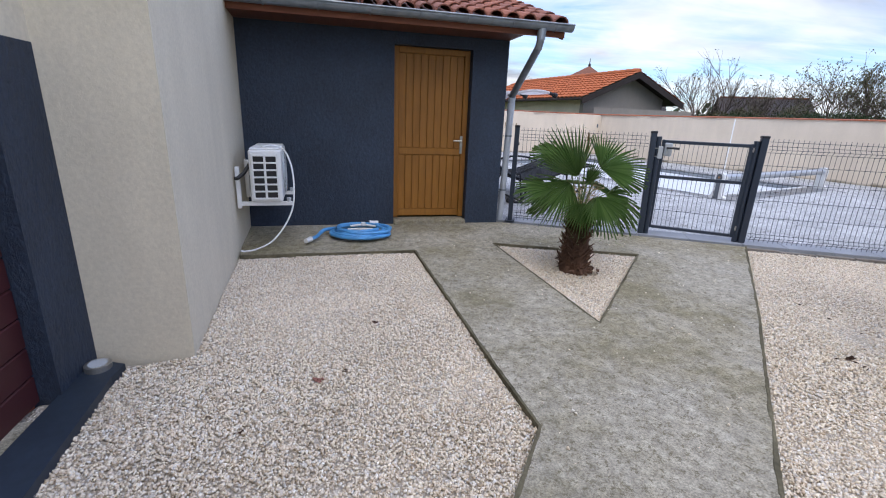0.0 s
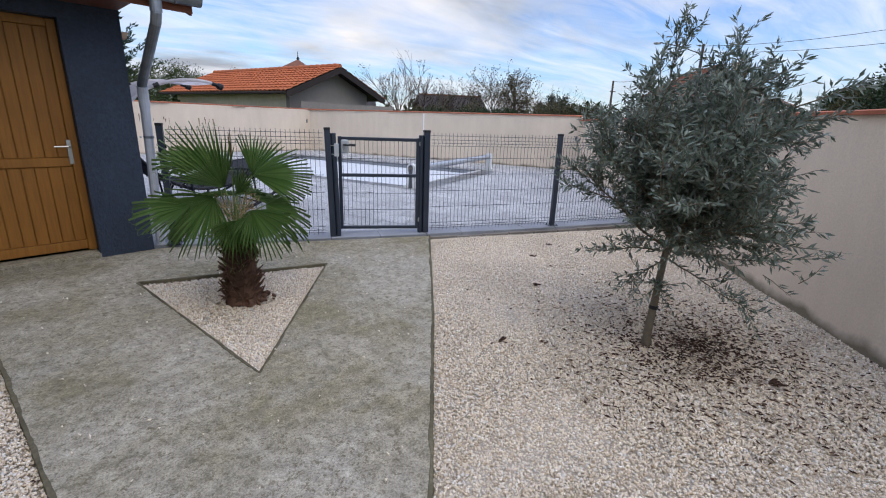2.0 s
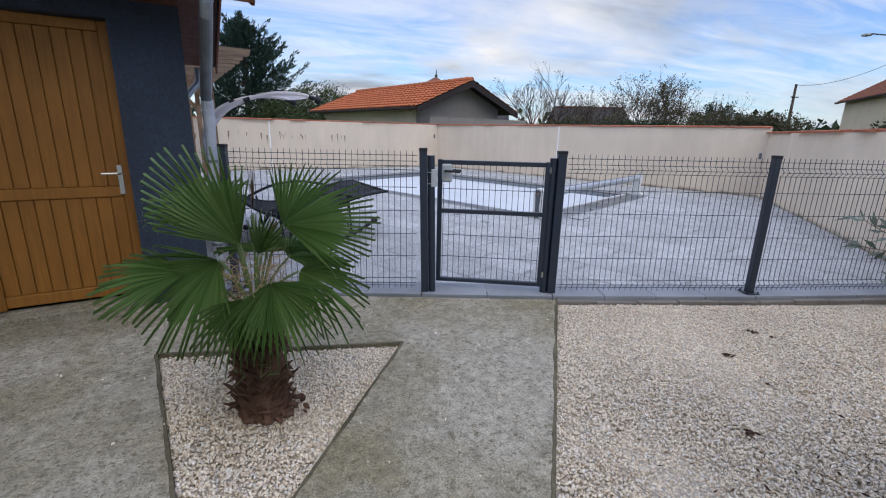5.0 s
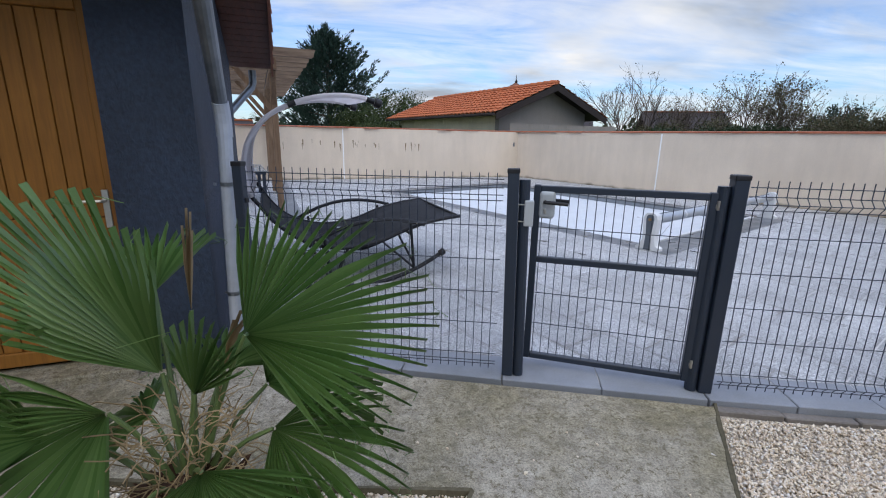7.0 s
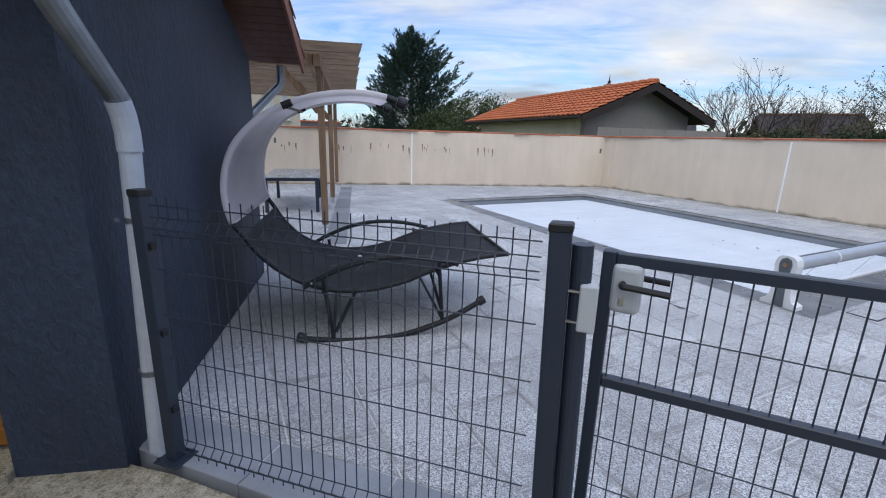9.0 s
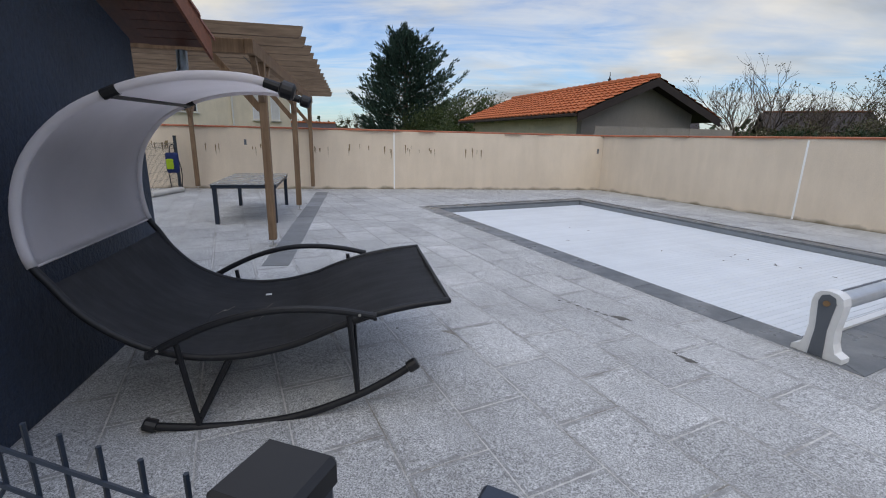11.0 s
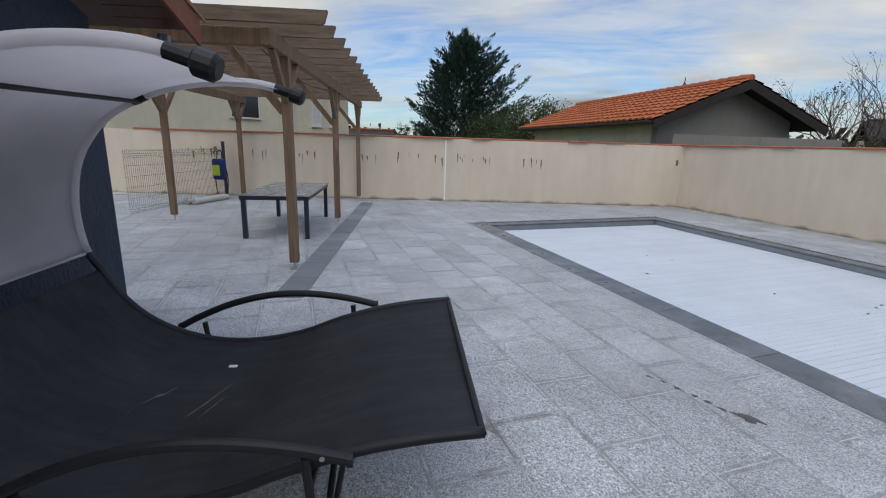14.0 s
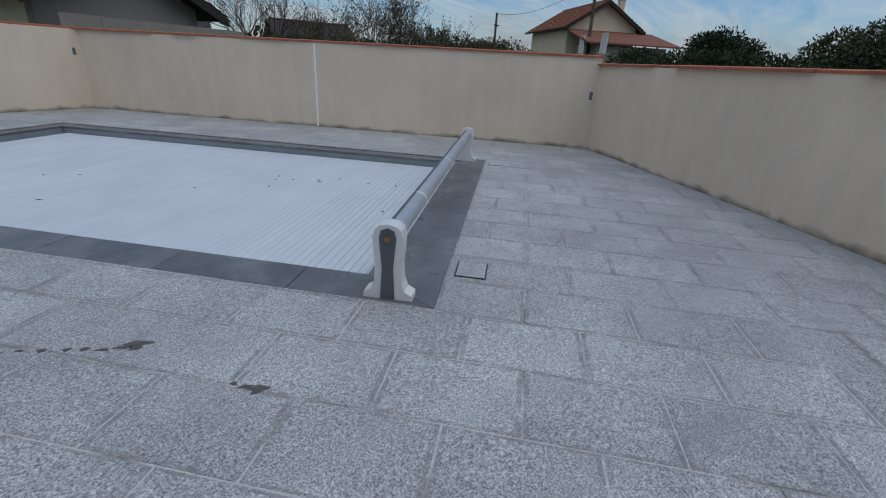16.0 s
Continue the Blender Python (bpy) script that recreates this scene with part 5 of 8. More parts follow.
M["frame"] = plain("black_powder_coated_tube", (0.010, 0.011, 0.014), 0.52, 0.0, 0.35, 0.2, 50, 0.0003)
def thin_cloth(name, color, through_light):
    """Stretched cloth that lets some light through."""
    m = Mat(name, color, 0.8, 0, 0.2)
    m.vary(m.noise(3.0, 4), 0.3, 0.7, 0.93, 1.02)
    m.tint(m.ramp(m.noise(9, 6, 0.8), 0.70, 0.74, (0, 0, 0), (0.5, 0.5, 0.5)), (0.40, 0.36, 0.35))
    tr = m.N.new("ShaderNodeBsdfTranslucent")
    mx = m.N.new("ShaderNodeMixShader")
    mx.inputs[0].default_value = through_light
    m.L.new(m.col, tr.inputs["Color"])
    m.L.new(m.b.outputs[0], mx.inputs[1])
    m.L.new(tr.outputs[0], mx.inputs[2])
    m.L.new(mx.outputs[0], m.N["Material Output"].inputs["Surface"])
    return m.m


M["canopy"] = thin_cloth("pale_canopy_cloth", (0.84, 0.81, 0.82), 0.6)
M["seatfab"] = mesh_fabric("charcoal_sling", (0.062, 0.064, 0.072), 0.35)
M["scuff"] = plain("dried_scuff", (0.26, 0.25, 0.23), 0.9, 0, 0.2, 0.3, 60)
build_lounger()


# ---- pergola ----
PG, PG_ANG = (-0.24, 10.68), 107.7


def build_pergola():
    t = thing("pergola", "weathered timber pergola on steel post feet", "pergola", at=frame_at(PG, PG_ANG, TERRACE))
    # x runs along the front beam away from the shed, y towards the house behind
    D = 3.0
    xs = [(0.0, 0.0), (3.09, 0.0), (6.45, 0.0), (-0.9, D - 0.1), (3.12, D - 0.1), (6.50, D - 0.1)]
    for x, y in xs:
        bm = B()
        box(bm, (x - 0.048, y - 0.048, 0.09), (x + 0.048, y + 0.048, 2.44), bevel=0.006)
        p = part("post", bm, M["beam"], t)
        bm = B()
        tube(bm, [(x, y, 0), (x, y, 0.10)], 0.011, 8)
        box(bm, (x - 0.045, y - 0.045, 0.082), (x + 0.045, y + 0.045, 0.089))
        box(bm, (x - 0.05, y - 0.05, 0.0), (x + 0.05, y + 0.05, 0.006))
        part("post_foot", bm, M["steel"], p, "galvanised steel post foot")
    for y in (0.0, D - 0.1):
        bm = B()
        box(bm, (-0.62 if y == 0 else -1.3, y - 0.045, 2.30), (7.0, y + 0.045, 2.455), bevel=0.006)
        part("beam", bm, M["beam"], t)
    bm = B()
    box(bm, (-0.60, 0.05, 2.30), (-0.50, D, 2.45), bevel=0.006)
    part("cross_beam", bm, M["beam"], t)
    # knee braces
    for x, y in xs:
        for s in (-1, 1):
            bm = B()
            a, b = Vector((x + s * 0.04, y, 1.86)), Vector((x + s * 0.46, y, 2.31))
            d = (b - a).normalized()
            n = Vector((-d.z * 1, 0, d.x)) * 0.035
            w = Vector((0, 0.03, 0))
            vs = [bm.verts.new(q) for q in (a - n - w, a + n - w, a + n + w, a - n + w, b - n - w, b + n - w, b + n + w, b - n + w)]
            for f in ((0, 1, 2, 3), (7, 6, 5, 4), (0, 4, 5, 1), (1, 5, 6, 2), (2, 6, 7, 3), (3, 7, 4, 0)):
                bm.faces.new([vs[i] for i in f])
            part("knee_brace", bm, M["beam"], t)
        if y < 1:
            bm = B()
            a, b = Vector((x, y + 0.04, 1.75)), Vector((x, y + 0.62, 2.46))
            d = (b - a).normalized()
            n = Vector((0, -d.z, d.y)) * 0.04
            w = Vector((0.03, 0, 0))
            vs = [bm.verts.new(q) for q in (a - n - w, a + n - w, a + n + w, a - n + w, b - n - w, b + n - w, b + n + w, b - n + w)]
            for f in ((0, 1, 2, 3), (7, 6, 5, 4), (0, 4, 5, 1), (1, 5, 6, 2), (2, 6, 7, 3), (3, 7, 4, 0)):
                bm.faces.new([vs[i] for i in f])
            part("knee_brace", bm, M["beam"], t)
    rnd = random.Random(8)
    for k in range(15):
        x = -0.75 + k * 0.535
        bm = B()
        y0, y1 = -0.58 + rnd.uniform(-0.012, 0.012), D + 0.55
        # rafters with a chamfered tail
        pr = [(y0, 2.575), (y0 + 0.03, 2.475), (y0 + 0.06, 2.457), (y1, 2.457), (y1, 2.575)]
        A = [bm.verts.new((x - 0.028, y, z)) for y, z in pr]
        C = [bm.verts.new((x + 0.028, y, z)) for y, z in pr]
        bm.faces.new(A); bm.faces.new(C[::-1])
        for i in range(5):
            j = (i + 1) % 5
            bm.faces.new((A[i], C[i], C[j], A[j]))
        o = part("rafter", bm, M["rafter_wood"], t)
    # cables under the beam
    bm = B()
    tube(bm, smooth_path([(-0.5, 0.08, 2.28), (1.2, 0.10, 2.20), (3.0, 0.08, 2.28)], 6), 0.006, 5)
    part("cable", bm, M["black"], t)


m = m_wood("weathered_rafter_wood", (0.23, 0.165, 0.118), (0.125, 0.088, 0.064), "Y", 0.88)
M["rafter_wood"] = m
build_pergola()


def build_band():
    b = tagged(new("pavement_band"), "dark granite band in the paving along the pergola", "paving band", kind="structure")
    a = (0.00, 10.04)
    rnd = random.Random(6)
    L = 6.9
    n = 11
    F = frame_at((0.12, 9.75), 106.9, TERRACE)
    for k in range(n):
        bm = B()
        box(bm, (k * L / n + 0.003, -0.265, -0.02), ((k + 1) * L / n - 0.003, 0.035, 0.0065), bevel=0.002)
        o = part("slab", bm, M["bandstone"], b)
        o.matrix_local = F @ pose(0, 0, rnd.uniform(-0.0008, 0.0008))


m = Mat("dark_band_granite", (0.185, 0.195, 0.205), 0.65, 0, 0.4, "World")
m.vary(m.rnd(), 0, 1, 0.85, 1.15)
m.vary(m.noise(220, 2), 0.35, 0.65, 0.75, 1.2)
m.vary(m.noise(3, 4), 0.3, 0.7, 0.85, 1.1)
M["bandstone"] = m.m
build_band()


# ---- table under the pergola ----
def build_table():
    t = thing("garden_table", "dark metal garden table with a grey glass top under the pergola", "table", at=frame_at((-1.80, 11.87), 110.5, TERRACE))
    # x along the table, y to its left; legs first
    L, W, H = 2.05, 0.90, 0.66
    for x in (0, L):
        for y in (0, -W):
            bm = B()
            box(bm, (x - 0.032, y - 0.032, 0), (x + 0.032, y + 0.032, H - 0.05), bevel=0.004)
            part("leg", bm, M["anthracite"], t)
    for nm, lo, hi in (("rail", (-0.05, -0.045, H - 0.075), (L + 0.05, 0.045, H - 0.02)), ("rail", (-0.05, -W - 0.045, H - 0.075), (L + 0.05, -W + 0.045, H - 0.02)), ("rail", (-0.05, -W + 0.045, H - 0.075), (0.04, -0.045, H - 0.02)), ("rail", (L - 0.04, -W + 0.045, H - 0.075), (L + 0.05, -0.045, H - 0.02))):
        bm = B()
        box(bm, lo, hi, bevel=0.004)
        part(nm, bm, M["anthracite"], t)
    bm = B()
    box(bm, (-0.06, -W - 0.06, H - 0.019), (L + 0.06, 0.06, H - 0.006), bevel=0.003)
    part("tabletop", bm, M["glasstop"], t, "smoked grey glass top")


m = Mat("smoked_glass_top", (0.17, 0.19, 0.20), 0.25, 0, 0.5)
m.gloss(m.noise(3, 4), 0.3, 0.7, 0.12, 0.35)
M["glasstop"] = m.m
build_table()


# ---- back corner: wire fence, rolled mats, backpack ----
def build_corner():
    a, b = (-4.95, 12.75), (-5.45, 15.95)
    fence_panel(a, b, TERRACE, "weathered pale wire fence panel in the back corner")
    for p in (b,):
        fence_post(p, TERRACE, seg_ang(a, b), h=1.35, label="dark fence post in the back corner")
    t = thing("rolled_mats", "pale rolled mats lying beside the back fence", "mat", at=frame_at((-5.12, 14.3), 92, TERRACE))
    for i, (x, y, L, r) in enumerate(((0, 0, 1.3, 0.055), (0.05, -0.14, 1.1, 0.06), (0.1, 0.12, 1.2, 0.05))):
        bm = B()
        tube(bm, [(x, y, r), (x + L, y, r)], r, 12)
        for q in (0.35, 0.7):
            tube(bm, [(x - 0.004, y, r), (x - 0.002, y, r)], r * q, 10)
        part("roll", bm, M["mat"], t)
    t = thing("backpack", "blue and black backpack hanging on the back fence post", "backpack", at=frame_at((-5.36, 15.72), 20, TERRACE))
    bm = B()
    box(bm, (-0.13, -0.24, 0.45), (0.15, -0.08, 0.95), bevel=0.05, seg=3)
    part("body", bm, M["bagblue"], t, "dark blue body")
    bm = B()
    box(bm, (-0.10, -0.285, 0.55), (0.06, -0.24, 0.80), bevel=0.02, seg=2)
    part("pocket", bm, M["lime"], t, "lime green pocket")
    bm = B()
    tube(bm, smooth_path([(-0.06, -0.08, 0.95), (-0.04, -0.03, 1.12), (0.04, -0.03, 1.12), (0.06, -0.08, 0.95)], 4), 0.012, 6)
    tube(bm, smooth_path([(-0.10, -0.09, 0.9), (-0.14, -0.04, 0.5), (-0.09, -0.1, 0.05)], 4), 0.012, 6)
    tube(bm, smooth_path([(0.10, -0.09, 0.9), (0.16, -0.05, 0.5), (0.14, -0.1, 0.03)], 4), 0.012, 6)
    part("strap", bm, M["black"], t)


M["mat"] = plain("pale_mat", (0.52, 0.50, 0.46), 0.85, 0, 0.2, 0.15, 30)
M["bagblue"] = plain("bag_blue", (0.02, 0.04, 0.16), 0.7, 0, 0.3, 0.3, 20)
M["lime"] = plain("bag_lime", (0.35, 0.50, 0.03), 0.7, 0, 0.3, 0.1, 20)
build_corner()


# ---- plants ----
def fast_mesh(name, verts, faces, material, parent=None, label="", kind="", smooth=False):
    """A big mesh from arrays: faces is an n x 3 or n x 4 array."""
    me = bpy.data.meshes.new(name)
    verts, faces = np.asarray(verts, dtype=np.float32), np.asarray(faces, dtype=np.int32)
    k = faces.shape[1]
    me.vertices.add(len(verts))
    me.vertices.foreach_set("co", verts.ravel())
    me.loops.add(faces.size)
    me.loops.foreach_set("vertex_index", faces.ravel())
    me.polygons.add(len(faces))
    me.polygons.foreach_set("loop_start", np.arange(0, faces.size, k, dtype=np.int32))
    me.update(calc_edges=True)
    for mm in (material if isinstance(material, (list, tuple)) else [material]):
        me.materials.append(mm)
    if smooth:
        me.polygons.foreach_set("use_smooth", [True] * len(faces))
    ob = new(name, me)
    ob.parent = parent
    return tagged(ob, label=label, kind=kind)


def m_leaf(name, color, back, rough=0.5, vary=0.35):
    m = Mat(name, color, rough, 0, 0.4)
    m.tint(m.ramp(m.island(), 0.0, 1.0), back)
    m.vary(m.noise(1.5, 3), 0.3, 0.7, 1 - vary, 1 + vary * 0.5)
    m.b.inputs["Subsurface Weight"].default_value = 0.0
    tr = m.N.new("ShaderNodeBsdfTranslucent")
    mixs = m.N.new("ShaderNodeMixShader")
    mixs.inputs[0].default_value = 0.22
    m.L.new(m.col, tr.inputs["Color"])
    out = m.N["Material Output"]
    m.L.new(m.b.outputs[0], mixs.inputs[1])
    m.L.new(tr.outputs[0], mixs.inputs[2])
    m.L.new(mixs.outputs[0], out.inputs["Surface"])
    return m.m


def leaves(rng, P, D, length, width, bend=0.15):
    """Lance-shaped leaves of four triangles at the points P, along the directions D."""
    n = len(P)
    D = D / np.linalg.norm(D, axis=1, keepdims=True)
    R = rng.normal(size=(n, 3))
    S = np.cross(D, R)
    S /= np.linalg.norm(S, axis=1, keepdims=True)
    U = np.cross(S, D)
    L = (length * rng.uniform(0.65, 1.15, n))[:, None]
    Wd = (width * rng.uniform(0.7, 1.15, n))[:, None]
    v = np.stack([P, P + D * L * 0.45 + S * Wd * 0.5, P + D * L * 0.45 - S * Wd * 0.5, P + D * L * 0.5 - U * L * bend * 0.25, P + D * L - U * L * bend], axis=1)
    base = (np.arange(n) * 5)[:, None]
    f = np.concatenate([base + np.array([[0, 1, 3]]), base + np.array([[0, 3, 2]]), base + np.array([[1, 4, 3]]), base + np.array([[3, 4, 2]])])
    return v.reshape(-1, 3), f


M["olive_leaf"] = m_leaf("olive_leaf", (0.070, 0.105, 0.072), (0.24, 0.285, 0.24), 0.40, 0.25)
M["bark"] = plain("olive_bark", (0.20, 0.165, 0.12), 0.9, 0, 0.2, 0.35, 40, 0.003)
M["debris"] = plain("dry_brown_leaves", (0.095, 0.055, 0.040), 0.9, 0, 0.15, 0.4, 30)


def build_olive():
    rng = np.random.default_rng(12)
    rnd = random.Random(12)
    base = Vector((3.74, 2.10, 0.0))
    t = thing("olive_tree", "young olive tree with a grey-green crown standing in the gravel", "olive tree", at=pose(*base))
    trunk = [Vector(p) for p in ((0, 0, -0.03), (0.008, 0.006, 0.12), (0.045, 0.02, 0.26), (0.06, 0.02, 0.50), (0.10, 0.03, 0.74), (0.12, 0.05, 0.95))]
    bm = B()
    sp = smooth_path(trunk, 4)
    tube(bm, sp, [0.030 - 0.011 * i / len(sp) + (0.008 if i < 2 else 0) for i in range(len(sp))], 10)
    part("trunk", bm, M["bark"], t, smooth=True)
    bm = B()
    tube(bm, [(0.045, 0.02, 0.245), (0.047, 0.02, 0.27)], 0.031, 10)
    tube(bm, [(0.045, -0.01, 0.257), (0.02, -0.045, 0.262)], 0.006, 6)
    part("tie", bm, M["black"], t, "black rubber tree tie")
    P, D = [], []
    bmb = B()

    def twig(p, d, L, r, depth):
        n = max(3, int(L / 0.055))
        pts = [p.copy()]
        dd = d.normalized()
        for i in range(n):
            dd = (dd + Vector((rnd.gauss(0, 0.10), rnd.gauss(0, 0.10), rnd.gauss(0.02, 0.07)))).normalized()
            pts.append(pts[-1] + dd * L / n)
            if depth >= 1:
                for s in (0, 1, 2, 3):
                    ax = Vector((rnd.gauss(0, 1), rnd.gauss(0, 1), rnd.gauss(0, 1)))
                    sd = dd.cross(ax).normalized()
                    P.append(pts[-1] - dd * rnd.uniform(0, L / n))
                    D.append(dd * rnd.uniform(0.4, 1.0) + sd * rnd.uniform(0.5, 1.0))
        tube(bmb, pts, [r * (1 - 0.65 * i / n) for i in range(n + 1)], 4 if depth > 0 else 6)
        if depth < 2:
            k = (12, 6)[depth]
            for j in range(k):
                f = rnd.uniform(0.12 if depth == 0 else 0.2, 0.97)
                q = pts[min(n, int(f * n))]
                ax = Vector((rnd.gauss(0, 1), rnd.gauss(0, 1), rnd.gauss(0, 0.6)))
                nd = (dd * 0.95 + ax.normalized() * 0.80).normalized()
                twig(q, nd, (0.36, 0.19)[depth] * rnd.uniform(0.6, 1.2), r * 0.45, depth + 1)
    heads = []
    for i in range(30):
        az = i * 2.399 + rnd.uniform(-0.3, 0.3)
        tilt = (0.24, 0.55, 0.90, 1.15, 0.72)[i % 5] + rnd.uniform(-0.1, 0.1)
        L = (1.12, 0.92, 0.76, 0.66, 0.82)[i % 5] * rnd.uniform(0.82, 1.08)
        st = sp[min(len(sp) - 1, rnd.randint(len(sp) - 7, len(sp) - 1))]
        d = Vector((math.sin(tilt) * math.cos(az), math.sin(tilt) * math.sin(az), math.cos(tilt)))
        d += Vector((0.16, -0.12, 0))
        twig(st, d, L, 0.011, 0)
    # low shoots
    for q, d, L in (((0.06, 0.02, 0.42), (-0.5, -0.2, 0.10), 0.20), ((0.10, 0.03, 0.70), (0.75, -0.6, 0.05), 0.80), ((0.10, 0.03, 0.72), (0.9, -0.1, 0.0), 0.7), ((0.10, 0.03, 0.66), (0.55, -0.9, -0.12), 0.95), ((0.10, 0.03, 0.62), (0.35, -0.9, -0.42), 0.70), ((0.10, 0.03, 0.66), (-0.5, 0.6, -0.05), 0.5), ((0.10, 0.03, 0.60), (-0.3, 0.3, -0.35), 0.30), ((0.1, 0.03, 0.70), (0.55, 0.75, -0.15), 0.6), ((0.1, 0.03, 0.7), (0.2, -0.9, 0.0), 0.35)):
        twig(Vector(q), Vector(d), L, 0.006, 1)
        for j in range(3):
            twig(Vector(q) + Vector(d).normalized() * L * (0.4 + 0.2 * j), Vector(d) + Vector((rnd.gauss(0, .6), rnd.gauss(0, .6), rnd.gauss(0, .4))), 0.2, 0.003, 2)
    part("branchwork", bmb, M["bark"], t, kind="stuff")
    v, f = leaves(rng, np.array([tuple(p) for p in P]), np.array([tuple(d) for d in D]), 0.061, 0.0150)
    fast_mesh("foliage", v, f, M["olive_leaf"], t, "small narrow grey-green leaves", kind="stuff")
    # dry leaves under the crown
    n = 3300
    r = np.abs(rng.normal(0, 0.62, n)) ** 0.8 + 0.03
    a = rng.uniform(0, 2 * math.pi, n)
    x, y = base.x + 0.28 + r * np.cos(a), base.y - 0.22 + r * np.sin(a) * 0.9
    z = np.array([slope(p, q) for p, q in zip(x, y)]) - 0.008 + rng.uniform(0, 0.010, n)
    a = rng.uniform(0, 6.283, n)
    dirs = np.stack([np.cos(a), np.sin(a), rng.uniform(-0.1, 0.25, n)], axis=1)
    v, f = leaves(rng, np.stack([x, y, z], axis=1), dirs, 0.042, 0.012, 0.1)
    fl = fast_mesh("fallen_leaves", v, f, M["debris"])
    tagged(fl, "dry brown leaves scattered under the olive tree", "fallen leaves", kind="stuff")


build_olive()

M["palm_leaf"] = m_leaf("palm_leaf", (0.070, 0.155, 0.035), (0.165, 0.27, 0.085), 0.38, 0.3)
M["palm_dry"] = m_leaf("dry_palm_fibre", (0.46, 0.34, 0.19), (0.32, 0.22, 0.11), 0.9, 0.3)
M["palm_bark"] = plain("shaggy_palm_bark", (0.17, 0.095, 0.065), 0.95, 0, 0.15, 0.6, 50, 0.004)
M["petiole"] = plain("green_leaf_stalk", (0.11, 0.16, 0.05), 0.5, 0, 0.4, 0.2, 20)


def build_palm():
    rnd = random.Random(21)
    bx, by = 1.33, 4.02
    bz = slope(bx, by)
    t = thing("fan_palm", "young fan palm with a shaggy brown trunk in a gravel triangle", "palm", at=pose(bx, by, bz))
    bm = B()
    prof = [(0, 0.155), (0.08, 0.150), (0.18, 0.135), (0.30, 0.120), (0.42, 0.110), (0.52, 0.105), (0.62, 0.06)]
    tube(bm, [(0.015 * math.sin(z * 6), 0, z - 0.03) for z, r in prof], [r * 0.86 for z, r in prof], 16)
    part("trunk", bm, M["palm_bark"], t)
    # old leaf bases, each a ragged bent scale
    bm = B()
    for i in range(230):
        z = 0.01 + 0.54 * (i / 230)
        a = i * 2.399 + rnd.uniform(-0.2, 0.2)
        r = np.interp(z, [p[0] for p in prof], [p[1] for p in prof]) * 0.86
        h, w = rnd.uniform(0.05, 0.11), rnd.uniform(0.030, 0.065)
        out = rnd.uniform(0.02, 0.085)
        er, et = Vector((math.cos(a), math.sin(a), 0)), Vector((-math.sin(a), math.cos(a), 0))
        up = Vector((0, 0, 1 if rnd.random() < 0.75 else -0.6))
        p = er * (r - 0.012) + Vector((0, 0, z))
        q = [p - et * w / 2, p + et * w / 2, p + er * out * 0.6 + up * h * 0.6 + et * w * 0.35, p + er * out + up * h + et * rnd.uniform(-0.02, 0.02), p + er * out * 0.6 + up * h * 0.6 - et * w * 0.35]
        vs = [bm.verts.new(x) for x in q]
        vb = [bm.verts.new(x - er * 0.012) for x in q]
        bm.faces.new(vs)
        bm.faces.new(vb[::-1])
        for k in range(5):
            bm.faces.new((vs[k], vs[(k + 1) % 5], vb[(k + 1) % 5], vb[k]))
    part("bark_husk", bm, M["palm_bark"], t, "ragged overlapping old leaf bases", kind="stuff")
    bm = B()
    for i in range(220):
        a = rnd.uniform(0, 6.28)
        r = rnd.uniform(0.02, 0.12)
        z = rnd.uniform(0.45, 0.80)
        p = Vector((r * math.cos(a), r * math.sin(a), z))
        pts = [p]
        d = Vector((math.cos(a) * 0.5, math.sin(a) * 0.5, rnd.uniform(-0.2, 0.9))).normalized()
        for k in range(5):
            d = (d + Vector((rnd.gauss(0, 0.35), rnd.gauss(0, 0.35), rnd.gauss(-0.1, 0.3)))).normalized()
            pts.append(pts[-1] + d * 0.028)
        tube(bm, pts, 0.0018, 3)
    part("fibre", bm, M["palm_dry"], t, "tangled dry tan fibres", kind="stuff")
    # clump at the foot
    bm = B()
    for i in range(36):
        a = rnd.uniform(-1.9, 0.3)
        r = rnd.uniform(0.12, 0.25)
        p = Vector((r * math.cos(a), r * math.sin(a) * 0.7, rnd.uniform(0.0, 0.035)))
        bmesh.ops.create_icosphere(bm, subdivisions=1, radius=rnd.uniform(0.012, 0.032), matrix=Matrix.Translation(p) @ Euler((rnd.random() * 3, rnd.random() * 3, 0)).to_matrix().to_4x4() @ Matrix.Diagonal((1, 0.6, 0.5, 1)))
    part("root_clump", bm, M["palm_bark"], t, "dark crumbly root clump", kind="stuff")

    def fan(az, el, stalk, R, droop, roll, spread=3.5, n=30, dry=False, off=(0, 0, 0), hub=None, toward=None, face=None):
        """One fan leaf: a stalk from the heart and folded segments round its end."""
        d = Vector((math.cos(el) * math.cos(az), math.cos(el) * math.sin(az), math.sin(el)))
        p0 = Vector((0.03 * math.cos(az), 0.03 * math.sin(az), 0.60)) + Vector(off)
        side = d.cross(Vector((0, 0, 1))).normalized()
        pts = [p0 + d * stalk * k / 5 + Vector((0, 0, -droop * 0.10 * (k / 5) ** 2)) for k in range(6)]
        if hub is not None:
            p0, h = Vector((hub[0] * 0.12, hub[1] * 0.12, 0.56)), Vector(hub)
            mid = p0.lerp(h, 0.5) + Vector((0, 0, 0.04))
            pts = smooth_path([p0, mid, h], 3)[-6:]
        lf = tagged(new("leaf"), label="dry browned fan leaf" if dry else "")
        lf.parent = t
        bm = B()
        tube(bm, pts, [0.009, 0.008, 0.007, 0.006, 0.006, 0.005], 6)
        part("stalk", bm, M["petiole"], lf)
        hub = pts[-1]
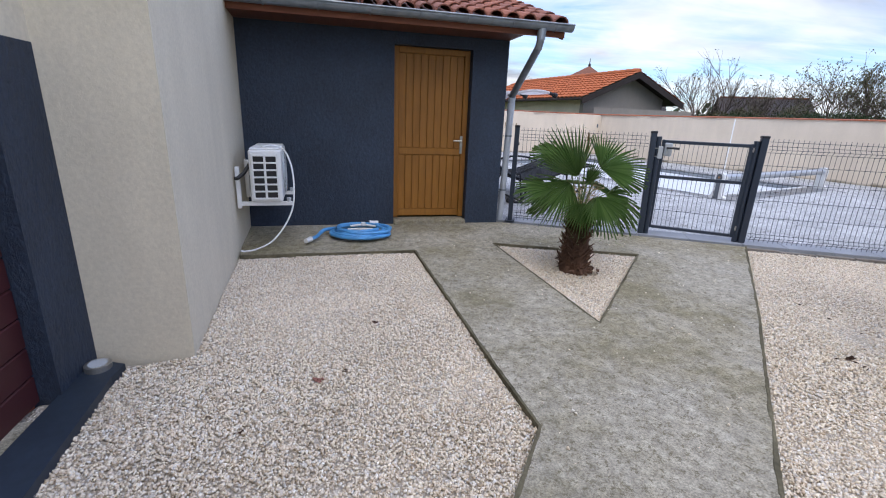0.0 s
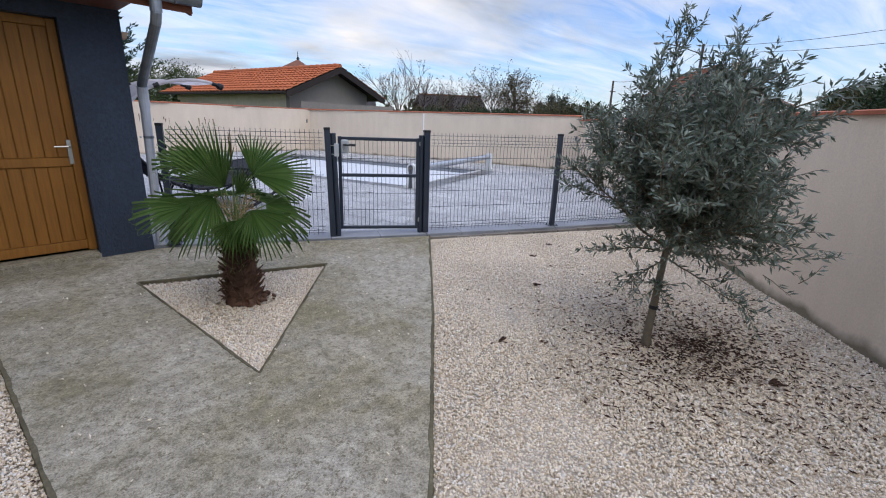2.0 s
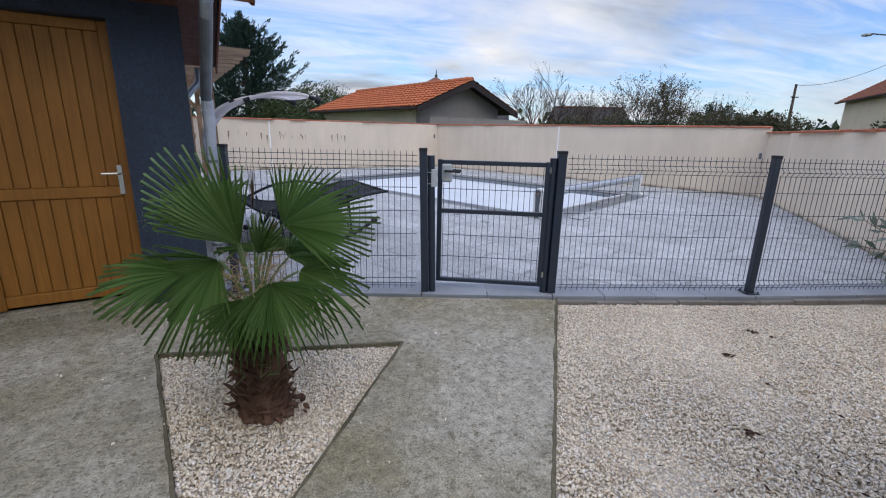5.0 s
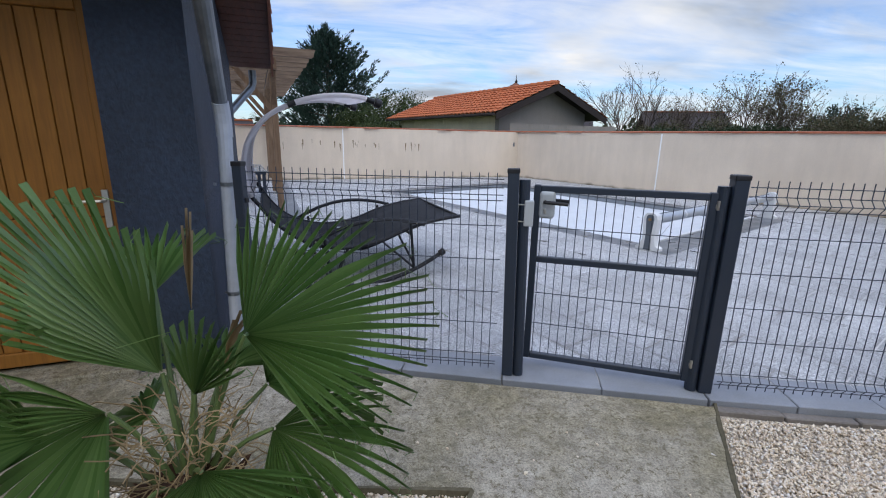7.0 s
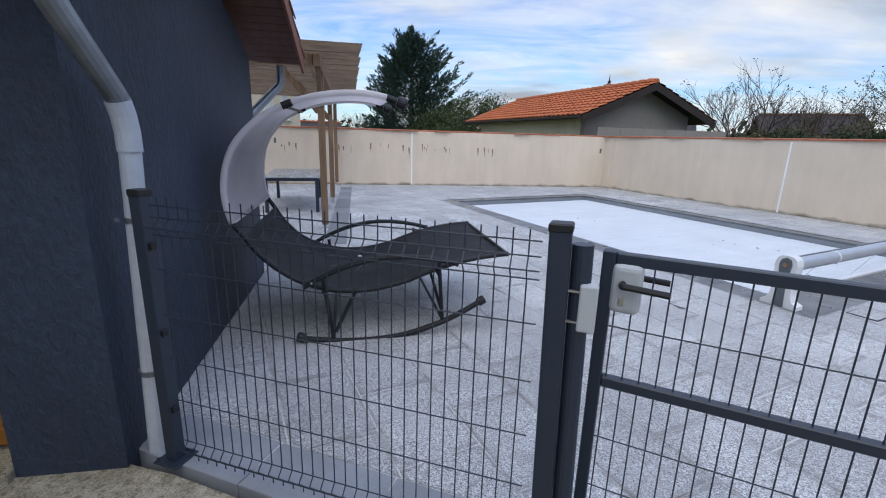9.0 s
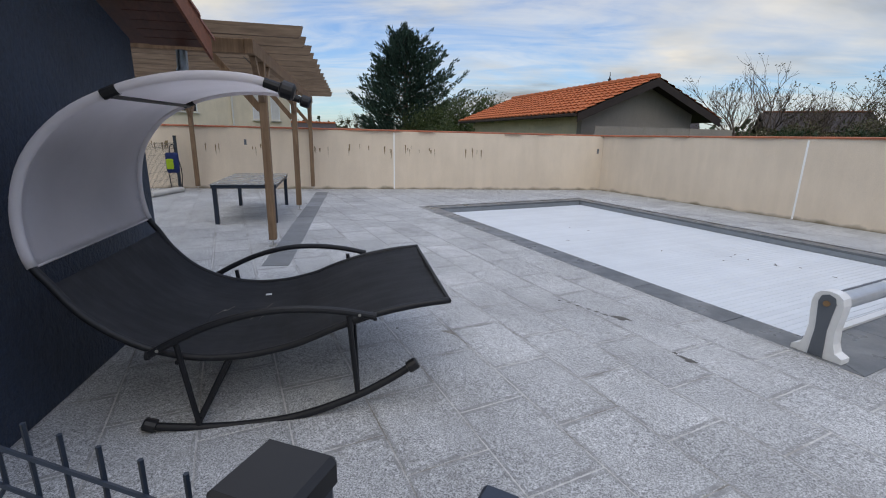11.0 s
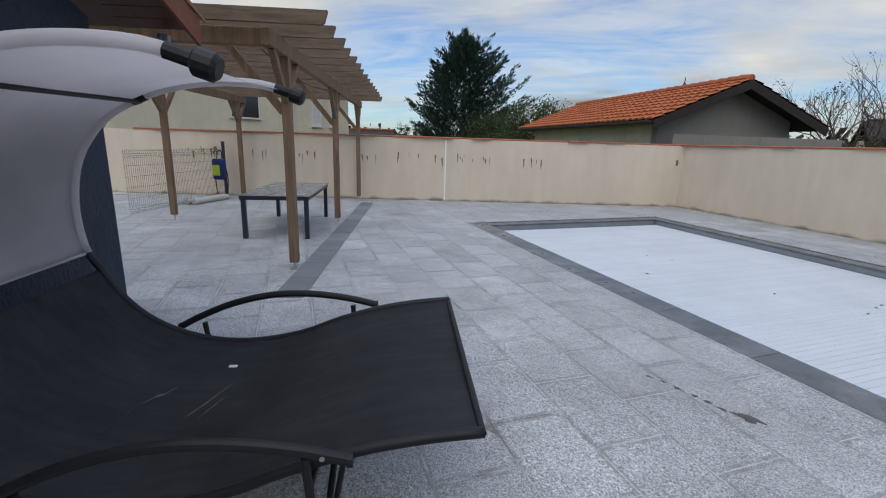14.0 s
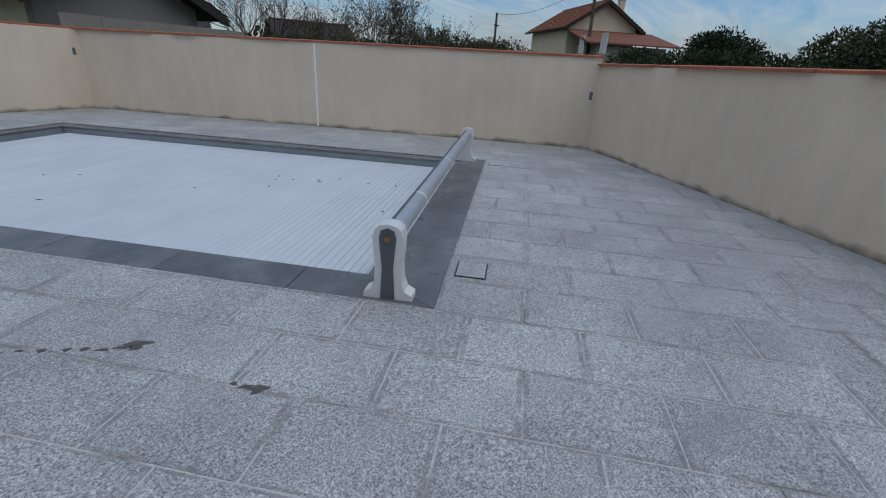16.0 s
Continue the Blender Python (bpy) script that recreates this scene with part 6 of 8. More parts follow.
        ax = Vector(toward).normalized() if toward else (pts[-1] - pts[-2]).normalized()
        side = ax.cross(Vector(face or (0, 0, 1))).normalized()
        nrm = side.cross(ax).normalized()
        q = Matrix.Rotation(roll, 3, ax)
        side, nrm = q @ side, q @ nrm
        bm = B()
        for i in range(n):
            f = (i + 0.5) / n - 0.5
            a = f * spread
            da = spread / n * 0.5
            L = R * (1 - 0.30 * abs(2 * f) ** 2) * rnd.uniform(0.92, 1.04)
            dr = droop * rnd.uniform(0.6, 1.3)
            fold = 0.010
            ks = [0.02, 0.25, 0.46, 0.58, 0.72, 0.86, 1.0]
            ws = [1.0, 1.0, 1.0, 0.98, 0.72, 0.42, 0.03]
            rows = []
            split = 0.56
            if rnd.random() < 0.12:
                dr *= 2.2
            for kf, wf in zip(ks, ws):
                base_r = L * kf
                w = math.tan(da) * (L * min(kf, split)) * wf / (1.0 if kf <= split else 1.0)
                u = ax * math.cos(a) + side * math.sin(a)
                vv = -ax * math.sin(a) + side * math.cos(a)
                sag = -dr * (kf ** 2.6) * L * 0.42
                cup = 0.10 * L * kf * (1 - abs(2 * f))
                c = hub + u * base_r + Vector((0, 0, sag)) + nrm * (abs(2 * f) ** 2 * 0.10 * L * kf)
                amp = fold * (kf + 0.15) * (1.5 if kf < 0.7 else 0.8)
                rows.append((bm.verts.new(c - vv * w + nrm * amp), bm.verts.new(c - nrm * amp), bm.verts.new(c + vv * w + nrm * amp)))
            for r0, r1 in zip(rows, rows[1:]):
                bm.faces.new((r0[0], r0[1], r1[1], r1[0]))
                bm.faces.new((r0[1], r0[2], r1[2], r1[1]))
            if not dry and rnd.random() < 0.6:
                tip = rows[-1][1].co.copy()
                tube(bm, [tip, tip + Vector((rnd.gauss(0, .015), rnd.gauss(0, .015), -0.02)), tip + Vector((rnd.gauss(0, .03), rnd.gauss(0, .03), -0.035))], 0.0010, 3)
        part("blade", bm, M["palm_dry"] if dry else M["palm_leaf"], lf, kind="stuff")
    R = math.radians
    # the large fans: hub, the way the blade points, the way its face looks, length, droop, spread, segments
    for h, to, fc, r, dr, sp, ns in (
            ((0.15, 0.06, 0.98), (0.42, 0.20, 0.11), (0.25, -0.9, 0.9), 0.51, 0.10, 2.7, 34),
            ((-0.05, 0.04, 0.89), (-0.28, -0.03, 0.46), (-0.45, -1.0, 0.2), 0.53, 0.05, 1.7, 22),
            ((-0.13, -0.05, 0.84), (-0.34, -0.10, -0.30), (-0.3, -1.0, 0.55), 0.46, 0.25, 2.3, 26),
            ((0.10, -0.13, 0.74), (0.14, -0.25, -0.30), (0.25, -1.0, 0.7), 0.38, 0.30, 2.5, 26),
            ((-0.28, -0.04, 0.78), (-0.45, -0.08, 0.0), (-0.1, -0.7, 1.0), 0.38, 0.35, 1.7, 20),
            ((-0.13, 0.20, 1.05), (-0.60, 0.35, 0.20), (0.5, -0.7, 0.9), 0.38, 0.20, 2.6, 28),
            ((0.22, 0.00, 0.75), (0.40, -0.05, -0.20), (0.2, -0.8, 1.0), 0.37, 0.45, 2.5, 26),
            ((0.16, 0.16, 0.78), (0.40, 0.40, -0.02), (0.1, -0.5, 1.0), 0.36, 0.40, 2.6, 26),
            ((-0.02, -0.16, 0.68), (-0.12, -0.30, -0.34), (0.0, -1.0, 0.7), 0.30, 0.40, 2.2, 22),
            ((0.02, 0.22, 0.80), (0.02, 0.60, 0.05), (0.0, -0.2, 1.0), 0.36, 0.40, 2.8, 26),
            ((-0.16, 0.14, 0.70), (-0.50, 0.20, -0.22), (-0.2, -0.3, 1.0), 0.34, 0.45, 2.4, 24),
            ((0.03, 0.02, 0.84), (0.10, -0.05, 0.22), (0.0, -1.0, 0.2), 0.26, 0.05, 1.2, 12)):
        fan(0.0, 0.5, 0.1, r, dr, 0.0, spread=sp, n=ns, hub=h, toward=to, face=fc)
    # the upright dried spear
    fan(R(80), R(82), 0.42, 0.26, 0.0, 0.3, 0.14, 4, dry=True, off=(0, 0, 0.02))
    fan(R(60), R(70), 0.30, 0.20, 0.3, 0.3, 0.2, 4, dry=True)


build_palm()


# ---- background trees ----
M["conifer"] = m_leaf("conifer_needles", (0.020, 0.047, 0.036), (0.042, 0.080, 0.058), 0.7, 0.4)
M["hedge"] = m_leaf("hedge_leaves", (0.035, 0.060, 0.018), (0.075, 0.100, 0.030), 0.6, 0.4)
M["evergreen"] = m_leaf("dark_evergreen_leaves", (0.016, 0.035, 0.012), (0.035, 0.060, 0.020), 0.6, 0.4)
M["autumn"] = m_leaf("sparse_autumn_leaves", (0.11, 0.085, 0.035), (0.06, 0.075, 0.03), 0.7, 0.4)
M["brush"] = m_leaf("dry_brush", (0.12, 0.095, 0.055), (0.075, 0.085, 0.04), 0.8, 0.4)
M["bare"] = plain("grey_brown_bark", (0.13, 0.105, 0.09), 0.9, 0, 0.1, 0.3, 8)


def conifer(x, y, h, r, seed):
    rng = np.random.default_rng(seed)
    t = thing("conifer_tree", "tall dark green conifer with feathery upswept branches", "conifer", at=pose(x, y, -0.1))
    bm = B()
    tube(bm, [(0, 0, 0), (0.1, 0, h * 0.5), (0, 0, h * 0.93)], [0.28, 0.17, 0.03], 8)
    part("trunk", bm, M["bare"], t)
    P, D = [], []
    nb = 300
    bmb = B()
    for i in range(nb):
        f = (i / nb) ** 0.9
        z = h * (0.08 + 0.84 * f)
        az = i * 2.399 + rng.uniform(-.3, .3)
        prof = (1 - f ** 1.5) ** 0.8 * (1 + 0.2 * math.sin(3 * az + 1)) * (0.75 + 0.3 * min(f / 0.16, 1))
        L = r * prof * rng.uniform(0.72, 1.22) + 0.2
        rise = rng.uniform(0.25, 0.7) * L * (0.55 + 0.9 * f)
        o = np.array([0, 0, z])
        e = np.array([L * math.cos(az), L * math.sin(az), z + rise])
        if i % 3 == 0:
            tube(bmb, [tuple(o), tuple(o * 0.5 + e * 0.5 - [0, 0, 0.08 * L]), tuple(e * 0.9 + o * 0.1)], [0.04, 0.025, 0.008], 4)
        n = int(95 * (L / r + 0.3))
        s = rng.uniform(0.22, 1.05, n) ** 0.8
        p = o + (e - o) * s[:, None]
        p[:, 2] -= 0.10 * L * np.sin(s * 3.1)
        sp = 0.17 * r * (1.15 - s) + 0.05
        p += rng.normal(size=(n, 3)) * sp[:, None] * np.array([0.55, 0.55, 0.40])
        d = (e - o) / np.linalg.norm(e - o) + rng.normal(size=(n, 3)) * 0.35 + np.array([0, 0, 0.45])
        P.append(p); D.append(d)
    n = 260
    P.append(np.stack([rng.normal(0, .12, n), rng.normal(0, .12, n), h * rng.uniform(0.86, 1.0, n)], axis=1))
    D.append(rng.normal(size=(n, 3)) * .3 + np.array([0, 0, 1]))
    part("limbwork", bmb, M["bare"], t, kind="stuff")
    v, f = leaves(rng, np.concatenate(P), np.concatenate(D), 0.34, 0.085, 0.05)
    fast_mesh("crown", v, f, M["conifer"], t, kind="stuff")


def bush(name, label, cat, blobs, mat, leaf, n, seed, wood=True, z0=-0.1, dens=1.0):
    """A leafy crown made of many small leaves round uneven lobes; each blob is x, y, z, radius, height radius."""
    rng = np.random.default_rng(seed)
    bx, by = blobs[0][0], blobs[0][1]
    t = thing(name, label, cat, at=pose(bx, by, z0))
    P, D = [], []
    bm = B()
    for x, y, z, r, rz in blobs:
        k = int(n * r * rz)
        subs = max(6, int(10 * r))
        if wood:
            for j in range(4):
                e = rng.normal(size=3) * [r * .45, r * .45, rz * .4]
                tube(bm, [(x - bx, y - by, -0.02), (x - bx + e[0] * .3, y - by + e[1] * .3, z * .5 - z0), (x - bx + e[0], y - by + e[1], z - z0 + e[2])], [0.06 * r, 0.04 * r, 0.012], 5)
        for j in range(subs):
            dv = rng.normal(size=3)
            dv /= np.linalg.norm(dv)
            c = np.array([x - bx, y - by, z - z0]) + dv * [r * .62, r * .62, rz * .62]
            m = k // subs
            q = rng.normal(size=(m, 3))
            q /= np.linalg.norm(q, axis=1, keepdims=True)
            rad = rng.uniform(0.4, 1.08, m)[:, None] ** 0.6
            sc = rng.uniform(0.38, 0.62)
            P.append(c + q * rad * [r * sc, r * sc, rz * sc])
            D.append(q + rng.normal(size=(m, 3)) * 0.7 + [0, 0, 0.2])
    if wood:
        part("stemwork", bm, M["bare"], t, kind="stuff")
    else:
        bm.free()
    P, D = np.concatenate(P), np.concatenate(D)
    keep = P[:, 2] > 0.02
    v, f = leaves(rng, P[keep], D[keep], leaf, leaf * 0.45, 0.2)
    fast_mesh("crown", v, f, mat, t, kind="stuff")
    return t


def bare_tree(x, y, h, seed, spread=0.5, leafy=0.0, label="bare winter tree with fine grey-brown twigs"):
    rnd = random.Random(seed)
    rng = np.random.default_rng(seed)
    t = thing("bare_tree", label, "tree", "bare trees", pose(x, y, -0.1))
    bm = B()
    V, E, tips = [], [], []

    def grow(p, d, L, r, depth):
        n = 4
        pts = [p]
        for i in range(n):
            d = (d + Vector((rnd.gauss(0, .12), rnd.gauss(0, .12), rnd.gauss(0.05, .08)))).normalized()
            pts.append(pts[-1] + d * L / n)
        tube(bm, pts, [r * (1 - 0.4 * i / n) for i in range(n + 1)], 5 if depth < 2 else 3, caps=False)
        if depth >= 4 or L < 0.22:
            tips.append((pts[-1], d))
            return
        k = (4, 3, 4, 3)[depth]
        for j in range(k):
            q = pts[-1] if j < 2 else pts[rnd.randint(1, n)]
            ax = Vector((rnd.gauss(0, 1), rnd.gauss(0, 1), rnd.gauss(0.25, .6))).normalized()
            grow(q, (d + ax * spread * rnd.uniform(0.7, 1.5)).normalized(), L * rnd.uniform(0.58, 0.86), r * 0.55, depth + 1)
    for k in range(3):
        grow(Vector((rnd.uniform(-.15, .15), rnd.uniform(-.15, .15), 0)), Vector((rnd.gauss(0, .28), rnd.gauss(0, .28), 1)).normalized(), h * 0.36, 0.085 * h / 5, 0)
    part("branchwork", bm, M["bare"], t, kind="stuff")
    if leafy > 0:
        P, D = [], []
        for p, d in tips:
            if rnd.random() < leafy:
                for j in range(rnd.randint(2, 6)):
                    P.append(tuple(p + Vector((rnd.gauss(0, .12), rnd.gauss(0, .12), rnd.gauss(0, .12)))))
                    D.append((rnd.gauss(0, 1), rnd.gauss(0, 1), rnd.gauss(-.3, 1)))
        if P:
            v, f = leaves(rng, np.array(P), np.array(D), 0.16, 0.075)
            fast_mesh("leaves", v, f, M["autumn"], t, "few remaining dull leaves", kind="stuff")


CAM = (2.63, 5.81)


def polar(az, dist, c=CAM):
    return (c[0] + dist * math.cos(radians(az)), c[1] + dist * math.sin(radians(az)))


conifer(*polar(101.4, 34), 9.4, 3.5, 4)
p = polar(96, 31)
bush("tall_hedge", "mixed green hedge beside the conifer", "hedge", [(*polar(97.2, 30), 2.0, 1.6, 1.6), (*polar(95.0, 31), 2.2, 1.7, 2.0), (*polar(92.5, 33), 2.4, 1.8, 2.4), (*polar(99.5, 31), 1.9, 1.6, 1.6), (*polar(90.5, 34), 2.6, 1.5, 2.2)], M["hedge"], 0.16, 1500, 31)
bush("garden_bush", "bright green rounded bush behind the wall", "bush", [(*polar(95.6, 24), 1.5, 0.9, 1.15), (*polar(97.5, 24.5), 1.3, 0.9, 1.1)], M["hedge"], 0.10, 3000, 32)
for i, (az, dist, h, lf) in enumerate(((62.5, 33, 6.0, 0.15), (59.4, 34, 5.5, 0.05), (66.0, 36, 3.0, 0.2), (54.6, 35, 4.9, 0.35), (51.0, 36, 5.6, 0.6), (48.6, 36, 6.0, 0.75), (46.6, 37, 4.2, 0.7), (57.0, 34, 4.2, 0.1))):
    bare_tree(*polar(az, dist), h, 50 + i, 0.5, lf, "bare winter tree with fine grey-brown twigs" if lf < 0.3 else "winter tree keeping a few dull leaves")
bush("brush_hedge", "tangled brown and green hedge below the bare trees", "hedge", [(*polar(a, 31), 1.4 + 0.3 * math.sin(a), 1.5, 1.15 + 0.25 * math.sin(a * 1.7)) for a in (60, 57.5, 55, 52.5, 50, 47.5)], M["brush"], 0.16, 2200, 33)
bush("dark_hedge", "dark green hedge below the bare trees", "hedge", [(*polar(a, 29), 1.2 + 0.25 * math.sin(a * 2.1), 1.3, 1.1) for a in (58, 54, 51, 48.5, 46.2)], M["evergreen"], 0.17, 2600, 34)
bush("willow_hedge", "pale olive rounded shrubs behind the wall", "shrub", [(*polar(a, 32), 1.6, 1.7, 1.5 + 0.2 * math.sin(a)) for a in (42.5, 39.8, 37.4, 34.8)], M["brush"], 0.16, 2600, 35)
bush("evergreen_tree", "round dark evergreen tree", "tree", [(*polar(13.2, 62), 3.6, 3.2, 2.6), (*polar(11.0, 63), 3.4, 2.6, 2.3)], M["evergreen"], 0.45, 900, 36)
bush("evergreen_hedge", "dark green clipped hedge behind the garden wall", "hedge", [(*polar(a, 20), 1.5, 1.5, 0.85) for a in (20.5, 16, 11.5, 7, 3)], M["evergreen"], 0.16, 3500, 37)
bush("large_shrub", "large leafy dark green shrub over the garden wall", "shrub", [(*polar(-1.5, 19), 2.3, 1.7, 1.7), (*polar(-6, 18), 2.6, 1.8, 1.8), (*polar(-10, 18), 2.4, 1.8, 1.7)], M["evergreen"], 0.15, 3500, 38)
bush("russet_shrub", "russet brown shrub behind the hedge", "shrub", [(*polar(4.0, 22), 2.2, 1.4, 1.1), (*polar(1.0, 23), 2.4, 1.4, 1.3)], M["autumn"], 0.15, 3000, 39)
for i, (az, dist, h) in enumerate(((83, 60, 7.5), (107.5, 70, 5), (41.5, 38, 4.4))):
    bare_tree(*polar(az, dist), h, 80 + i, 0.4, 0.2)
bush("spruce_group", "group of distant dark conifers", "conifer", [(*polar(43.8, 60), 3.0, 1.1, 2.4), (*polar(42.4, 60), 2.8, 1.0, 2.6), (*polar(45, 61), 2.6, 1.2, 2.1)], M["conifer"], 0.35, 700, 40)


def far_treeline():
    rng = np.random.default_rng(77)
    P, D = [], []
    for k in range(260):
        az = radians(rng.uniform(-20, 165))
        d = rng.uniform(110, 180)
        c = np.array([2 + d * math.cos(az), 5 + d * math.sin(az), 0])
        h = rng.uniform(2.0, 4.5) * (1.3 if rng.random() < .2 else 1)
        n = 50
        q = rng.normal(size=(n, 3)) * [rng.uniform(2, 5), rng.uniform(2, 5), h * 0.35] + [0, 0, h * 0.5]
        P.append(c + np.abs(q) * [1, 1, 1] * np.sign(q + [0, 0, 99]))
        D.append(rng.normal(size=(n, 3)))
    v, f = leaves(rng, np.concatenate(P), np.concatenate(D), 2.2, 1.6, 0.2)
    tagged(fast_mesh("far_trees", v, f, M["evergreen"]), "distant line of trees on the horizon", "woods", kind="stuff")


far_treeline()


# ---- neighbouring buildings ----
M["block"] = m_render_wall("grey_block_wall", (0.30, 0.27, 0.24), foot=None, coarse=25)
M["stone"] = m_render_wall("pale_block_wall", (0.72, 0.63, 0.46), foot=None, coarse=25)
M["house_cream"] = m_render_wall("house_cream_render", (0.70, 0.60, 0.45), foot=None, coarse=25)
M["farroof"] = m_roof_tile("orange_roof_tile", (0.46, 0.135, 0.055), (0.36, 0.115, 0.055))
M["oldroof"] = m_roof_tile("brown_red_roof_tile", (0.24, 0.095, 0.060), (0.17, 0.080, 0.055))
M["darkwood"] = plain("dark_stained_timber", (0.035, 0.025, 0.022), 0.7, 0, 0.3, 0.2, 10)
M["window_glass"] = plain("dark_window_glass", (0.03, 0.035, 0.04), 0.1, 0, 0.5, 0.1, 3)
M["shutter"] = plain("white_roller_shutter", (0.62, 0.60, 0.56), 0.6, 0, 0.3, 0.1, 10)


def gable_building(name, label, cat, corner, ang_w, width, depth, eave, rise, wall, roof, over=0.5, front_mat=None, ribs=True, seed=1):
    """A house: x across the gable front, y back along the eaves, from the near left corner."""
    F = frame_at(corner, ang_w)
    t = thing(name, label, cat, at=F)
    bm = B()
    z0 = -0.15
    pts = [(0, z0), (width, z0), (width, eave), (width / 2, eave + rise), (0, eave)]
    A = [bm.verts.new((x, 0, z)) for x, z in pts]
    C = [bm.verts.new((x, 0.25, z)) for x, z in pts]
    bm.faces.new(A); bm.faces.new(C[::-1])
    for i in range(5):
        j = (i + 1) % 5
        bm.faces.new((A[i], C[i], C[j], A[j]))
    part("gable_wall", bm, front_mat or wall, t, "rendered gable wall")
    bm = B()
    box(bm, (0, 0.25, z0), (0.25, depth, eave))
    part("side_wall", bm, wall, t)
    bm = B()
    box(bm, (width - 0.25, 0.25, z0), (width, depth, eave))
    part("side_wall", bm, wall, t)
    bm = B()
    box(bm, (0.25, depth - 0.25, z0), (width - 0.25, depth, eave))
    part("back_wall", bm, wall, t)
    sl = rise / (width / 2)
    rnd = random.Random(seed)
    for s in (0, 1):
        bm = B()
        x_e = -over if s == 0 else width + over
        z_e = eave - over * sl
        xr, zr = width / 2, eave + rise
        th = 0.10
        q = [(x_e, z_e), (xr, zr), (xr, zr + th), (x_e, z_e + th)]
        A = [bm.verts.new((x, -over, z)) for x, z in q]
        C = [bm.verts.new((x, depth + over, z)) for x, z in q]
        bm.faces.new(A); bm.faces.new(C[::-1])
        for i in range(4):
            j = (i + 1) % 4
            bm.faces.new((A[i], C[i], C[j], A[j]))
        o = part("roof", bm, M["darkwood"], t, "tiled roof slope on dark timber")
        if ribs:
            # courses of tiles, each a thin sloping strip that overlaps the one below
            span = math.hypot(xr - x_e, zr - z_e)
            dx, dz = (xr - x_e) / span, (zr - z_e) / span
            nx, nz = (-dz, dx) if s == 0 else (dz, -dx)
            if nz < 0:
                nx, nz = -nx, -nz
            n = int(span / 0.34)
            bm = B()
            ncol = int((depth + 2 * over) / 0.30)
            for r in range(n):
                a0, a1 = r * span / n, (r + 1.12) * span / n
                for c in range(ncol):
                    y0 = -over - 0.03 + c * (depth + 2 * over + 0.06) / ncol
                    y1 = y0 + (depth + 2 * over + 0.06) / ncol
                    j = rnd.uniform(0, 0.008)
                    pr = [(y0, 0.0), (y0 + (y1 - y0) * 0.3, 0.045), (y0 + (y1 - y0) * 0.6, 0.03), (y1, 0.0)]
                    lo = [bm.verts.new((x_e + dx * a0 + nx * (th + 0.06 + h + j), y, z_e + dz * a0 + nz * (th + 0.06 + h + j))) for y, h in pr]
                    hi = [bm.verts.new((x_e + dx * a1 + nx * (th + 0.015 + h * 0.8 + j), y, z_e + dz * a1 + nz * (th + 0.015 + h * 0.8 + j))) for y, h in pr]
                    for k in range(3):
                        bm.faces.new((lo[k], lo[k + 1], hi[k + 1], hi[k]))
                    ft = [bm.verts.new((v.co.x - nx * 0.05, v.co.y, v.co.z - nz * 0.05)) for v in lo]
                    for k in range(3):
                        bm.faces.new((ft[k], ft[k + 1], lo[k + 1], lo[k]))
            part("tiles", bm, roof, o, "overlapping clay tiles", kind="stuff")
        bm = B()
        box(bm, (x_e - 0.10 if s == 0 else x_e, -over, z_e + 0.0), (x_e if s == 0 else x_e + 0.10, depth + over, z_e + 0.10), bevel=0.02)
        part("gutter", bm, M["darkwood"], t)
        # verge tiles and bargeboard
        bm = B()
        vv = [(x_e, z_e - 0.16), (xr, zr - 0.16), (xr, zr + th), (x_e, z_e + th)]
        A = [bm.verts.new((x, -over - 0.03, z)) for x, z in vv]
        C = [bm.verts.new((x, -over, z)) for x, z in vv]
        bm.faces.new(A); bm.faces.new(C[::-1])
        for i in range(4):
            j = (i + 1) % 4
            bm.faces.new((A[i], C[i], C[j], A[j]))
        part("bargeboard", bm, M["darkwood"], t)
    n = int((depth + 2 * over) / 0.4)
    for k in range(n):
        y = -over + k * 0.4
        bm = B()
        tube(bm, [(width / 2, y, eave + rise + 0.15), (width / 2, y + 0.42, eave + rise + 0.17)], [0.10, 0.12], 8)
        part("ridge_tile", bm, roof, t)
    return t


def add_window(t, x, z, w, h, y=-0.0, shut=False, side=False, depth_x=0.0):
    """A window on the gable front (or on the left side wall) of a building."""
    win = tagged(new("window"))
    win.parent = t
    if side:
        win.matrix_local = pose(depth_x, x, z, 0, 0, -90)
    else:
        win.matrix_local = pose(x, y, z)
    for nm, lo, hi, mat in (("pane", (0, -0.01, 0), (w, 0.02, h), M["shutter"] if shut else M["window_glass"]),
                            ("frame", (-0.05, -0.04, -0.05), (0, 0.02, h + 0.05), M["white"]), ("frame", (w, -0.04, -0.05), (w + 0.05, 0.02, h + 0.05), M["white"]),
                            ("frame", (0, -0.04, h), (w, 0.02, h + 0.05), M["white"]), ("sill", (-0.12, -0.14, -0.11), (w + 0.12, 0.02, -0.05), M["shutter"])):
        bm = B()
        box(bm, lo, hi)
        part(nm, bm, mat, win)


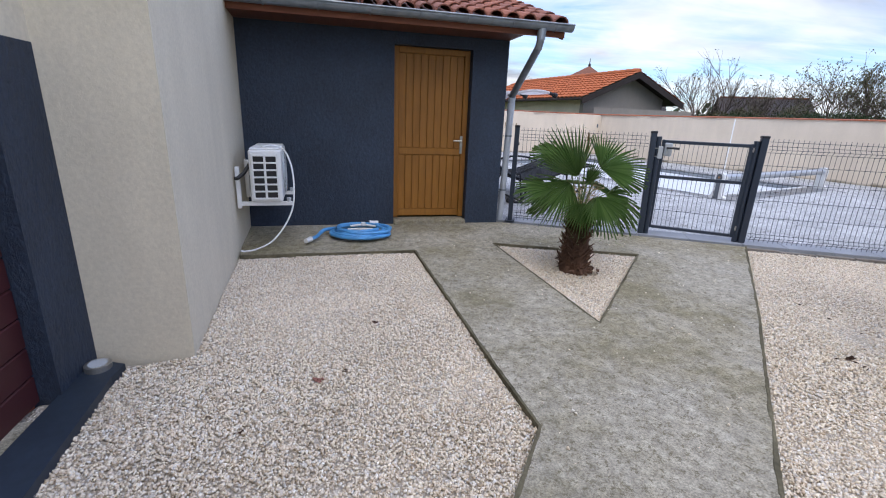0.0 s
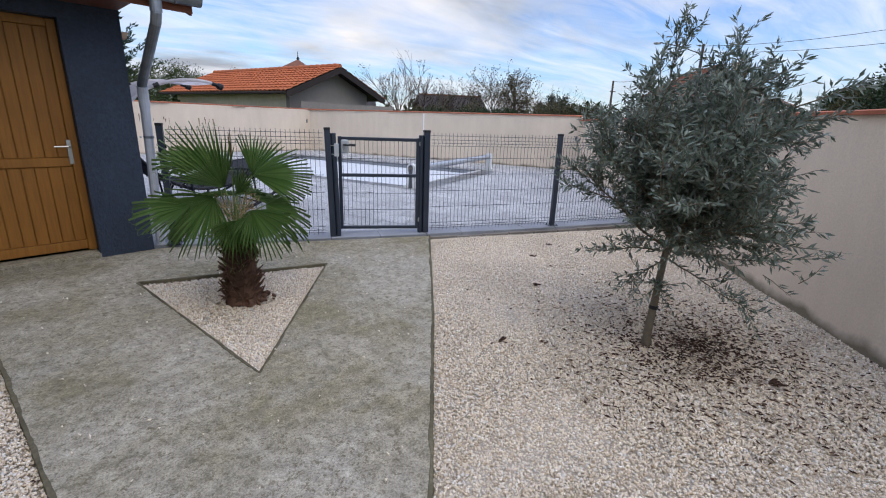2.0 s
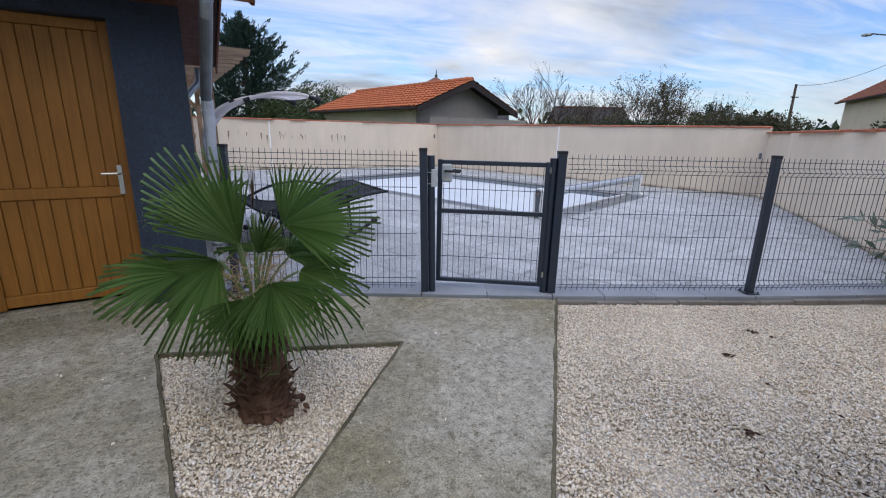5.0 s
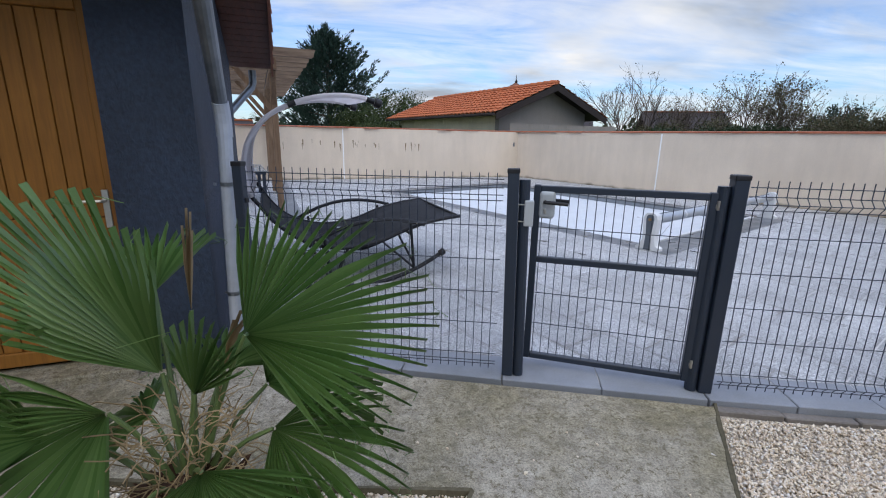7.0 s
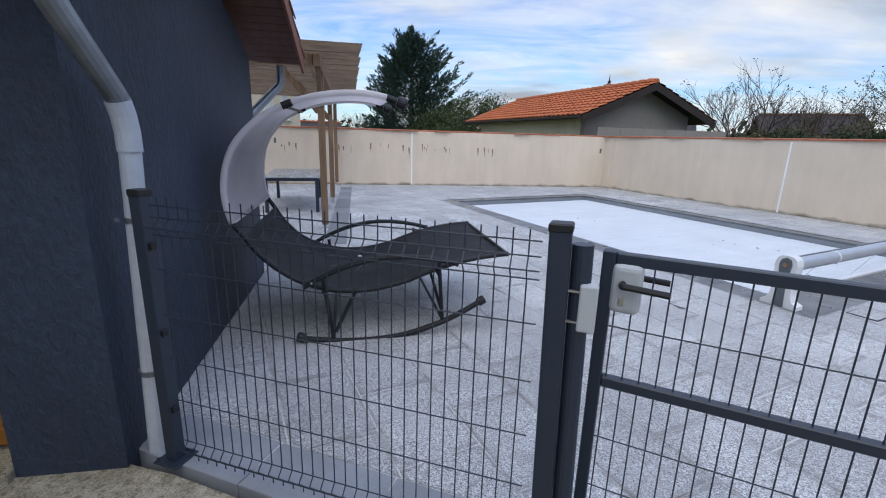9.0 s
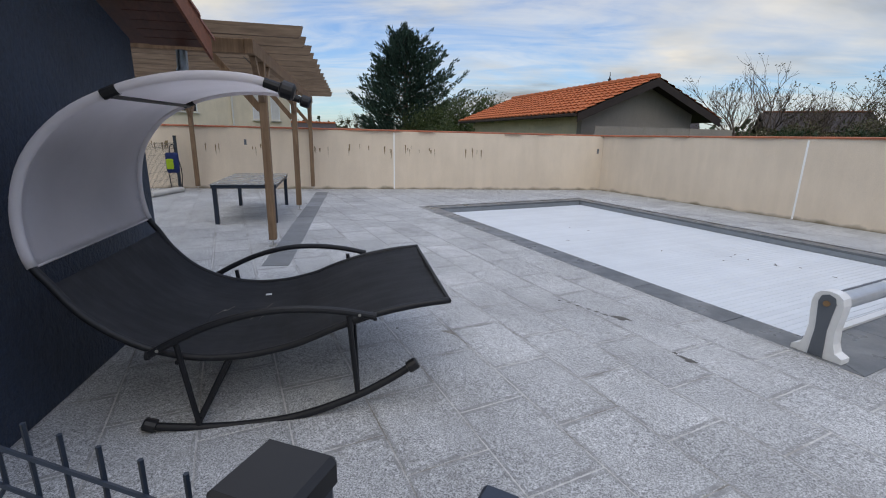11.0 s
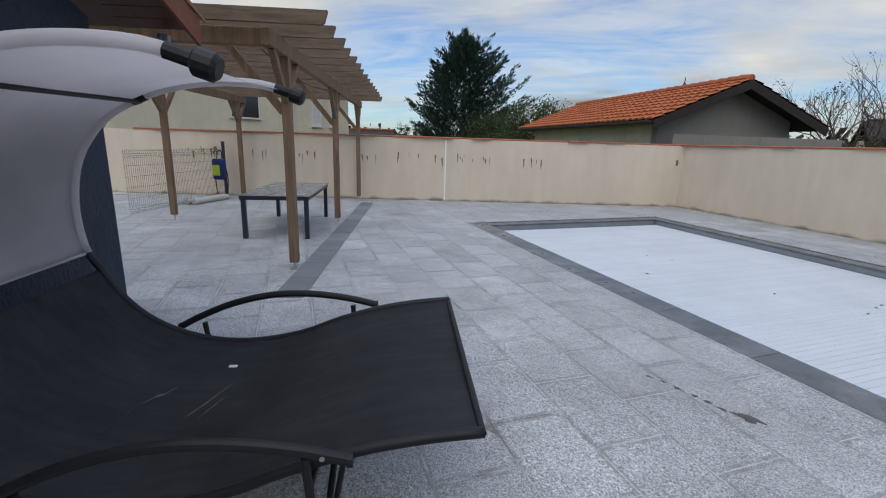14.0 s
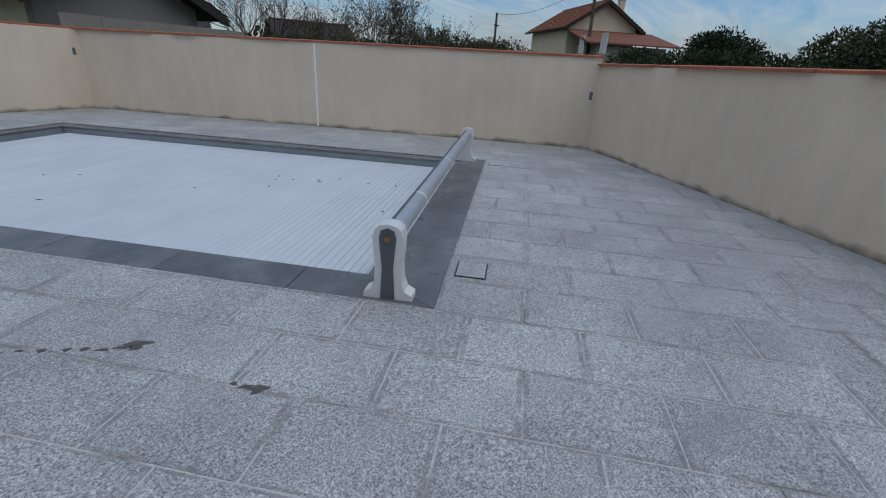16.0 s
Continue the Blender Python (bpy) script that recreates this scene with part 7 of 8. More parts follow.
g = gable_building("outbuilding", "low block outbuilding with an orange tiled roof and grey gable", "outbuilding", (5.55, 21.1), 25, 4.75, 9.3, 2.62, 0.97, M["stone"], M["farroof"], 0.65, M["block"])
for k in range(4):
    for i in range(14):
        bm = B()
        zz = 1.35 + k * 0.26
        box(bm, (-0.012, 0.3 + i * 0.64 + (0.32 if k % 2 else 0), zz), (-0.001, 0.92 + i * 0.64 + (0.32 if k % 2 else 0), zz + 0.245), bevel=0.004)
        part("block", bm, M["stone"], g)
for x in (0.8, 3.6):
    bm = B()
    box(bm, (-0.03 + x * 0, 1.2 + x * 1.6, 2.35), (-0.10, 1.3 + x * 1.6, 2.62))
    part("bracket", bm, M["shutter"], g)
# grey screen beside the gable
t = thing("garden_screen", "grey weathered panel screen in front of the outbuilding", "screen", at=frame_at(ln((5.9, 20.6), 22, 0), 22))
for i in range(6):
    bm = B()
    box(bm, (i * 0.95, 0, -0.12), (i * 0.95 + 0.94, 0.03, 2.10))
    part("panel", bm, M["block"], t)

h = gable_building("house", "cream two-storey house with an old brown-red tiled roof", "house", (43.98, 28.2), -40, 6.6, 10.0, 5.3, 2.0, M["house_cream"], M["oldroof"], 0.6, seed=3)
for y in (2.2, 6.2):
    add_window(h, -y - 0.9, 2.9, 0.9, 1.3, shut=True, side=True, depth_x=-0.01)
add_window(h, 4.8, 2.2, 0.7, 1.0)
bm = B()
prism(bm, [(0.9, -4.5), (7.2, -4.5), (7.2, -0.02), (0.9, -0.02)], -0.1, 3.6)
part("annexe_wall", bm, M["block"], h, "grey annexe wall")
bm = B()
prism(bm, [(-0.2, -5.1), (8.2, -5.1), (8.2, -0.02), (-0.2, -0.02)], lambda x, y: 3.65 + (y + 5.1) * 0.24, lambda x, y: 3.77 + (y + 5.1) * 0.24)
part("annexe_roof", bm, M["oldroof"], h, "weathered tiled annexe roof")
for x, nm in ((5.6, "chimney"),):
    bm = B()
    box(bm, (x, 2.0, 5.0), (x + 0.5, 2.6, 7.9), bevel=0.02)
    c = part("chimney", bm, M["house_cream"], h, "pale chimney stack")
    bm = B()
    box(bm, (x - 0.06, 1.94, 7.9), (x + 0.56, 2.66, 8.05))
    part("chimney_cap", bm, M["block"], c)
    bm = B()
    tube(bm, [(x + 0.25, 2.3, 8.0), (x + 0.25, 2.3, 9.2)], 0.03, 5)
    for k in range(5):
        tube(bm, [(x - 0.1 + 0.12 * k, 2.05, 9.1), (x - 0.1 + 0.12 * k, 2.55, 9.1)], 0.015, 4)
    tube(bm, [(x - 0.15, 2.3, 9.1), (x + 0.5, 2.3, 9.1)], 0.02, 4)
    part("aerial", bm, M["darkwood"], c)

M["verge"] = plain("red_brown_verge_paint", (0.22, 0.045, 0.03), 0.6)
h = gable_building("house", "cream neighbouring house with a red-brown verge over the garden wall", "house", (16.42, 3.70), -78, 9.0, 4.5, 3.55, 2.1, M["house_cream"], M["oldroof"], 0.45, seed=4)
for c in h.children:
    if c.name.startswith("bargeboard"):
        c.data.materials[0] = M["verge"]

# house behind the pergola
A0, B0 = polar(139, 27), polar(115.2, 33)
h = gable_building("house", "cream neighbouring house with white-silled windows behind the pergola", "house", A0, seg_ang(A0, B0), math.dist(A0, B0), 8.0, 5.0, 1.0, M["house_cream"], M["oldroof"], 0.5, ribs=False, seed=5)


def facade_x(az):
    """Where the bearing az from the terrace meets the facade."""
    c, s = math.cos(radians(az)), math.sin(radians(az))
    ux, uy = math.cos(radians(seg_ang(A0, B0))), math.sin(radians(seg_ang(A0, B0)))
    dx, dy = A0[0] - CAM[0], A0[1] - CAM[1]
    return (dx * s - dy * c) / (uy * c - ux * s)


x = facade_x(128.0)
add_window(h, x, 2.75, facade_x(125.2) - x, 1.3)
for a in (119.3, 117.3):
    x = facade_x(a)
    add_window(h, x, 2.5, 0.55, 1.5, shut=True)
bm = B()
x = facade_x(121.6)
tube(bm, [(x, -0.08, 0), (x, -0.08, 5.5)], 0.06, 8)
part("downpipe", bm, M["shutter"], h)

for az, az2, dist, ev, rs, mt, lb in ((115.0, 110.2, 46, 1.9, 0.75, "farroof", "distant low house with an orange tiled roof"), (110.0, 107.0, 60, 1.7, 0.6, "oldroof", "distant low house with a dark roof")):
    a, b = polar(az, dist), polar(az2, dist)
    gable_building("house", lb, "house", b, seg_ang(a, b) + 90, 5.0, math.dist(a, b), ev, rs, M["house_cream"], M[mt], 0.4, ribs=False, seed=6)
a, b = polar(60.5, 55), polar(52.5, 57)
gable_building("barn", "long low barn with a brown roof beyond the hedge", "barn", b, seg_ang(a, b) + 90, 7.0, math.dist(a, b), 3.1, 1.7, M["house_cream"], M["oldroof"], 0.5, ribs=False, seed=7)
a, b = polar(38.5, 50, (1.72, 1.79)), polar(42.3, 50, (1.72, 1.79))
gable_building("house", "distant low house with a red roof", "house", b, seg_ang(b, a), math.dist(a, b), 6.0, 2.3, 1.0, M["house_cream"], M["farroof"], 0.5, ribs=False, seed=8)
a, b = polar(72, 42), polar(67.5, 42)
gable_building("house", "distant house with a brown tiled roof", "house", b, seg_ang(a, b) + 90, 6.0, math.dist(a, b), 2.6, 1.0, M["house_cream"], M["oldroof"], 0.5, ribs=False, seed=9)
# hipped tower roof with a finial beyond the outbuilding
t = thing("house_roof", "distant hipped tiled roof with a finial", "roof", at=pose(*polar(76.8, 47), 0))
bm = B()
A = [bm.verts.new((math.cos(a) * 4.2, math.sin(a) * 4.2, 5.2)) for a in (0.3, 1.87, 3.44, 5.01)]
apx = bm.verts.new((0, 0, 7.25))
for i in range(4):
    bm.faces.new((A[i], A[(i + 1) % 4], apx))
bm.faces.new(A[::-1])
part("roof", bm, M["oldroof"], t)
bm = B()
tube(bm, [(0, 0, 7.1), (0, 0, 7.35), (0, 0, 7.5), (0, 0, 8.0)], [0.12, 0.16, 0.05, 0.02], 6)
part("finial", bm, M["darkwood"], t)
bm = B()
prism(bm, [(math.cos(a) * 3.6, math.sin(a) * 3.6) for a in (0.3, 1.87, 3.44, 5.01)], -0.12, 5.3)
part("wall", bm, M["house_cream"], t)

# poles and cables
PA, PB, PC = (42.5, 25.2), (48.5, 39.6), (58.0, 5.0)
for p, hh, lamp in ((PA, 9.0, True), (PB, 7.1, False)):
    t = thing("utility_pole", "weathered timber utility pole" + (" with a street lamp arm" if lamp else " beyond the walls"), "utility pole", "utility poles", pose(p[0], p[1], -0.12))
    bm = B()
    tube(bm, [(0, 0, 0), (0.15 if lamp else 0, 0.3 if lamp else 0, hh)], [0.17, 0.11], 10)
    part("pole", bm, M["bare"], t)
    bm = B()
    box(bm, (-0.35, -0.05, hh - 1.3), (0.6, 0.05, hh - 1.2))
    part("crossarm", bm, M["darkwood"], t)
    if lamp:
        bm = B()
        tube(bm, [(0.1, 0.2, hh - 0.9), (-1.2, 1.6, hh - 0.2), (-2.3, 2.9, hh + 0.15)], 0.045, 6)
        part("lamp_arm", bm, M["bare"], t)
        bm = B()
        box(bm, (-2.6, 2.9, hh + 0.02), (-2.15, 3.4, hh + 0.2), bevel=0.06, seg=2)
        part("lamp_head", bm, M["greyplastic"], t)
for a, b, s in (((*PB, 6.9), (PA[0] + 0.15, PA[1] + 0.3, 8.4), 0.9), ((PA[0] + 0.15, PA[1] + 0.3, 8.7), (52.0, 3.0, 11.5), 1.0), ((PA[0] + 0.15, PA[1] + 0.3, 8.2), (52.5, 2.0, 10.2), 1.0)):
    a, b = Vector(a), Vector(b)
    bm = B()
    tube(bm, [a.lerp(b, k / 12) - Vector((0, 0, s * 4 * (k / 12) * (1 - k / 12))) for k in range(13)], 0.018, 4)
    tagged(part("overhead_cable", bm, M["black"]), "thin black overhead cable between poles", "cable")

# ---- debris on the gravel and stains on the paving ----
def clump(x, y, r, seed, mat, name="leaf_clump", label="small dark clump of dry leaves on the gravel", z=None):
    rnd = random.Random(seed)
    zz = (slope(x, y) if z is None else z)
    bm = B()
    for k in range(9):
        a, q = rnd.uniform(0, 6.28), rnd.uniform(0, r)
        bmesh.ops.create_icosphere(bm, subdivisions=1, radius=r * rnd.uniform(0.25, 0.55), matrix=Matrix.Translation((q * math.cos(a), q * math.sin(a), r * 0.12)) @ Euler((rnd.random(), rnd.random(), rnd.random() * 3)).to_matrix().to_4x4() @ Matrix.Diagonal((1.3, 0.6, 0.35, 1)))
    o = part(name, bm, mat)
    o.location = (x, y, zz - 0.007)
    return tagged(o, label, "leaf litter", "leaf clumps")


for k, (x, y, r) in enumerate([(4.836, 4.234, 0.05), (4.917, 4.139, 0.03), (4.331, 3.98, 0.05), (3.775, 3.288, 0.045), (3.11, 3.458, 0.02), (4.29, 3.631, 0.025), (4.013, 1.395, 0.07), (2.82, 2.601, 0.05), (-0.356, 2.728, 0.03), (-0.412, 2.114, 0.025), (-0.755, 1.549, 0.018), (0.342, 2.506, 0.02)]):
    clump(x, y, r * 0.75, 60 + k, M["debris"])
clump(-0.53, 1.997, 0.03, 90, M["canal"], label="small rusty orange lump on the gravel")
def paving_stain(x, y, r, seed):
    rnd = random.Random(seed)
    bm = B()
    n = 14
    ph = rnd.uniform(0, 6)
    ring = [bm.verts.new((r * 1.5 * (0.75 + 0.3 * math.sin(3 * a + ph) + rnd.uniform(-0.18, 0.18)) * math.cos(a), r * 0.8 * (0.75 + 0.3 * math.cos(2 * a + ph) + rnd.uniform(-0.18, 0.18)) * math.sin(a), 0)) for a in np.linspace(0, 2 * math.pi, n, endpoint=False)]
    bm.faces.new(ring)
    r2 = bmesh.ops.extrude_face_region(bm, geom=bm.faces[:])
    for v in r2["geom"]:
        if isinstance(v, bmesh.types.BMVert):
            v.co.z = 0.0025
            v.co.x *= 0.9
            v.co.y *= 0.9
    o = part("dirt_patch", bm, M["dirt"])
    o.matrix_world = pose(x, y, tz(x, y) + 0.0008, 0, 0, 145)
    tagged(o, "small damp dark dirt patch on the granite paving", "dirt", "dirt patches")


M["dirt"] = plain("damp_dirt", (0.15, 0.145, 0.135), 0.9, 0, 0.2, 0.4, 40)
for k, (x, y, r) in enumerate([(3.795, 8.846, 0.05), (3.74, 8.87, 0.035), (3.67, 8.91, 0.025), (3.61, 8.97, 0.02), (3.55, 9.02, 0.018), (3.47, 9.09, 0.02), (3.4, 9.15, 0.014), (3.32, 9.2, 0.016), (4.054, 8.143, 0.04), (4.03, 8.19, 0.03), (4.0, 8.25, 0.015), (1.95, 8.35, 0.01)]):
    paving_stain(x, y, r, 30 + k)


def cover_leaves():
    rnd = random.Random(14)
    pts = [(6.21, 11.85), (6.26, 11.6), (5.87, 11.47), (6.47, 11.32), (6.74, 11.28), (6.09, 11.73), (6.5, 11.4), (6.3, 9.92), (6.9, 10.9), (5.2, 11.9), (4.4, 13.2), (4.1, 13.4), (7.1, 10.6), (6.0, 9.3), (3.9, 12.3)]
    for k, (x, y) in enumerate(pts):
        bm = B()
        a = rnd.uniform(0, 6.28)
        w, l = 0.012, 0.035
        vs = [bm.verts.new((l * math.cos(a) * p - w * math.sin(a) * q, l * math.sin(a) * p + w * math.cos(a) * q, h)) for p, q, h in ((-1, 0, 0.001), (-0.2, 1, 0.006), (1, 0.2, 0.002), (0, -1, 0.004))]
        bm.faces.new(vs)
        bmesh.ops.solidify(bm, geom=bm.faces[:], thickness=0.002)
        o = part("fallen_leaf", bm, M["debris"])
        o.location = (x, y, COVER_Z + 0.002)
        tagged(o, "single brown fallen leaf on the pool cover", "leaf", "leaves on the cover")


cover_leaves()


# ---- loose stones of the gravel beds ----
def inside(poly, X, Y):
    res = np.zeros(len(X), dtype=bool)
    n = len(poly)
    j = n - 1
    for i in range(n):
        xi, yi = poly[i]
        xj, yj = poly[j]
        c = ((yi > Y) != (yj > Y)) & (X < (xj - xi) * (Y - yi) / (yj - yi + 1e-12) + xi)
        res ^= c
        j = i
    return res


def slopes(X, Y):
    a = np.clip((Y - 2.3) / 2.8, 0, 1)
    b = np.clip((-0.2 - X) / 1.4, 0, 1)
    return 0.085 * a + 0.03 * b * (1 - a)


def m_stone():
    m = Mat("pale_crushed_stone", (0.62, 0.54, 0.44), 0.85, 0, 0.25, "World")
    m.N["Principled BSDF"].inputs["Roughness"].default_value = 0.85
    r = m.N.new("ShaderNodeValToRGB")
    e = r.color_ramp.elements
    e[0].position, e[0].color = 0.0, rgb((0.52, 0.41, 0.29))
    e[1].position, e[1].color = 1.0, rgb((0.92, 0.86, 0.76))
    for p, c in ((0.25, (0.70, 0.59, 0.46)), (0.5, (0.83, 0.74, 0.59)), (0.72, (0.76, 0.63, 0.50)), (0.86, (0.64, 0.60, 0.54))):
        e.new(p).color = rgb(c)
    m.L.new(m.island(), r.inputs[0])
    m.tint(1.0, r.outputs[0])
    m.vary(m.noise(1.3, 4), 0.3, 0.7, 0.88, 1.05)
    return m.m


M["stone_chip"] = m_stone()


def gravel(name, poly, hole_pts, seed, density, z_off=-0.018):
    rng = np.random.default_rng(seed)
    xs, ys = [p[0] for p in poly], [p[1] for p in poly]
    area = (max(xs) - min(xs)) * (max(ys) - min(ys))
    n = int(area * density)
    X, Y = rng.uniform(min(xs), max(xs), n), rng.uniform(min(ys), max(ys), n)
    k = inside(poly, X, Y)
    X, Y = X[k], Y[k]
    n = len(X)
    Z = slopes(X, Y) + z_off + rng.uniform(-0.004, 0.005, n) + 0.006 * np.sin(X * 3.1 + 1) * np.sin(Y * 2.7)
    base = np.array([[1, 0, 0], [-1, 0, 0], [0, 1, 0], [0, -1, 0], [0, 0, 1], [0, 0, -1]], dtype=float)
    s = rng.uniform(0.0050, 0.0115, n)[:, None, None] * rng.uniform(0.55, 1.3, (n, 6, 1))
    V = base[None] * s * np.array([1.25, 0.9, 0.75]) + rng.normal(0, 0.0012, (n, 6, 3))
    # a random turn for each
    q = rng.normal(size=(n, 4))
    q /= np.linalg.norm(q, axis=1, keepdims=True)
    w, x, y, z = q.T
    Rm = np.stack([1 - 2 * (y * y + z * z), 2 * (x * y - z * w), 2 * (x * z + y * w), 2 * (x * y + z * w), 1 - 2 * (x * x + z * z), 2 * (y * z - x * w), 2 * (x * z - y * w), 2 * (y * z + x * w), 1 - 2 * (x * x + y * y)], axis=1).reshape(n, 3, 3)
    V = np.einsum("nij,nkj->nki", Rm, V) + np.stack([X, Y, Z], axis=1)[:, None, :]
    F = np.array([[0, 2, 4], [2, 1, 4], [1, 3, 4], [3, 0, 4], [2, 0, 5], [1, 2, 5], [3, 1, 5], [0, 3, 5]])
    F = (np.arange(n) * 6)[:, None, None] + F[None]
    ob = fast_mesh(name, V.reshape(-1, 3), F.reshape(-1, 3), M["stone_chip"])
    tagged(ob, "loose pale cream and pinkish crushed stone", "gravel", kind="stuff")


near_left = [(-1.75, 0.55), (0.25, 0.45)] + PATH_L[2:5] + [(-1.88, 3.82), CREAM, (-1.62, 1.97)]
near_right = [(3.58, 5.00), PATH_R[1], PATH_R[2], (1.10, 0.3), (4.45, 0.3), (7.15, 4.30), (5.44, 4.66)]
gravel("gravel_stones", near_left, None, 101, 9500)
gravel("gravel_stones", near_right, None, 102, 8200)
gravel("gravel_stones", TRI, None, 103, 9500)
gravel("stray_stones", [(0.66, 1.0), (1.45, 1.3), (3.5, 5.0), (-1.6, 4.7), (-0.2, 4.35), (0.68, 1.76)], None, 104, 14, 0.014)


# ---- granite paving ----
def clip_poly(poly, p, d, keep_left=True):
    """Cuts a polygon by the line through p along d."""
    out = []
    def s(q):
        v = d[0] * (q[1] - p[1]) - d[1] * (q[0] - p[0])
        return v if keep_left else -v
    for i in range(len(poly)):
        a, b = poly[i], poly[(i + 1) % len(poly)]
        sa, sb = s(a), s(b)
        if sa >= 0:
            out.append(a)
        if (sa >= 0) != (sb >= 0):
            t = sa / (sa - sb)
            out.append((a[0] + (b[0] - a[0]) * t, a[1] + (b[1] - a[1]) * t))
    return out


def build_paving():
    TL, TW, G = 0.64, 0.432, 0.0036
    L, S = radians(POOL_L), radians(POOL_L - 90)
    def pt(u, v):
        return (POOL[0] + u * math.cos(L) + v * math.cos(S), POOL[1] + u * math.sin(L) + v * math.sin(S))
    pool_c = [pool_pt(0, 0), pool_pt(0, POOL_WID), pool_pt(POOL_LEN, POOL_WID), pool_pt(POOL_LEN, 0)]
    f = [(0.665, 5.906), GP1, GP2, P3, (7.45, 4.52)]
    fl = []
    for i in range(4):
        a, b = f[i], f[i + 1]
        ang = seg_ang(a, b)
        fl.append((ln(a, ang, 0, 0.203), (math.cos(radians(ang)), math.sin(radians(ang))), a, b))
    wl = [(SW, WALL_S), (SW, WALL_E), (NW, WALL_W)]
    made = []
    pc = (sum(p[0] for p in pool_c) / 4, sum(p[1] for p in pool_c) / 4)
    for j in range(-18, 24):
        for i in range(-16, 30):
            off = 0.318 if j % 2 == 0 else -0.011
            u0, v0 = -0.529 + off + i * TL - 0.0, -0.022 + (j - 1) * TW + 0.0
            q = [pt(u0 + G, v0 + TW - G), pt(u0 + TL - G, v0 + TW - G), pt(u0 + TL - G, v0 + G), pt(u0 + G, v0 + G)]
            area = sum(q[k][0] * q[(k + 1) % 4][1] - q[(k + 1) % 4][0] * q[k][1] for k in range(4))
            if area < 0:
                q = q[::-1]
            cx, cy = sum(p[0] for p in q) / 4, sum(p[1] for p in q) / 4
            if cx < -7.5 or cx > 12.5 or cy < 4 or cy > 20:
                continue
            # fence border
            for p, d, a, b in fl:
                if (min(a[0], b[0]) - 0.05 <= cx or (a[0] < 0.7 and -0.4 < cx < 0.7)) <= max(a[0], b[0]) + 0.05:
                    q = clip_poly(q, p, d)
            for p, an in wl:
                d = (math.cos(radians(an)), math.sin(radians(an)))
                q = clip_poly(q, p, d, keep_left=(an != WALL_W)) if q else q
            if not q:
                continue
            # shed
            u, v = (cx - SHED[0]) * math.cos(radians(SHED_ANG)) + (cy - SHED[1]) * math.sin(radians(SHED_ANG)), -(cx - SHED[0]) * math.sin(radians(SHED_ANG)) + (cy - SHED[1]) * math.cos(radians(SHED_ANG))
            if u < 0.45 and v < SHED_DEEP + 0.3:
                if v > SHED_DEEP - 0.02 and u < 0:
                    q = clip_poly(q, ln(SHED, SHED_ANG, 0, SHED_DEEP + 0.003), (math.cos(radians(SHED_ANG)), math.sin(radians(SHED_ANG))))
                elif u > -0.4:
                    q = clip_poly(q, ln(SHED, SHED_ANG, 0.003, 0), (math.cos(radians(SHED_ANG + 90)), math.sin(radians(SHED_ANG + 90))), keep_left=False)
                else:
                    continue
            if len(q) < 3:
                continue
            # pool: cut along the side that the tile lies beyond
            best, side = -9, None
            for k in range(4):
                a, b = pool_c[k], pool_c[(k + 1) % 4]
                dl = math.dist(a, b)
                d = ((b[0] - a[0]) / dl, (b[1] - a[1]) / dl)
                s = d[0] * (cy - a[1]) - d[1] * (cx - a[0])
                sc = d[0] * (pc[1] - a[1]) - d[1] * (pc[0] - a[0])
                s = -s if sc > 0 else s
                if s > best:
                    best, side = s, (a, d, sc > 0)
            if best < 0.45:
                q = clip_poly(q, side[0], side[1], keep_left=not side[2])
                if len(q) < 3:
                    continue
            ar = abs(sum(q[k][0] * q[(k + 1) % len(q)][1] - q[(k + 1) % len(q)][0] * q[k][1] for k in range(len(q)))) / 2
            if ar < 0.004:
                continue
            dist = math.hypot(cx - 3.6, cy - 7.6)
            made.append((dist, q))
    made.sort(key=lambda e: e[0])
    rnd = random.Random(40)

    def add(bm, q, rise):
        c = (sum(p[0] for p in q) / len(q), sum(p[1] for p in q) / len(q))
        top = []
        for p in q:
            dx, dy = c[0] - p[0], c[1] - p[1]
            L = math.hypot(dx, dy) or 1
            top.append(bm.verts.new((p[0] + dx / L * 0.003, p[1] + dy / L * 0.003, tz(*p) + rise)))
        mid = [bm.verts.new((p[0], p[1], tz(*p) + rise - 0.0025)) for p in q]
        low = [bm.verts.new((p[0], p[1], tz(*p) - 0.006)) for p in q]
        n = len(q)
        inner = []
        for p, v in zip(q, top):
            dx, dy = c[0] - p[0], c[1] - p[1]
            f = min(0.3, 0.026 / (math.hypot(dx, dy) or 1))
            inner.append(bm.verts.new(v.co.lerp(Vector((c[0], c[1], v.co.z)), f)))
        bm.faces.new(inner)
        for k in range(n):
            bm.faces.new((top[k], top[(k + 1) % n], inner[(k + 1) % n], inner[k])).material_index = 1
        for k in range(n):
            bm.faces.new((mid[k], mid[(k + 1) % n], top[(k + 1) % n], top[k]))
            bm.faces.new((low[k], low[(k + 1) % n], mid[(k + 1) % n], mid[k]))
    for d, q in made[:300]:
        bm = B()
        add(bm, q, rnd.uniform(-0.0012, 0.0012))
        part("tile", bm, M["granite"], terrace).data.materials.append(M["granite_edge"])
    bm = B()
    for d, q in made[300:]:
        add(bm, q, rnd.uniform(-0.001, 0.001))
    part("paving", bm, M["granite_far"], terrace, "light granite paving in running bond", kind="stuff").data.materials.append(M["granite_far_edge"])


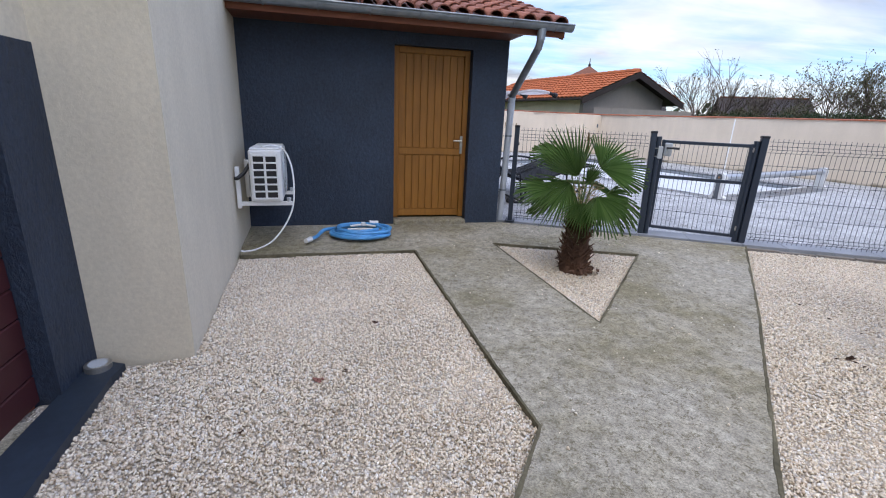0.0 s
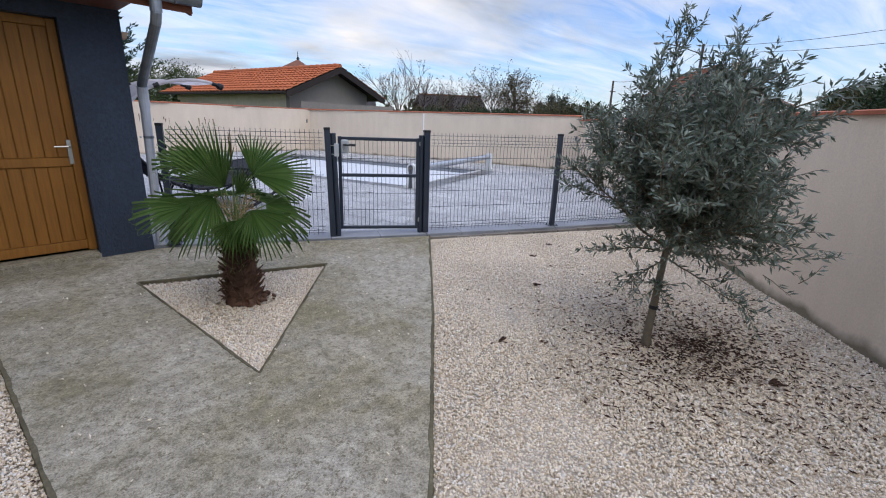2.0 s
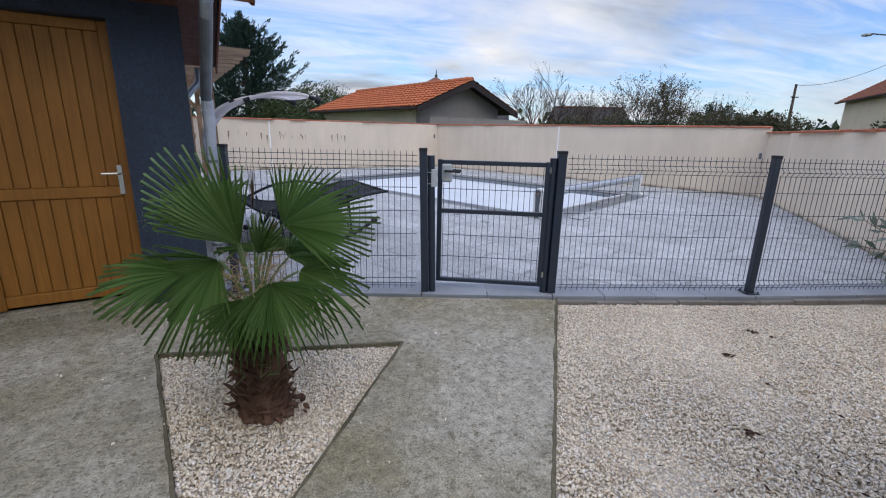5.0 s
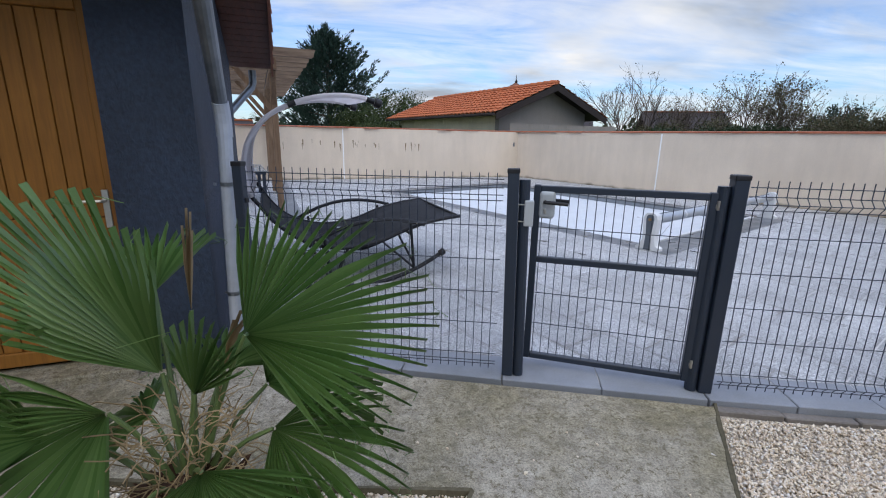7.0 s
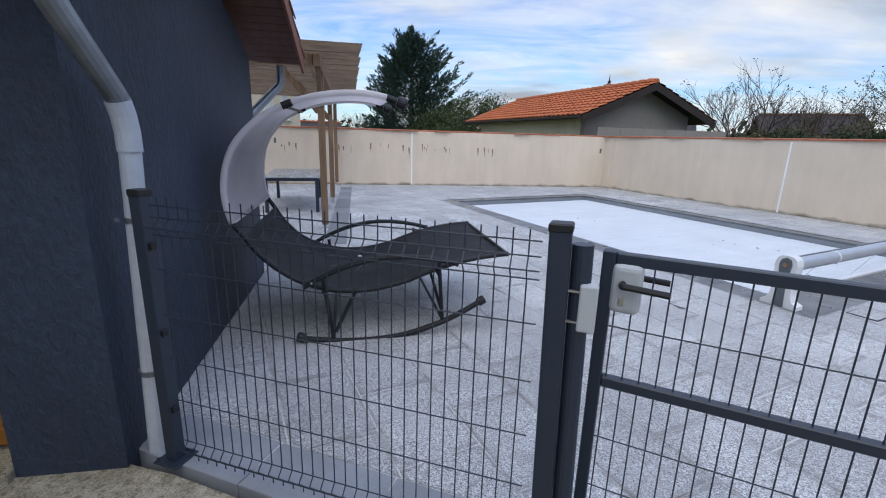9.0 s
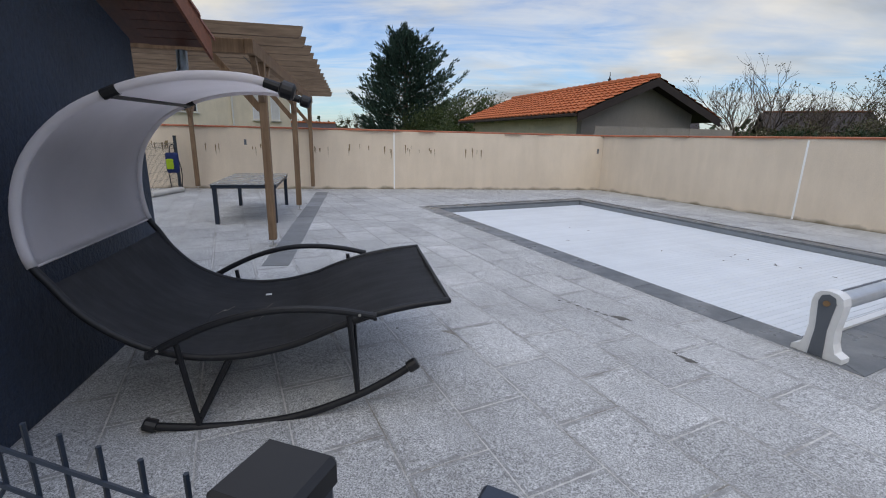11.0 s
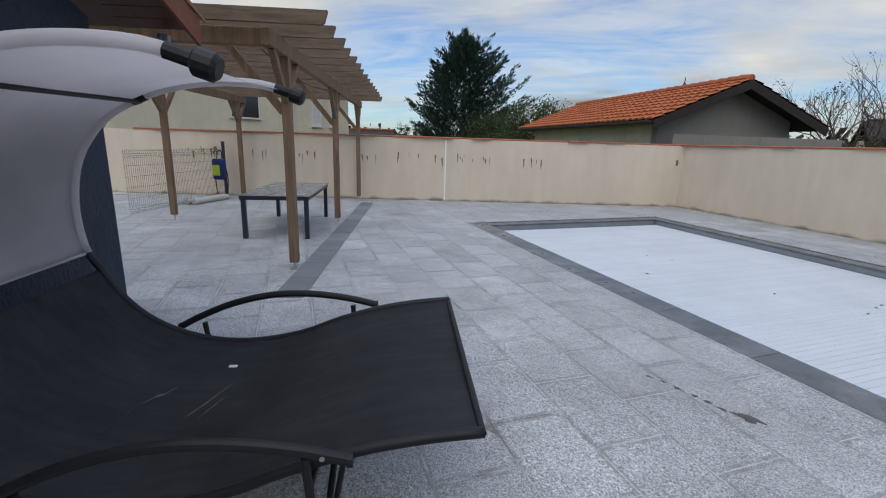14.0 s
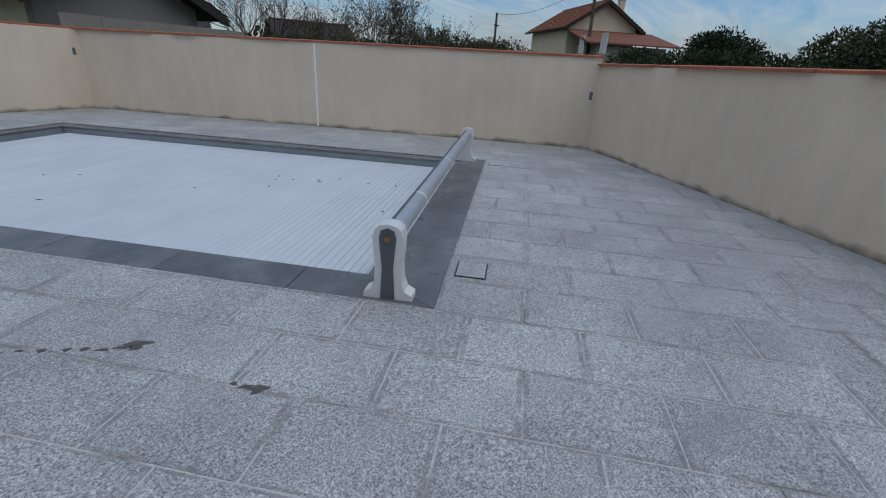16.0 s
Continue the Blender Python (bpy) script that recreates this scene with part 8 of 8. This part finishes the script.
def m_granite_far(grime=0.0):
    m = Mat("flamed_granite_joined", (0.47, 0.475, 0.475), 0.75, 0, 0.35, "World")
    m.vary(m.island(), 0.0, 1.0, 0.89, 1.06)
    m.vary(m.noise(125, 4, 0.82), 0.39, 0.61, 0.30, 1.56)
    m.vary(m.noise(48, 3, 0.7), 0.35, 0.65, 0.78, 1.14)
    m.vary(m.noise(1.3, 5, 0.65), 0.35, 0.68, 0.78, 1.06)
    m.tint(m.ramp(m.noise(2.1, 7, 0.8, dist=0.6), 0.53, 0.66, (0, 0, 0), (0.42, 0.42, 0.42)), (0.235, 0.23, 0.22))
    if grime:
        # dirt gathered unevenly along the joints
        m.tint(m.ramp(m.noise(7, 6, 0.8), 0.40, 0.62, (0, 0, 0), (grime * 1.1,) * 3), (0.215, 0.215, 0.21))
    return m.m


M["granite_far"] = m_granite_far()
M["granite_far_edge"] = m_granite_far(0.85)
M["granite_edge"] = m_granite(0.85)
build_paving()
